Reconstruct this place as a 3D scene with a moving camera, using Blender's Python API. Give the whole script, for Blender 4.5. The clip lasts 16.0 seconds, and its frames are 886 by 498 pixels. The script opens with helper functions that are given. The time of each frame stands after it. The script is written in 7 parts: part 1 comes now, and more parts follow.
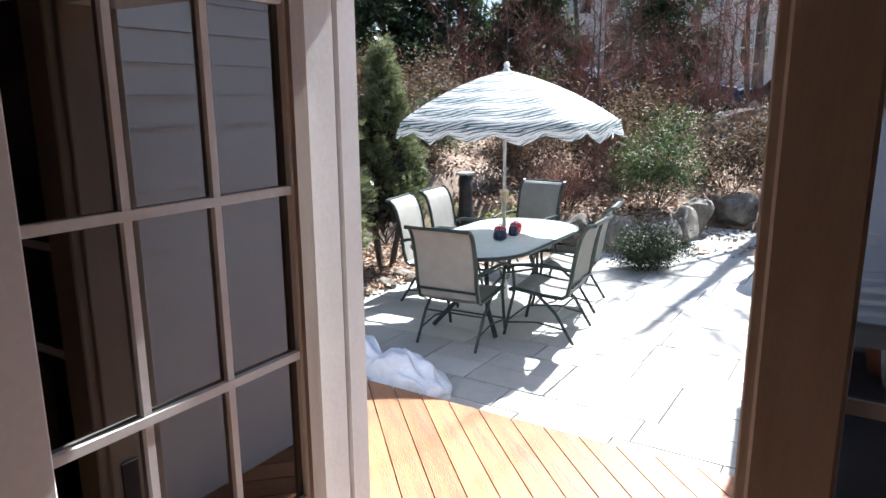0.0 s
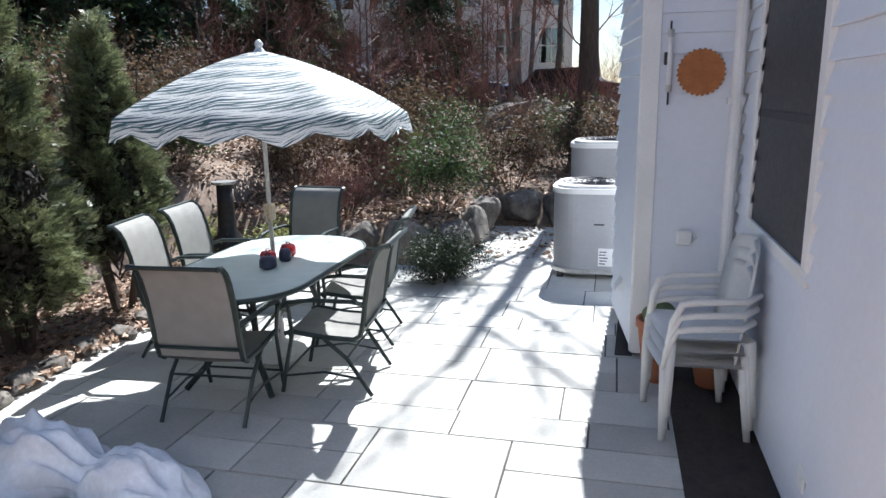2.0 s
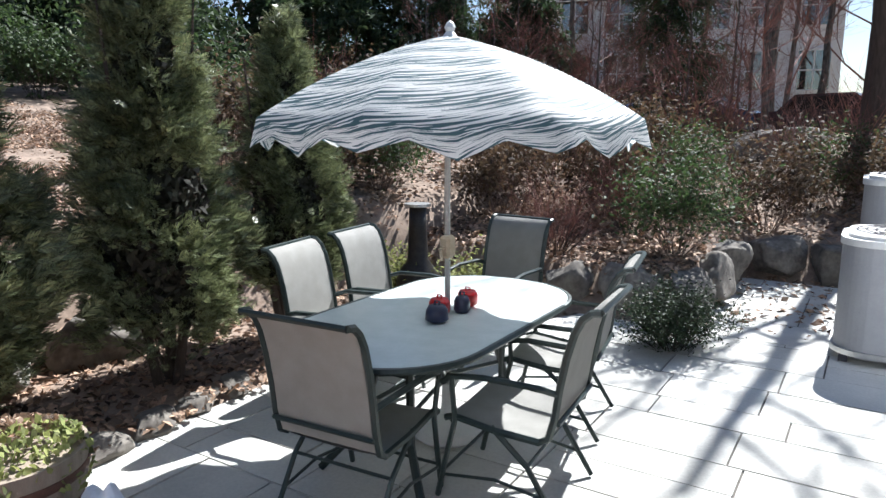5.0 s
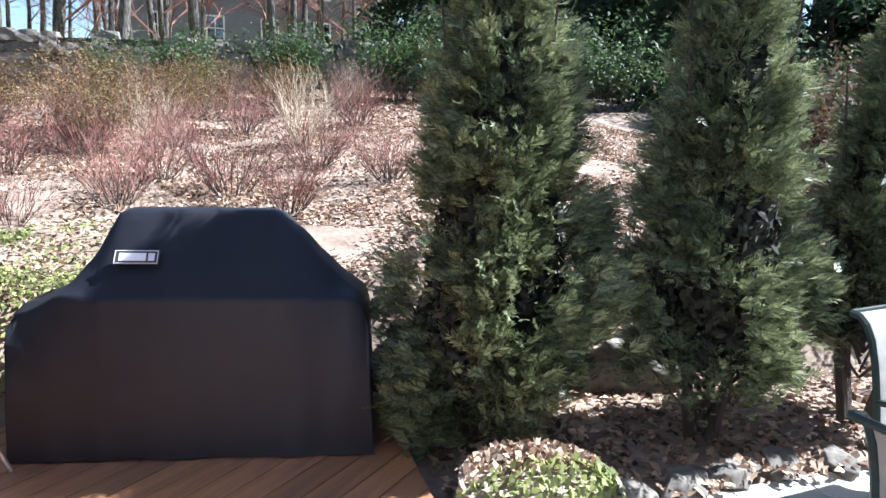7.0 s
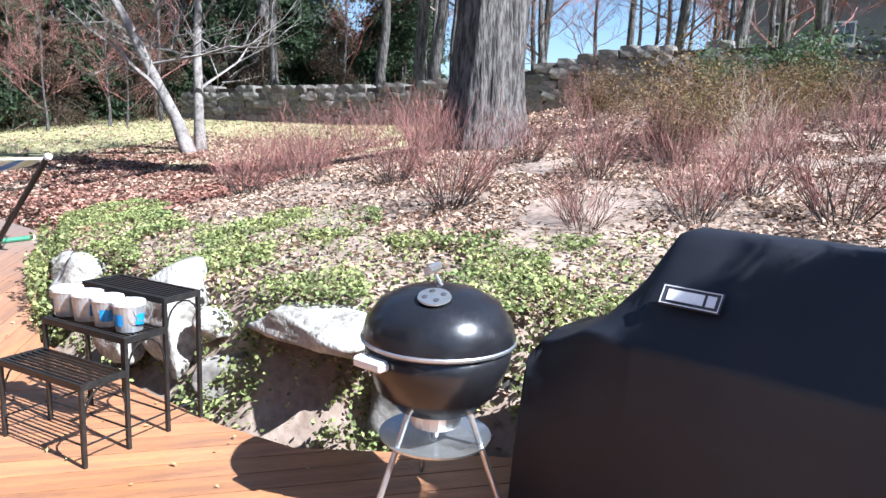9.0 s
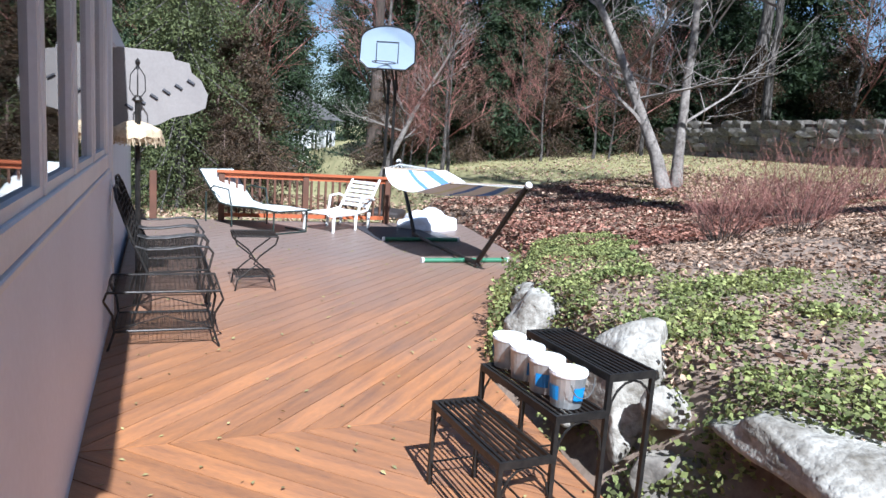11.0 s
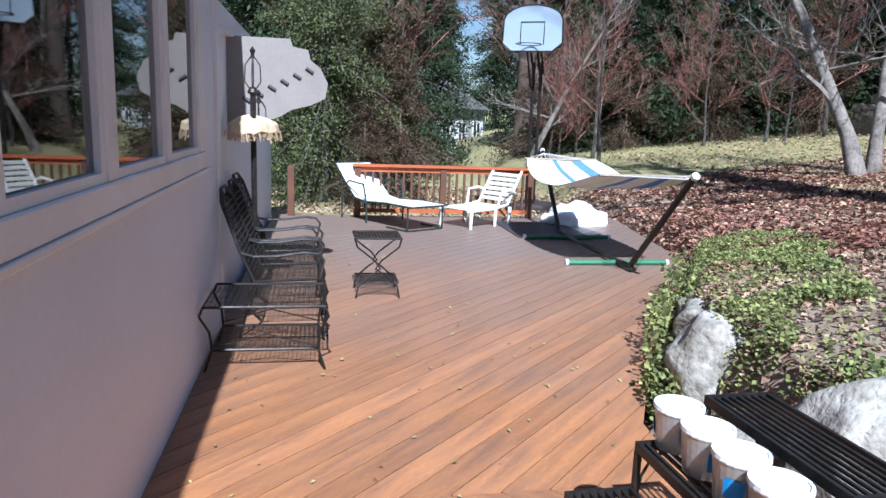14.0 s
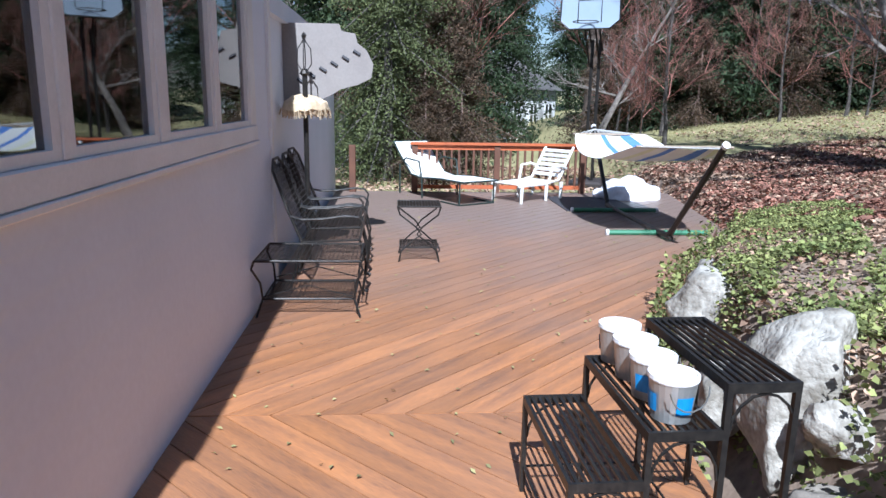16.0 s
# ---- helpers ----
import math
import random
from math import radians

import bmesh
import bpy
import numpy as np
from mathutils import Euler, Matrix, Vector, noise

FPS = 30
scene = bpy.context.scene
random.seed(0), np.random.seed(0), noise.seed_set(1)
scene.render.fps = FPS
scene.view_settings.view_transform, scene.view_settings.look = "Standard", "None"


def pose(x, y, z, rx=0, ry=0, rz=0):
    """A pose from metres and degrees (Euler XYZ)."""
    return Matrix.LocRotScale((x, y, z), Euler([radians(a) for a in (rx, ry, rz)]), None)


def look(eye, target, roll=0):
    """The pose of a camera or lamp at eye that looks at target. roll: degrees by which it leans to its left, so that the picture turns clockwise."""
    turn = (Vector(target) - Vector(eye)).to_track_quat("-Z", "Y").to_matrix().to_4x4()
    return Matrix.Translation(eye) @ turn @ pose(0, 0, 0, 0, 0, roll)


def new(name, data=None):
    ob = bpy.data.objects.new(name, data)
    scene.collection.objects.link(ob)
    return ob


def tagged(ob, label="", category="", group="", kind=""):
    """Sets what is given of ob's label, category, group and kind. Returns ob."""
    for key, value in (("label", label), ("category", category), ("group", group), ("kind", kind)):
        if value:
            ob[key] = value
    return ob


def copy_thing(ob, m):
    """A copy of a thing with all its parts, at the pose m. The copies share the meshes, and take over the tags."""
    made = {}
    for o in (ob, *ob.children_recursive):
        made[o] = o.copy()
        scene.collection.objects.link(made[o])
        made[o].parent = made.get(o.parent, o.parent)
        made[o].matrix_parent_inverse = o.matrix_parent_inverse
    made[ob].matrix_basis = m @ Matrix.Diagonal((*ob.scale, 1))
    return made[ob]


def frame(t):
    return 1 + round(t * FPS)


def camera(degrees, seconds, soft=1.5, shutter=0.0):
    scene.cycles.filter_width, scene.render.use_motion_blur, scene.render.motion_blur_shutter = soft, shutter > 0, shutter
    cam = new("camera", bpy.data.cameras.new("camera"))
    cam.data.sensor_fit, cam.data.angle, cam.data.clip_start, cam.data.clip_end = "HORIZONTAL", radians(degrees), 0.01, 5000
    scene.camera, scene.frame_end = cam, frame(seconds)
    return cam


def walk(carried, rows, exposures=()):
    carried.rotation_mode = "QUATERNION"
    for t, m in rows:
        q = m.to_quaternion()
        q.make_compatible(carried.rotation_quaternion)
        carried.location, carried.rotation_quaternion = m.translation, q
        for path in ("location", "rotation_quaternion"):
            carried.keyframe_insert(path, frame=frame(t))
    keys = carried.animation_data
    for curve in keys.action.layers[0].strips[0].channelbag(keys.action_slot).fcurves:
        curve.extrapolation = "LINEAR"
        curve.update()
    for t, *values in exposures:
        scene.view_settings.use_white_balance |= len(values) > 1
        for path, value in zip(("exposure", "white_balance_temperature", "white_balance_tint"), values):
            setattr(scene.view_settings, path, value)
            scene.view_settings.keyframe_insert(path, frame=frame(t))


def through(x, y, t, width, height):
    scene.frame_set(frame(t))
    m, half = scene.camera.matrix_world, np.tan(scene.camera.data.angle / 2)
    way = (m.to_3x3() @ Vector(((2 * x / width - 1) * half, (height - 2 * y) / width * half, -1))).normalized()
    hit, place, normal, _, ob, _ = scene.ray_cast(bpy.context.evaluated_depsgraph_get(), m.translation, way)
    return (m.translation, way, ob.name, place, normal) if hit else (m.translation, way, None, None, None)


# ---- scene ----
cam = camera(65.4, 16.0)
PATH = [
    (0, (2.866, 4.279, 1.793), (1.819, 5.928, 1.363), -0.4),
    (0.5, (2.728, 4.54, 1.756), (1.789, 6.253, 1.328), -1.6),
    (1, (2.621, 4.848, 1.739), (1.813, 6.623, 1.298), -1.8),
    (1.5, (2.525, 5.143, 1.713), (1.88, 6.984, 1.27), -1.5),
    (2, (2.385, 5.376, 1.712), (1.914, 7.27, 1.274), -1.0),
    (2.5, (2.321, 5.57, 1.683), (1.956, 7.496, 1.287), -0.2),
    (3, (2.324, 5.741, 1.663), (1.968, 7.678, 1.311), -0.1),
    (5.5, (1.764, 6.695, 1.545), (0.487, 8.196, 1.206), 0.5),
    (6, (1.522, 6.721, 1.528), (0.018, 7.999, 1.205), 1.0),
    (6.5, (1.393, 6.839, 1.579), (-0.359, 7.738, 1.225), 1.3),
    (7, (1.346, 6.754, 1.617), (-0.541, 7.324, 1.274), 1.4),
    (7.5, (1.111, 6.885, 1.588), (-0.853, 7.049, 1.25), 1.0),
    (8, (0.743, 6.909, 1.564), (-1.213, 6.672, 1.219), 1.5),
    (8.5, (0.419, 6.833, 1.528), (-1.449, 6.208, 1.182), 1.5),
    (9, (0.205, 6.682, 1.511), (-1.506, 5.705, 1.165), 2.3),
    (9.5, (0.009, 6.572, 1.53), (-1.461, 5.265, 1.169), 3.5),
    (10, (-0.086, 6.347, 1.475), (-1.328, 4.816, 1.135), 4.1),
    (12.5, (-0.644, 5.678, 1.524), (-0.956, 3.731, 1.191), 2.2),
    (13, (-0.652, 5.506, 1.506), (-0.956, 3.558, 1.164), 2.0),
    (13.5, (-0.675, 5.285, 1.494), (-1.0, 3.345, 1.133), 2.0),
    (14, (-0.685, 5.237, 1.481), (-1.035, 3.303, 1.108), 2.2),
    (14.5, (-0.691, 5.35, 1.472), (-1.049, 3.42, 1.091), 2.0),
    (15, (-0.724, 5.465, 1.456), (-1.07, 3.536, 1.056), 1.8),
    (15.5, (-0.847, 5.59, 1.438), (-1.112, 3.653, 1.019), 1.6),
    (16, (-0.961, 5.731, 1.43), (-1.092, 3.781, 1.005), 1.0),
]
walk(cam, [(t, look(eye, target, roll)) for t, eye, target, roll in PATH],
     [(0, 1.95, 5900, 10), (2.5, 1.25, 5750, 10), (5.5, 1.45, 5850, 10), (7, 2.1, 5450, 10), (8, 2.05, 5400, 10), (9, 1.85, 5300, 10), (10, 1.4, 5400, 10), (12.5, 1.02, 5220, 10), (16, 0.98, 5200, 10)])

# walls of the house: the deck side stands on x = 0, the patio side on x = 3.2
SUN = Vector((0.035, 0.69, 0.72)).normalized()
PATIO = -0.12

# ---- light ----
world = bpy.data.worlds.new("world")
scene.world = world
world.use_nodes = True
wn = world.node_tree.nodes
sky = wn.new("ShaderNodeTexSky")
sky.sky_type, sky.sun_disc = "NISHITA", False
sky.sun_elevation = math.asin(SUN.z)
sky.sun_rotation = math.atan2(SUN.x, SUN.y)
sky.air_density, sky.dust_density = 1.0, 0.6
world.node_tree.links.new(sky.outputs[0], wn["Background"].inputs[0])
wn["Background"].inputs[1].default_value = 0.05
sun_data = bpy.data.lights.new("sun", "SUN")
sun_data.energy, sun_data.angle, sun_data.color = 5.0, radians(0.5), (1.0, 0.95, 0.88)
sun = new("sun", sun_data)
sun.matrix_world = look(tuple(SUN * 30), (0, 0, 0))



# ---- materials ----
def mat(name, a, b=None, scale=8.0, rough=0.7, metal=0.0, bump=0.2, fine=60.0, stretch=(1, 1, 1), per=0.0, gloss=None,
        space="Object", alpha=None, trans=0.0, island=False, wear=None, bump_scale=None, sss=0.0):
    """A surface of two colours mixed by large stains and fine grain, with relief; per: how far pieces differ."""
    m = bpy.data.materials.new(name)
    m.use_nodes = True
    nt = m.node_tree
    n, l = nt.nodes, nt.links
    bs = n["Principled BSDF"]
    b = b or tuple(c * 0.75 for c in a)
    co = n.new("ShaderNodeTexCoord")
    mp = n.new("ShaderNodeMapping")
    mp.inputs["Scale"].default_value = stretch
    l.new(co.outputs[space], mp.inputs[0])
    big = n.new("ShaderNodeTexNoise")
    big.inputs["Scale"].default_value, big.inputs["Detail"].default_value = scale, 4
    small = n.new("ShaderNodeTexNoise")
    small.inputs["Scale"].default_value, small.inputs["Detail"].default_value = fine, 5
    l.new(mp.outputs[0], big.inputs[0])
    l.new(mp.outputs[0], small.inputs[0])
    add = n.new("ShaderNodeMath")
    add.operation = "MULTIPLY_ADD"
    l.new(small.outputs[0], add.inputs[0])
    add.inputs[1].default_value = 0.6
    l.new(big.outputs[0], add.inputs[2])
    ramp = n.new("ShaderNodeMapRange")
    ramp.inputs[1].default_value, ramp.inputs[2].default_value = 0.55, 1.05
    l.new(add.outputs[0], ramp.inputs[0])
    mix = n.new("ShaderNodeMix")
    mix.data_type = "RGBA"
    mix.inputs[6].default_value, mix.inputs[7].default_value = (*a, 1), (*b, 1)
    l.new(ramp.outputs[0], mix.inputs[0])
    out = mix.outputs[2]
    if per:
        if island:
            src = n.new("ShaderNodeNewGeometry").outputs["Random Per Island"]
        else:
            src = n.new("ShaderNodeObjectInfo").outputs["Random"]
        mr = n.new("ShaderNodeMapRange")
        mr.inputs[3].default_value, mr.inputs[4].default_value = 1 - per, 1 + per
        l.new(src, mr.inputs[0])
        hv = n.new("ShaderNodeHueSaturation")
        l.new(mr.outputs[0], hv.inputs["Value"])
        l.new(out, hv.inputs["Color"])
        out = hv.outputs[0]
    l.new(out, bs.inputs["Base Color"])
    rr = n.new("ShaderNodeMapRange")
    rr.inputs[3].default_value, rr.inputs[4].default_value = max(0.02, rough - 0.08), min(1, rough + 0.08)
    l.new(add.outputs[0], rr.inputs[0])
    l.new(rr.outputs[0], bs.inputs["Roughness"])
    bs.inputs["Metallic"].default_value = metal
    if trans:
        bs.inputs["Transmission Weight"].default_value = trans
    if bump:
        bp = n.new("ShaderNodeBump")
        bp.inputs["Strength"].default_value, bp.inputs["Distance"].default_value = bump, 0.01
        l.new(add.outputs[0], bp.inputs["Height"])
        l.new(bp.outputs[0], bs.inputs["Normal"])
    return m


def leafy(name, a, b, per=0.45, rough=0.75, through=0.35):
    """Leaves: a little light comes through them."""
    m = mat(name, a, b, scale=3, rough=rough, bump=0, per=per, island=True)
    n, l = m.node_tree.nodes, m.node_tree.links
    bs = n["Principled BSDF"]
    tr = n.new("ShaderNodeBsdfTranslucent")
    src = bs.inputs["Base Color"].links[0].from_socket
    l.new(src, tr.inputs[0])
    mx = n.new("ShaderNodeMixShader")
    mx.inputs[0].default_value = through
    l.new(bs.outputs[0], mx.inputs[1])
    l.new(tr.outputs[0], mx.inputs[2])
    l.new(mx.outputs[0], n["Material Output"].inputs[0])
    return m


M = {}
M["siding"] = mat("white_siding", (0.75, 0.785, 0.85), (0.69, 0.72, 0.78), scale=1.2, rough=0.5, bump=0.1, fine=30)
M["trim"] = mat("white_trim", (0.80, 0.80, 0.79), (0.70, 0.70, 0.69), scale=3, rough=0.45, bump=0.08)
M["tan"] = mat("tan_casing", (0.46, 0.41, 0.35), (0.38, 0.33, 0.28), scale=4, rough=0.5, bump=0.1, stretch=(6, 6, 1))
M["paver"] = mat("pale_bluestone", (0.56, 0.55, 0.51), (0.42, 0.42, 0.39), scale=2.5, rough=0.8, bump=0.35, per=0.14)
M["bed"] = mat("stone_dust", (0.16, 0.15, 0.13), (0.10, 0.09, 0.08), scale=6, rough=0.95, bump=0.5)
M["board"] = mat("cedar_decking", (0.47, 0.205, 0.076), (0.22, 0.105, 0.055), scale=1.6, rough=0.38, bump=0.4, per=0.20, stretch=(1, 9, 9), fine=20)
M["darkwood"] = mat("dark_stained_rail", (0.13, 0.055, 0.03), (0.08, 0.035, 0.02), scale=4, rough=0.6, bump=0.3)
M["redrail"] = mat("red_cedar_rail", (0.45, 0.12, 0.04), (0.30, 0.08, 0.03), scale=4, rough=0.5, bump=0.2)
M["oak"] = mat("red_oak_floor", (0.30, 0.15, 0.085), (0.22, 0.11, 0.06), scale=2, rough=0.3, bump=0.1, stretch=(1, 8, 1))
M["inwall"] = mat("grey_plaster", (0.42, 0.43, 0.47), (0.36, 0.37, 0.41), scale=2, rough=0.9, bump=0.05)
M["iron"] = mat("black_wrought_iron", (0.025, 0.024, 0.024), (0.05, 0.045, 0.04), scale=20, rough=0.38, metal=0.6, bump=0.2)
M["green"] = mat("dark_green_frame", (0.022, 0.035, 0.032), (0.035, 0.05, 0.045), scale=15, rough=0.35, metal=0.2, bump=0.1)
M["sling"] = mat("taupe_mesh_sling", (0.28, 0.275, 0.25), (0.23, 0.225, 0.205), scale=10, rough=0.8, bump=0.4, fine=250)
M["alu"] = mat("painted_aluminium_pole", (0.48, 0.48, 0.46), (0.38, 0.38, 0.36), scale=10, rough=0.35, metal=0.5, bump=0.05)
M["red"] = mat("red_glass", (0.55, 0.01, 0.015), (0.4, 0.01, 0.01), scale=20, rough=0.25, bump=0.1)
M["navy"] = mat("navy_ceramic", (0.012, 0.018, 0.05), (0.02, 0.025, 0.06), scale=20, rough=0.3, bump=0.1)
M["plastic"] = mat("white_moulded_plastic", (0.74, 0.74, 0.72), (0.66, 0.66, 0.63), scale=5, rough=0.35, bump=0.06)
M["terra"] = mat("terracotta", (0.45, 0.17, 0.08), (0.34, 0.13, 0.07), scale=8, rough=0.8, bump=0.2)
M["cactus"] = mat("moss_green", (0.10, 0.15, 0.05), (0.16, 0.18, 0.09), scale=20, rough=0.9, bump=0.8)
M["copper"] = mat("copper_disc", (0.42, 0.16, 0.05), (0.30, 0.11, 0.035), scale=14, rough=0.5, metal=0.3, bump=0.3)
M["acgrey"] = mat("light_grey_unit", (0.34, 0.345, 0.355), (0.29, 0.295, 0.305), scale=4, rough=0.4, bump=0.1)
M["black"] = mat("black_gloss_enamel", (0.008, 0.008, 0.009), (0.014, 0.014, 0.016), scale=6, rough=0.19, bump=0.02)
M["cover"] = mat("black_vinyl_cover", (0.008, 0.009, 0.013), (0.013, 0.014, 0.019), scale=3, rough=0.50, bump=0.25, fine=9)
M["cover"].node_tree.nodes["Principled BSDF"].inputs["Specular IOR Level"].default_value = 0.35
# near-black tone that paints the shade at the foot of the house wall
M["gravel"] = mat("eave_shade_dark", (0.050, 0.042, 0.036), (0.028, 0.024, 0.022), scale=8, rough=0.95, bump=0.9, fine=40)
M["chrome"] = mat("brushed_steel", (0.62, 0.62, 0.60), (0.5, 0.5, 0.49), scale=20, rough=0.3, metal=0.9, bump=0.1)
# lighter metal for the chair arms, with their highlights put into the colour
M["wornmetal"] = mat("glinting_iron", (0.16, 0.155, 0.15), (0.05, 0.048, 0.046), scale=14, rough=0.30, metal=0.8, bump=0.1)
M["label"] = mat("white_label", (0.78, 0.78, 0.78), (0.7, 0.7, 0.7), scale=20, rough=0.5, bump=0)
M["ink"] = mat("dark_ink", (0.03, 0.03, 0.035), (0.04, 0.04, 0.05), scale=20, rough=0.6, bump=0)
M["blue"] = mat("blue_print", (0.03, 0.25, 0.6), (0.02, 0.2, 0.5), scale=20, rough=0.5, bump=0)
M["galv"] = mat("galvanised_pail", (0.5, 0.52, 0.52), (0.38, 0.4, 0.4), scale=12, rough=0.35, metal=0.7, bump=0.1)
M["rock"] = mat("pale_granite", (0.46, 0.44, 0.39), (0.13, 0.115, 0.09), scale=5, rough=0.9, bump=1.0, fine=25, per=0.15)
M["darkrock"] = mat("weathered_fieldstone", (0.22, 0.20, 0.17), (0.09, 0.08, 0.07), scale=6, rough=0.95, bump=1.0, fine=25, per=0.35)
M["soil"] = mat("leaf_litter_soil", (0.13, 0.090, 0.062), (0.34, 0.26, 0.20), scale=3, rough=0.95, bump=0.8, fine=22)
M["lawn"] = mat("dormant_lawn", (0.34, 0.30, 0.15), (0.22, 0.21, 0.09), scale=1.2, rough=0.95, bump=0.8, fine=40)
M["road"] = mat("pale_asphalt", (0.30, 0.29, 0.28), (0.24, 0.23, 0.22), scale=2, rough=0.9, bump=0.3)
M["bark"] = mat("grey_bark", (0.15, 0.135, 0.12), (0.04, 0.034, 0.03), scale=7, rough=0.95, bump=1.0, fine=18, stretch=(3, 3, 0.5))
M["palebark"] = mat("pale_grey_bark", (0.30, 0.27, 0.24), (0.10, 0.085, 0.075), scale=5, rough=0.9, bump=0.6, fine=20)
M["dkbark"] = mat("dark_bark", (0.10, 0.075, 0.06), (0.05, 0.038, 0.03), scale=8, rough=0.95, bump=0.8, stretch=(3, 3, 0.6))
M["twig"] = mat("bare_twigs", (0.20, 0.145, 0.12), (0.12, 0.08, 0.065), scale=4, rough=0.85, bump=0, per=0.35, island=True)
M["redtwig"] = mat("red_brown_twigs", (0.25, 0.12, 0.095), (0.12, 0.042, 0.030), scale=2.5, rough=0.75, bump=0, per=0.7, island=True)
M["straw"] = mat("pale_dry_stalks", (0.50, 0.42, 0.31), (0.38, 0.3, 0.2), scale=4, rough=0.85, bump=0, per=0.3, island=True)
M["thuja"] = leafy("arborvitae_sprays", (0.235, 0.26, 0.13), (0.075, 0.095, 0.04), per=0.5, rough=0.42, through=0.22)
# darker copy of the sprays, with the crown's inner shade in its colour
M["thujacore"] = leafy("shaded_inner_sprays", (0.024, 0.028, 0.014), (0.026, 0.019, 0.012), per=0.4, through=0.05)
M["hemlock"] = leafy("hemlock_sprays", (0.13, 0.15, 0.055), (0.06, 0.075, 0.028), per=0.5, through=0.25)
M["pine"] = leafy("fir_needles", (0.055, 0.085, 0.035), (0.03, 0.05, 0.022))
M["ivy"] = leafy("ivy_leaves", (0.33, 0.34, 0.12), (0.14, 0.18, 0.06), per=0.7)
M["leafglass"] = None
M["shrubleaf"] = leafy("rhododendron_leaves", (0.07, 0.11, 0.035), (0.04, 0.07, 0.025), per=0.5, rough=0.62)
M["boxleaf"] = leafy("boxwood_leaves", (0.045, 0.07, 0.028), (0.022, 0.038, 0.016), per=0.5, rough=0.5, through=0.2)
M["brownleaf"] = leafy("russet_leaves", (0.12, 0.07, 0.04), (0.06, 0.05, 0.03), per=0.6)
M["barberry"] = leafy("barberry_leaves", (0.17, 0.14, 0.05), (0.13, 0.055, 0.03), per=0.6)
M["litter"] = leafy("fallen_leaves", (0.42, 0.305, 0.215), (0.18, 0.10, 0.062), per=0.85, through=0.12)
M["redlitter"] = leafy("red_brown_fallen_leaves", (0.32, 0.16, 0.11), (0.15, 0.065, 0.045), per=0.8, through=0.15)
M["snow"] = mat("old_snow", (0.84, 0.87, 0.92), (0.62, 0.64, 0.68), scale=4.5, rough=0.7, bump=0.6, fine=30)
M["tub"] = mat("weathered_barrel_wood", (0.36, 0.30, 0.23), (0.25, 0.2, 0.15), scale=3, rough=0.85, bump=0.4, stretch=(6, 6, 1))
M["canvas"] = mat("white_sling_fabric", (0.74, 0.75, 0.72), (0.66, 0.67, 0.65), scale=5, rough=0.8, bump=0.2)
M["fringe"] = mat("dried_grass_fringe", (0.62, 0.50, 0.34), (0.45, 0.35, 0.22), scale=10, rough=0.9, bump=0.5)
M["housewhite"] = mat("distant_white_clapboard", (0.74, 0.75, 0.76), (0.64, 0.65, 0.67), scale=1, rough=0.7, bump=0.1)
M["housegrey"] = mat("distant_grey_shingle", (0.20, 0.21, 0.23), (0.15, 0.16, 0.18), scale=1, rough=0.8, bump=0.1)
M["roof"] = mat("asphalt_shingle", (0.11, 0.105, 0.10), (0.08, 0.078, 0.075), scale=2, rough=0.9, bump=0.3)
M["carblue"] = mat("blue_car_paint", (0.05, 0.08, 0.16), (0.04, 0.07, 0.14), scale=2, rough=0.2, bump=0)
M["carred"] = mat("dark_car_paint", (0.05, 0.03, 0.035), (0.04, 0.03, 0.03), scale=2, rough=0.2, bump=0)
M["rubber"] = mat("tyre_rubber", (0.02, 0.02, 0.02), (0.03, 0.03, 0.03), scale=10, rough=0.8, bump=0.1)
M["greenpipe"] = mat("green_steel_tube", (0.05, 0.20, 0.11), (0.04, 0.15, 0.08), scale=8, rough=0.4, bump=0.05)
M["dark"] = mat("dark_furniture", (0.03, 0.025, 0.025), (0.045, 0.035, 0.03), scale=6, rough=0.6, bump=0.1)


for key in ("bark", "dkbark", "rock"):
    for q in M[key].node_tree.nodes:
        if q.type == "BUMP":
            q.inputs["Distance"].default_value = 0.05 if key != "rock" else 0.025
        if q.type == "MAP_RANGE" and key == "bark" and abs(q.inputs[1].default_value - 0.55) < .01:
            q.inputs[1].default_value, q.inputs[2].default_value = 0.68, 0.90


def glassy(name, tint, rough, alpha_mix, extra=None):
    m = bpy.data.materials.new(name)
    m.use_nodes = True
    n, l = m.node_tree.nodes, m.node_tree.links
    n.remove(n["Principled BSDF"])
    fr = n.new("ShaderNodeFresnel")
    fr.inputs[0].default_value = 1.5
    gl = n.new("ShaderNodeBsdfGlossy")
    gl.inputs["Roughness"].default_value = rough
    tr = n.new("ShaderNodeBsdfTransparent")
    tr.inputs[0].default_value = (*tint, 1)
    mx = n.new("ShaderNodeMixShader")
    ad = n.new("ShaderNodeMath")
    ad.inputs[1].default_value = alpha_mix
    l.new(fr.outputs[0], ad.inputs[0])
    l.new(ad.outputs[0], mx.inputs[0])
    l.new(tr.outputs[0], mx.inputs[1])
    l.new(gl.outputs[0], mx.inputs[2])
    l.new(mx.outputs[0], n["Material Output"].inputs[0])
    return m


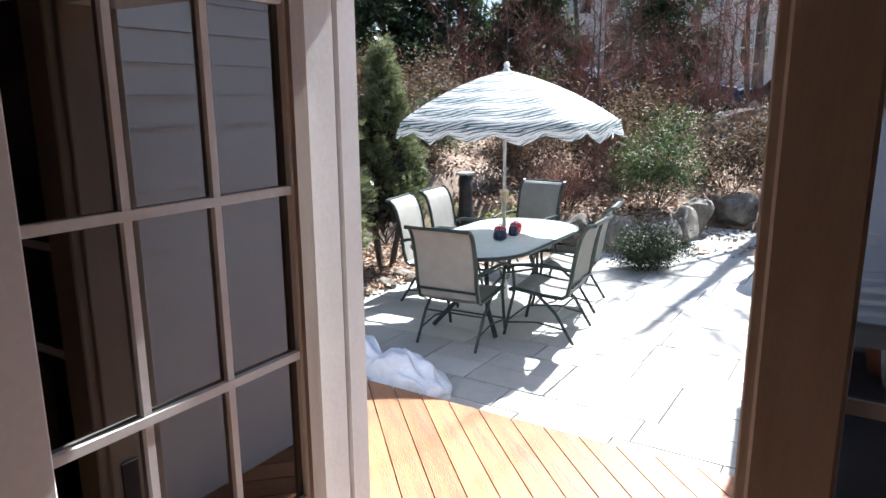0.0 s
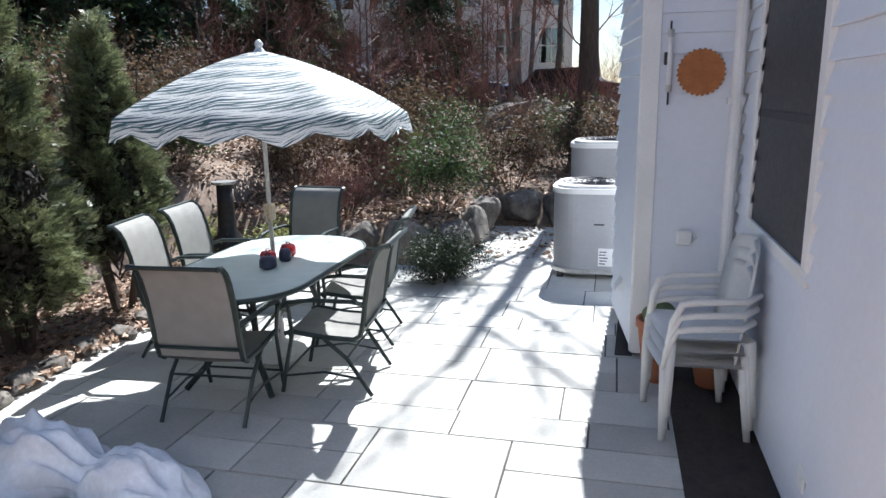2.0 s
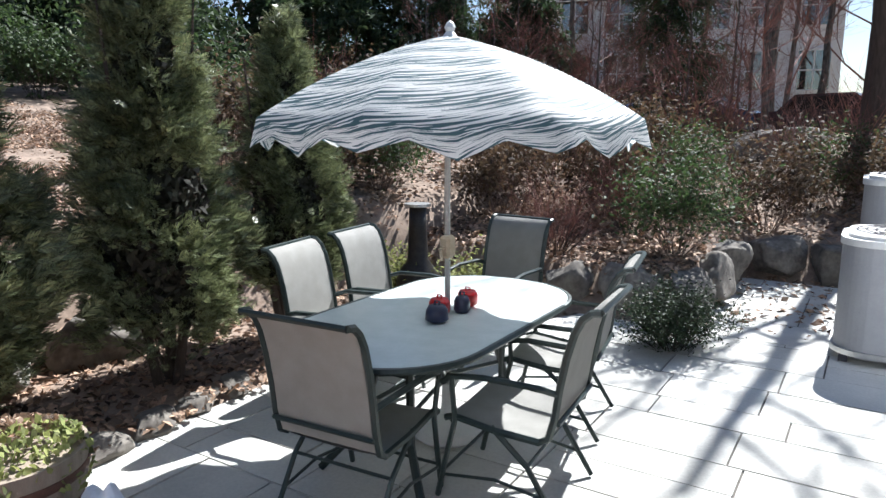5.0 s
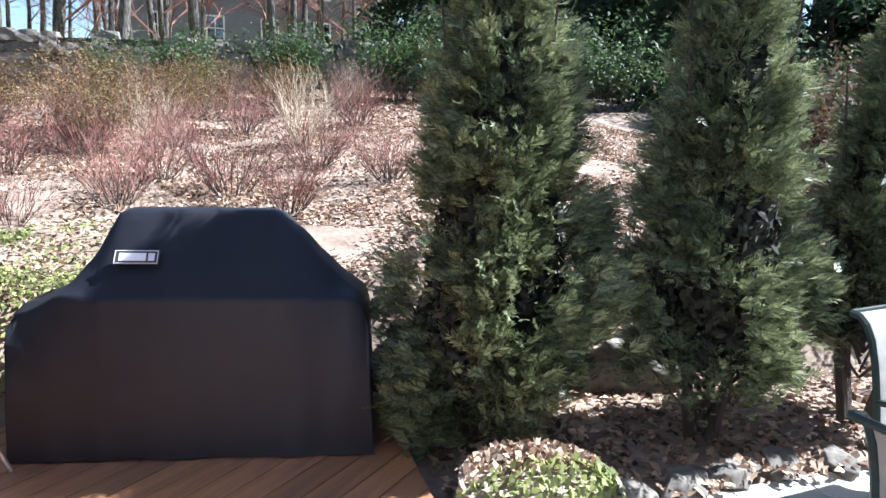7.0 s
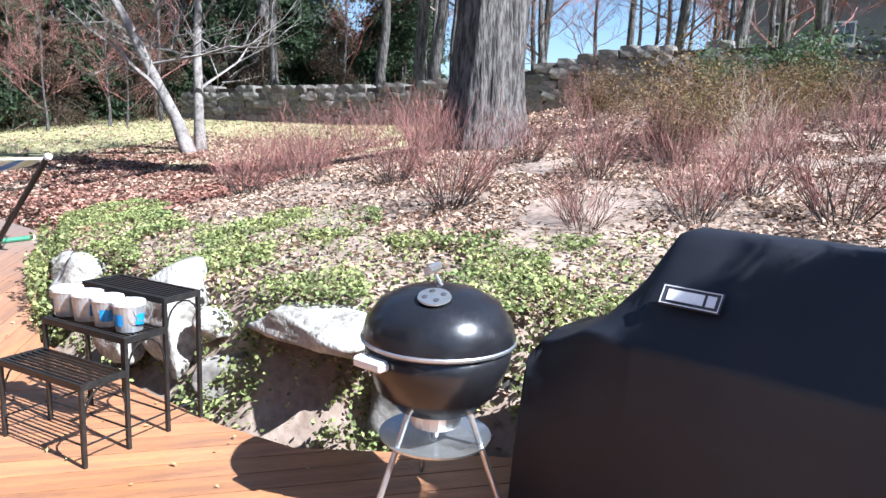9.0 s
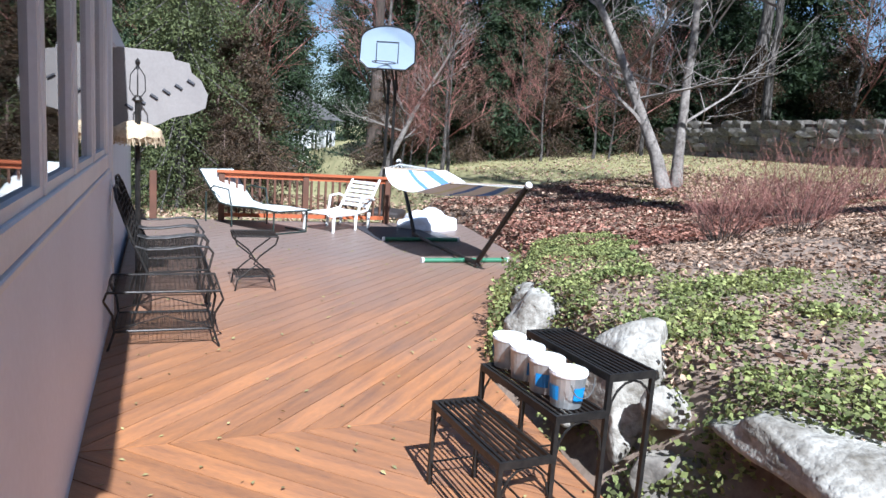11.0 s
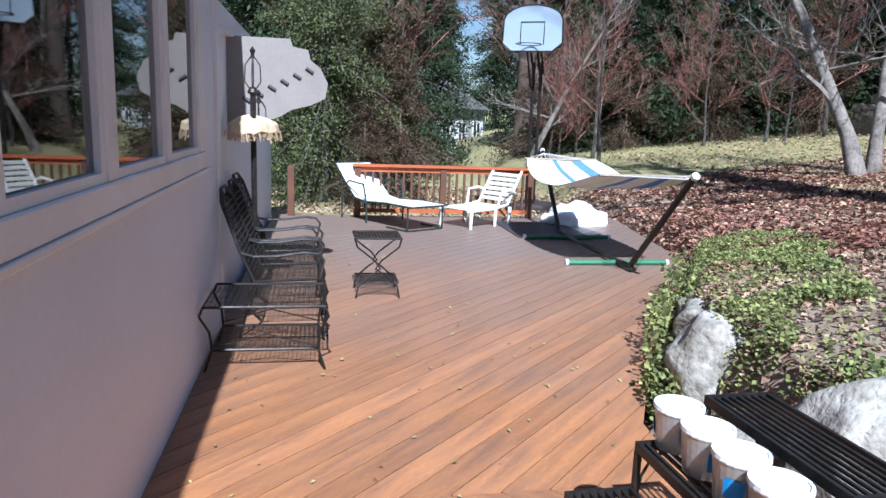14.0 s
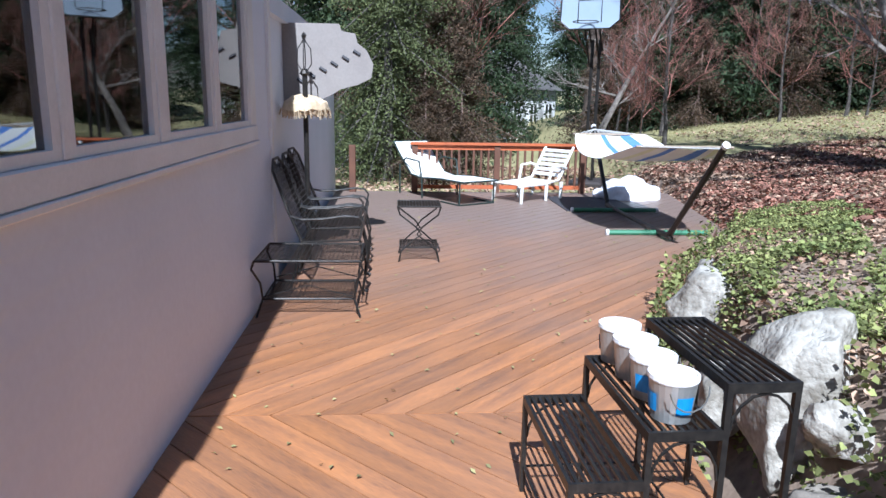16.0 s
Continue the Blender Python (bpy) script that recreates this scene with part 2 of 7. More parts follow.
M["glass"] = glassy("window_glass", (0.45, 0.48, 0.5), 0.02, 0.16)
# the eave panel's shade is put into this darkened taupe
M["taupe"] = mat("taupe_eave_shade", (0.27, 0.25, 0.235), (0.22, 0.2, 0.19), scale=4, rough=0.8, bump=0.1)
M["clear"] = glassy("door_glass", (0.55, 0.58, 0.62), 0.02, 0.10)
M["screen"] = mat("dark_insect_screen", (0.035, 0.038, 0.042), (0.03, 0.03, 0.035), scale=30, rough=0.5, bump=0.1)
m = mat("frosted_table_glass", (0.66, 0.72, 0.70), (0.56, 0.63, 0.61), scale=10, rough=0.15, bump=0.15, fine=90)
M["tableglass"] = m
m = mat("acrylic_board", (0.34, 0.41, 0.50), (0.27, 0.34, 0.42), scale=2, rough=0.25, bump=0)
M["acrylic"] = m


M["leafglass"] = glassy("reflecting_door_glass", (0.10, 0.11, 0.13), 0.012, 0.15)

# the decking greys towards the open south end, where it weathers most
nt = M["board"].node_tree
geo = nt.nodes.new("ShaderNodeNewGeometry")
sep = nt.nodes.new("ShaderNodeSeparateXYZ")
nt.links.new(geo.outputs["Position"], sep.inputs[0])
wn2 = nt.nodes.new("ShaderNodeTexNoise")
wn2.inputs["Scale"].default_value, wn2.inputs["Detail"].default_value = 1.1, 5
nt.links.new(geo.outputs["Position"], wn2.inputs[0])
yy = nt.nodes.new("ShaderNodeMapRange")
yy.inputs[1].default_value, yy.inputs[2].default_value, yy.inputs[3].default_value, yy.inputs[4].default_value = 2.2, -3.0, -0.25, 0.75
nt.links.new(sep.outputs[1], yy.inputs[0])
ws = nt.nodes.new("ShaderNodeMath")
ws.operation, ws.use_clamp = "MULTIPLY_ADD", True
ws.inputs[1].default_value = 0.7
nt.links.new(wn2.outputs[0], ws.inputs[0])
nt.links.new(yy.outputs[0], ws.inputs[2])
wm = nt.nodes.new("ShaderNodeMix")
wm.data_type = "RGBA"
wm.inputs[7].default_value = (0.21, 0.155, 0.13, 1)
nt.links.new(ws.outputs[0], wm.inputs[0])
bsd = nt.nodes["Principled BSDF"].inputs["Base Color"]
old = bsd.links[0].from_socket
nt.links.new(old, wm.inputs[6])
nt.links.new(wm.outputs[2], bsd)


# ---- mesh tools ----
def obj(name, bm, material, smooth=False):
    me = bpy.data.meshes.new(name)
    bm.to_mesh(me)
    bm.free()
    if isinstance(material, str):
        me.materials.append(M[material])
    else:
        for k in material:
            me.materials.append(M[k])
    if smooth:
        me.shade_smooth()
    return new(name, me)


def part(name, bm, material, parent, label="", smooth=False):
    ob = obj(name, bm, material, smooth)
    ob.parent = parent
    return tagged(ob, label)


def empty(name, label, category, group="", at=(0, 0, 0), rz=0):
    e = tagged(new(name), label, category, group)
    e.empty_display_size = 0.2
    e.matrix_basis = pose(*at, 0, 0, rz)
    return e


def thing(name, bm, material, label, category, group="", smooth=False):
    return tagged(obj(name, bm, material, smooth), label, category, group)


def structure(name, bm, material, smooth=False):
    return tagged(obj(name, bm, material, smooth), kind="structure")


def box(bm, lo, hi, m=None, bevel=0.0):
    vs = [bm.verts.new((x, y, z)) for z in (lo[2], hi[2]) for x, y in ((lo[0], lo[1]), (hi[0], lo[1]), (hi[0], hi[1]), (lo[0], hi[1]))]
    fs = [bm.faces.new([vs[i] for i in f]) for f in ((3, 2, 1, 0), (4, 5, 6, 7), (0, 1, 5, 4), (1, 2, 6, 5), (2, 3, 7, 6), (3, 0, 4, 7))]
    if bevel:
        es = list({e for f in fs for e in f.edges})
        r = bmesh.ops.bevel(bm, geom=es, offset=bevel, segments=1, affect="EDGES")
        vs = list({v for f in r["faces"] for v in f.verts} | {v for v in vs if v.is_valid})
    if m is not None:
        bmesh.ops.transform(bm, matrix=m, verts=[v for v in vs if v.is_valid])
    return vs


def tube(bm, pts, r, n=6, caps=True, r2=None):
    """A round bar along points; r2: its radius at the end."""
    pts = [Vector(p) for p in pts]
    rings = []
    side = None
    for i, p in enumerate(pts):
        d = (pts[min(i + 1, len(pts) - 1)] - pts[max(i - 1, 0)]).normalized()
        if side is None:
            side = d.orthogonal().normalized()
        side = (side - d * side.dot(d)).normalized()
        up = d.cross(side)
        rad = r if r2 is None else r + (r2 - r) * i / (len(pts) - 1)
        rings.append([bm.verts.new(p + rad * (math.cos(a) * side + math.sin(a) * up)) for a in (2 * math.pi * k / n for k in range(n))])
    for a, b in zip(rings, rings[1:]):
        for k in range(n):
            bm.faces.new((a[k], a[(k + 1) % n], b[(k + 1) % n], b[k]))
    if caps:
        bm.faces.new(rings[0][::-1])
        bm.faces.new(rings[-1])


def lathe(bm, prof, at=(0, 0, 0), n=24, sx=1.0, sy=1.0, close=False):
    """Turns a profile of (radius, height) round the upright axis."""
    rings = []
    for r, z in prof:
        rings.append([bm.verts.new((at[0] + sx * r * math.cos(2 * math.pi * k / n), at[1] + sy * r * math.sin(2 * math.pi * k / n), at[2] + z)) for k in range(n)])
    for a, b in zip(rings, rings[1:]):
        for k in range(n):
            bm.faces.new((a[k], a[(k + 1) % n], b[(k + 1) % n], b[k]))
    bm.faces.new(rings[0][::-1])
    bm.faces.new(rings[-1])


def prism(bm, poly, z0, z1):
    lo = [bm.verts.new((x, y, z0)) for x, y in poly]
    hi = [bm.verts.new((x, y, z1)) for x, y in poly]
    bm.faces.new(lo[::-1])
    bm.faces.new(hi)
    for i in range(len(poly)):
        j = (i + 1) % len(poly)
        bm.faces.new((lo[i], lo[j], hi[j], hi[i]))


def B():
    return bmesh.new()


def mesh_of(name, verts, faces, material):
    me = bpy.data.meshes.new(name)
    me.from_pydata(verts, [], faces)
    for k in ([material] if isinstance(material, str) else material):
        me.materials.append(M[k])
    return me


def interp(v, pts):
    if v <= pts[0][0]:
        return pts[0][1]
    for (a, p), (b, q) in zip(pts, pts[1:]):
        if v <= b:
            return p + (q - p) * (v - a) / (b - a)
    return pts[-1][1]


BANK = [(-40, -9), (-12, -6.2), (-6, -5.6), (-2.4, -4.95), (-0.5, -3.95), (1.1, -2.9), (2, -2.5), (4.2, -2.2), (5.2, -2.6), (6.5, -3.05), (7.6, -2.75), (11.5, -2.6), (12.6, -2.2), (13, 90)]
RISE = [(-5, 0.0), (-2, 0.08), (0, 0.25), (2, 0.45), (4, 0.5), (7, 0.55), (9, 0.7), (12, 0.7)]


def step01(v):
    v = min(1.0, max(0.0, v))
    return v * v * (3 - 2 * v)


def ground_z(x, y):
    """The height of the ground: flat under deck and patio, a bank to the west and the north, falling away to the south."""
    base = -0.2 if y < 7.6 else (-0.165 if x > -1.2 else -0.09)
    if y < -5.2:
        base = -0.2 - 0.03 * min(30, -5.2 - y)
    s = min(interp(y, BANK[:-1]), 0) - x
    z = base
    if s > 0:
        z = base + (interp(y, RISE) - base) * step01(s / 0.35) + 0.14 * min(s, 13) + 0.03 * max(0, s - 13)
    n = y - (12.55 if x < 0.5 else 12.55 + 2.5 * step01((x - 0.5) / 0.3))
    if n > 0:
        z = max(z, base + 0.4 * step01(n / 0.25) + 0.085 * min(n, 10))
    return z

# ---- ground ----
def axis(lo, hi, fine_lo, fine_hi, step):
    vs = list(np.arange(fine_lo, fine_hi + 1e-6, step))
    d, v = step, fine_lo
    while v > lo:
        d *= 1.35
        v -= d
        vs.insert(0, v)
    d, v = step, vs[-1]
    while v < hi:
        d *= 1.35
        v += d
        vs.append(v)
    return vs


def litter_zone(x, y):
    """0 soil under leaves, 1 lawn, 2 road."""
    if 27 < y + 0.12 * x < 33 and x < 60:
        return 2
    if y < -9 or x < -16 or y > 40 or (x < -9.5 and y < 1.5) or (y < -5.4 and x > -5):
        return 1
    if y < -3.0 and x < -9:
        return 1
    return 0


gx, gy = axis(-500, 500, -19, 5, 0.22), axis(-500, 500, -10, 19, 0.22)
gv = []
for y in gy:
    for x in gx:
        z = ground_z(x, y)
        rough = 0.0 if (x > interp(y, BANK[:-1]) - 0.1 and -5 < y < 12.5) else 0.05
        z += rough * noise.noise(Vector((x * 0.9, y * 0.9, 0))) + rough * 0.5 * noise.noise(Vector((x * 3, y * 3, 4)))
        gv.append((x, y, z))
nx = len(gx)
gf = [(j * nx + i, j * nx + i + 1, (j + 1) * nx + i + 1, (j + 1) * nx + i) for j in range(len(gy) - 1) for i in range(nx - 1)]
me = mesh_of("ground", gv, gf, ["soil", "lawn", "road"])
zones = []
for j in range(len(gy) - 1):
    for i in range(nx - 1):
        zones.append(litter_zone((gx[i] + gx[i + 1]) / 2 + 0.5 * noise.noise(Vector((gx[i] * .5, gy[j] * .5, 2))), (gy[j] + gy[j + 1]) / 2))
me.polygons.foreach_set("material_index", zones)
me.shade_smooth()
tagged(new("ground", me), kind="structure")

# ---- deck frame and patio bed ----
DECK = [(0, -5.1), (0, 5.4), (3.19, 5.62), (3.19, 7.56), (-2.95, 7.56), (-2.95, 6.2), (-2.55, 5.4), (-2.1, 4.6), (-2.08, 4.1), (-2.3, 2.2), (-2.75, 1.35), (-3.8, -0.4), (-4.8, -2.2), (-5.3, -5.1)]
bm = B()
prism(bm, DECK, -0.19, -0.045)
structure("deck_frame", bm, "darkwood")
bm = B()
prism(bm, [(-1.2, 7.58), (3.3, 7.58), (3.3, 12.5), (-0.2, 12.5), (-1.35, 10.0)], -0.19, -0.135)
prism(bm, [(0.78, 12.5), (3.3, 12.5), (3.3, 14.95), (0.78, 14.95)], -0.19, -0.135)
structure("patio_bed", bm, "bed")

# ---- house ----
H = 2.75


def siding(name, p0, p1, z0, z1, out, holes=(), pitch=0.125):
    """Lapped clapboards on an upright wall from p0 to p1 (plan), with openings (a0, a1, z0, z1) along it."""
    p0, p1 = Vector(p0), Vector(p1)
    L = (p1 - p0).length
    d = (p1 - p0) / L
    wall = tagged(new(name), kind="structure")
    bm = B()
    # backing cut round the openings
    cuts = sorted({0, L, *(h[0] for h in holes), *(h[1] for h in holes)})
    zs = sorted({z0, z1, *(h[2] for h in holes), *(h[3] for h in holes)})
    o = Vector(out)

    def slab(a0, a1, b0, b1, near, far, tilt=0.0):
        pts = []
        for z, t in ((b0, far + tilt), (b1, far)):
            for a, q in ((a0, near), (a1, near), (a1, t), (a0, t)):
                v = p0 + d * a + o * q
                pts.append(bm.verts.new((v.x, v.y, z)))
        for f in ((3, 2, 1, 0), (4, 5, 6, 7), (0, 1, 5, 4), (1, 2, 6, 5), (2, 3, 7, 6), (3, 0, 4, 7)):
            bm.faces.new([pts[i] for i in f])

    for a0, a1 in zip(cuts, cuts[1:]):
        for b0, b1 in zip(zs, zs[1:]):
            if not any(h[0] <= a0 and a1 <= h[1] and h[2] <= b0 and b1 <= h[3] for h in holes):
                slab(a0, a1, b0, b1, -0.16, 0.0)
    bmesh.ops.recalc_face_normals(bm, faces=bm.faces)
    part("sheathing", bm, "siding", wall)
    z = z0
    while z < z1 - 0.02:
        spans = [(0, L)]
        top = min(z + pitch, z1)
        for h in holes:
            if z < h[3] - 0.03 and top > h[2] + 0.03:
                spans = [s for a, b in spans for s in ((a, min(b, h[0])), (max(a, h[1]), b)) if s[1] - s[0] > 0.02]
        for a, b in spans:
            bm = B()
            slab(a, b, z, top - 0.002, 0.001, 0.006, 0.026)
            bmesh.ops.recalc_face_normals(bm, faces=bm.faces)
            part("clapboard", bm, "siding", wall)
        z = top
    return wall


# deck side: plain painted wall below the windows
WIN = [(3.77, 4.9), (2.96, 3.63), (2.10, 2.77), (1.25, 1.92)]
bm = B()
box(bm, (0, 0.4, -0.18), (0.16, 5.4, 1.17))
box(bm, (0, 0.4, 2.42), (0.16, 5.4, H))
box(bm, (0, 0.4, 1.17), (0.16, 1.12, 2.42))
box(bm, (0, 4.95, 1.17), (0.16, 5.4, 2.42))
wd = structure("wall_deck_side", bm, "siding")
z = -0.17
while z < 1.10:
    bm = B()
    top = min(z + 0.118, 1.117)
    vs = [bm.verts.new((x, y, zz)) for y in (0.47, 5.39) for x, zz in ((-0.001, z), (-0.012, z), (-0.004, top), (-0.001, top))]
    bm.faces.new(vs[:4])
    bm.faces.new(vs[4:][::-1])
    for k in range(4):
        j = (k + 1) % 4
        bm.faces.new((vs[k], vs[k + 4], vs[j + 4], vs[j]))
    bmesh.ops.recalc_face_normals(bm, faces=bm.faces)
    part("clapboard", bm, "siding", wd)
    z += 0.12
bm = B()
box(bm, (-0.035, 1.03, 1.145), (0.06, 5.05, 1.24), bevel=0.006)
box(bm, (-0.042, 1.0, 1.118), (0.0, 5.05, 1.143), bevel=0.004)
structure("window_sill", bm, "trim")
for n, (a, b) in enumerate(WIN):
    w = tagged(new("window_%d" % (n + 1)), kind="structure")
    bm = B()
    f = 0.05
    box(bm, (-0.022, a - f, 1.242), (0.10, a, 2.42))
    box(bm, (-0.022, b, 1.242), (0.10, b + f, 2.42))
    box(bm, (-0.022, a, 1.242), (0.10, b, 1.275))
    box(bm, (-0.022, a, 2.36), (0.10, b, 2.42))
    part("window_frame", bm, "trim", w)
    bm = B()
    box(bm, (0.0, a, 1.275), (0.006, b, 2.36))
    part("pane", bm, "glass", w)
bm = B()
box(bm, (-0.03, 1.04, 1.243), (0.05, 1.20, 2.42), bevel=0.004)
box(bm, (-0.024, 0.37, -0.06), (0.06, 0.47, H), bevel=0.004)
for a, b in ((1.97, 2.05), (2.82, 2.91), (3.68, 3.72)):
    box(bm, (-0.03, a, 1.243), (0.05, b, 2.42), bevel=0.004)
structure("corner_trim", bm, "trim")
# the recess behind the jog and the wall that carries on south
bm = B()
box(bm, (0.06, -5.6, -0.18), (0.23, 0.4, 2.05))
box(bm, (0.16, 0.24, -0.18), (0.42, 0.4, H))
structure("wall_deck_side_south", bm, "siding")
# door wall
DY = 5.42
bm = B()
box(bm, (0.16, DY, -0.18), (1.66, DY + 0.18, H))
box(bm, (3.36, DY, -0.18), (3.5, DY + 0.18, H))
box(bm, (1.66, DY, 2.16), (3.36, DY + 0.18, H))
structure("wall_door", bm, "siding")
# patio side
siding("wall_patio_side", (3.2, 5.6), (3.2, 10.2), -0.19, H, (-1, 0), holes=[(2.87, 4.08, 0.97, 2.20)])
w = siding("wall_bay_south", (2.57, 10.2), (3.2, 10.2), -0.06, H, (0, -1))
siding("wall_bay_west", (2.43, 11.35), (2.57, 10.2), -0.06, H, (-1, 0))
bm = B()
box(bm, (2.62, 10.36, -0.19), (3.36, 11.35, 2.70))
structure("wall_bay_core", bm, "siding")
bm = B()
box(bm, (2.545, 10.165, -0.10), (2.655, 10.20, H), bevel=0.004)
box(bm, (2.535, 10.2, -0.10), (2.57, 10.30, H), bevel=0.004)
box(bm, (3.10, 10.165, -0.10), (3.20, 10.20, H), bevel=0.004)
structure("corner_boards", bm, "trim")
bm = B()
tube(bm, [(3.12, 10.12, -0.05), (3.12, 10.12, 2.7)], 0.035, n=10)
box(bm, (3.07, 10.10, 1.62), (3.17, 10.165, 1.66))
thing("downspout", bm, "trim", "white painted metal downspout in the corner of the house wall", "downspout")
# eaves and roof slabs
bm = B()
prism(bm, [(-0.02, 0.1), (5.0, 0.1), (5.0, 5.62), (-0.02, 5.62)], H, H + 0.12)
prism(bm, [(-0.02, 5.62), (5.0, 5.62), (5.0, 5.8), (-0.02, 5.8)], H, H + 0.12)
prism(bm, [(2.98, 5.8), (5.0, 5.8), (5.0, 10.1), (2.98, 10.1)], H, H + 0.12)
prism(bm, [(2.55, 10.1), (5.0, 10.1), (5.0, 11.5), (2.55, 11.5)], H, H + 0.12)
structure("roof", bm, "trim")
bm = B()
prism(bm, [(0.0, 0.22), (0.42, 0.22), (0.42, -5.65), (0.0, -5.65)], 2.05, 2.2)
structure("soffit_south", bm, "siding")
bm = B()
box(bm, (3.17, 8.40, 0.90), (3.2, 9.76, 0.97), bevel=0.004)
box(bm, (3.165, 8.38, 0.971), (3.2, 8.47, 2.28), bevel=0.004)
box(bm, (3.165, 9.68, 0.971), (3.2, 9.77, 2.28), bevel=0.004)
box(bm, (3.165, 8.471, 2.20), (3.2, 9.679, 2.28), bevel=0.004)
w = structure("window_patio", bm, "trim")
bm = B()
box(bm, (3.185, 8.47, 0.97), (3.192, 9.68, 2.20))
part("insect_screen", bm, "screen", w)
bm = B()
box(bm, (3.180, 8.47, 1.56), (3.184, 9.68, 1.60))
part("meeting_rail", bm, "ink", w)
# room inside
bm = B()
box(bm, (0.16, 0.4, -0.16), (4.9, 5.42, 0.0))
structure("floor", bm, "oak")
bm = B()
box(bm, (0.16, 0.4, 2.5), (4.9, 5.42, 2.6))
structure("ceiling", bm, "inwall")
bm = B()
box(bm, (4.9, 0.24, -0.16), (5.0, 5.6, H))
structure("wall_inside_east", bm, "inwall")
bm = B()
box(bm, (0.42, 0.24, -0.16), (4.9, 0.4, H))
structure("wall_inside_south", bm, "inwall")
bm = B()
box(bm, (0.161, 4.0, 0.001), (0.18, 5.42, 1.17))
box(bm, (0.18, 5.405, 0.001), (1.64, 5.42, 2.5))
structure("wall_lining", bm, "inwall")
bm = B()
box(bm, (3.5, 5.6, -0.18), (5.0, 5.7, H))
box(bm, (4.9, 5.7, -0.18), (5.0, 11.35, H))
box(bm, (3.36, 11.35, -0.18), (5.0, 11.45, H))
structure("wall_outer_back", bm, "siding")
# door opening: casing, sill, open leaf, side light
bm = B()
box(bm, (1.66, DY - 0.02, 0), (1.765, DY + 0.13, 2.16), bevel=0.006)
box(bm, (1.62, DY + 0.135, -0.04), (1.765, DY + 0.215, 2.22), bevel=0.008)
box(bm, (1.767, DY + 0.02, 2.06), (2.71, DY + 0.2, 2.16))
structure("door_jamb_left", bm, "trim")
bm = B()
box(bm, (2.715, DY + 0.0, 0), (2.74, DY + 0.19, 2.10), bevel=0.004)
box(bm, (2.735, DY - 0.03, 0), (2.86, DY + 0.17, 2.10), bevel=0.006)
box(bm, (3.26, DY, 0), (3.36, DY + 0.17, 2.10), bevel=0.006)
box(bm, (2.86, DY + 0.02, 0), (3.26, DY + 0.12, 0.2))
box(bm, (2.74, DY + 0.0, 2.10), (3.36, DY + 0.17, 2.16))
jr = structure("door_jamb_right", bm, "tan")
bm = B()
box(bm, (2.86, DY + 0.06, 0.2), (3.26, DY + 0.066, 2.10))
part("pane", bm, "clear", jr)
bm = B()
box(bm, (2.705, DY + 0.03, 0.45), (2.714, DY + 0.09, 0.62), bevel=0.002)
part("hinge", bm, "ink", jr)
bm = B()
box(bm, (2.86, DY + 0.05, 1.30), (3.26, DY + 0.059, 1.325))
box(bm, (2.86, DY + 0.05, 0.92), (3.26, DY + 0.059, 0.945))
part("muntin", bm, "trim", jr)
bm = B()
box(bm, (1.767, DY - 0.02, 0.0), (2.712, DY + 0.2, 0.02), bevel=0.004)
structure("door_sill", bm, "trim")
door = tagged(new("door_1"), kind="structure")
bm = B()
X0, X1, YA, YB = 1.765, 1.805, 4.70, 5.385
for a, b, c, d in ((YA, YA + 0.09, 0.02, 2.05), (YB - 0.035, YB, 0.02, 2.05), (YA + 0.09, YB - 0.035, 0.02, 0.25), (YA + 0.09, YB - 0.035, 1.98, 2.05)):
    box(bm, (X0, a, c), (X1, b, d), bevel=0.003)
part("door_frame", bm, "trim", door)
bm = B()
for y in (4.965, 5.155):
    box(bm, (X0 + 0.006, y - 0.008, 0.25), (X1 - 0.006, y + 0.008, 1.98))
for z in (0.50, 0.86, 1.225, 1.60):
    box(bm, (X0 + 0.004, YA + 0.09, z - 0.009), (X1 - 0.004, YB - 0.035, z + 0.009))
part("muntin", bm, "trim", door)
bm = B()
box(bm, (X0 + 0.017, YA + 0.09, 0.25), (X0 + 0.022, YB - 0.035, 1.98))
part("pane", bm, "leafglass", door)
bm = B()
box(bm, (X0 + 0.01, YB - 0.03, 0.1), (X1 + 0.012, YB + 0.012, 2.0))
part("edge_strip", bm, "tan", door)
bm = B()
box(bm, (0.35, 3.3, 0), (1.25, 4.3, 0.42), bevel=0.04)
thing("ottoman", bm, "dark", "dark upholstered ottoman on the red oak floor indoors", "ottoman")
bm = B()
box(bm, (0.2, 5.0, 0.6), (0.24, 5.35, 2.1), bevel=0.005)
thing("picture", bm, "dark", "tall dark framed panel on the grey indoor wall", "picture")
bm = B()
box(bm, (0.24, 4.5, 0.0), (0.75, 4.95, 1.9), bevel=0.02)
thing("cabinet", bm, "dark", "tall dark wooden cabinet standing indoors on oak floor", "cabinet")


# ---- outdoor table, umbrella, chairs ----
def ring_pts(hx, hy, r, n=10):
    pts = []
    for cx, cy, a0 in ((hx - r, hy - r, 0), (-hx + r, hy - r, 90), (-hx + r, -hy + r, 180), (hx - r, -hy + r, 270)):
        for k in range(n):
            a = radians(a0 + 90 * k / (n - 1))
            pts.append((cx + r * math.cos(a), cy + r * math.sin(a)))
    return pts


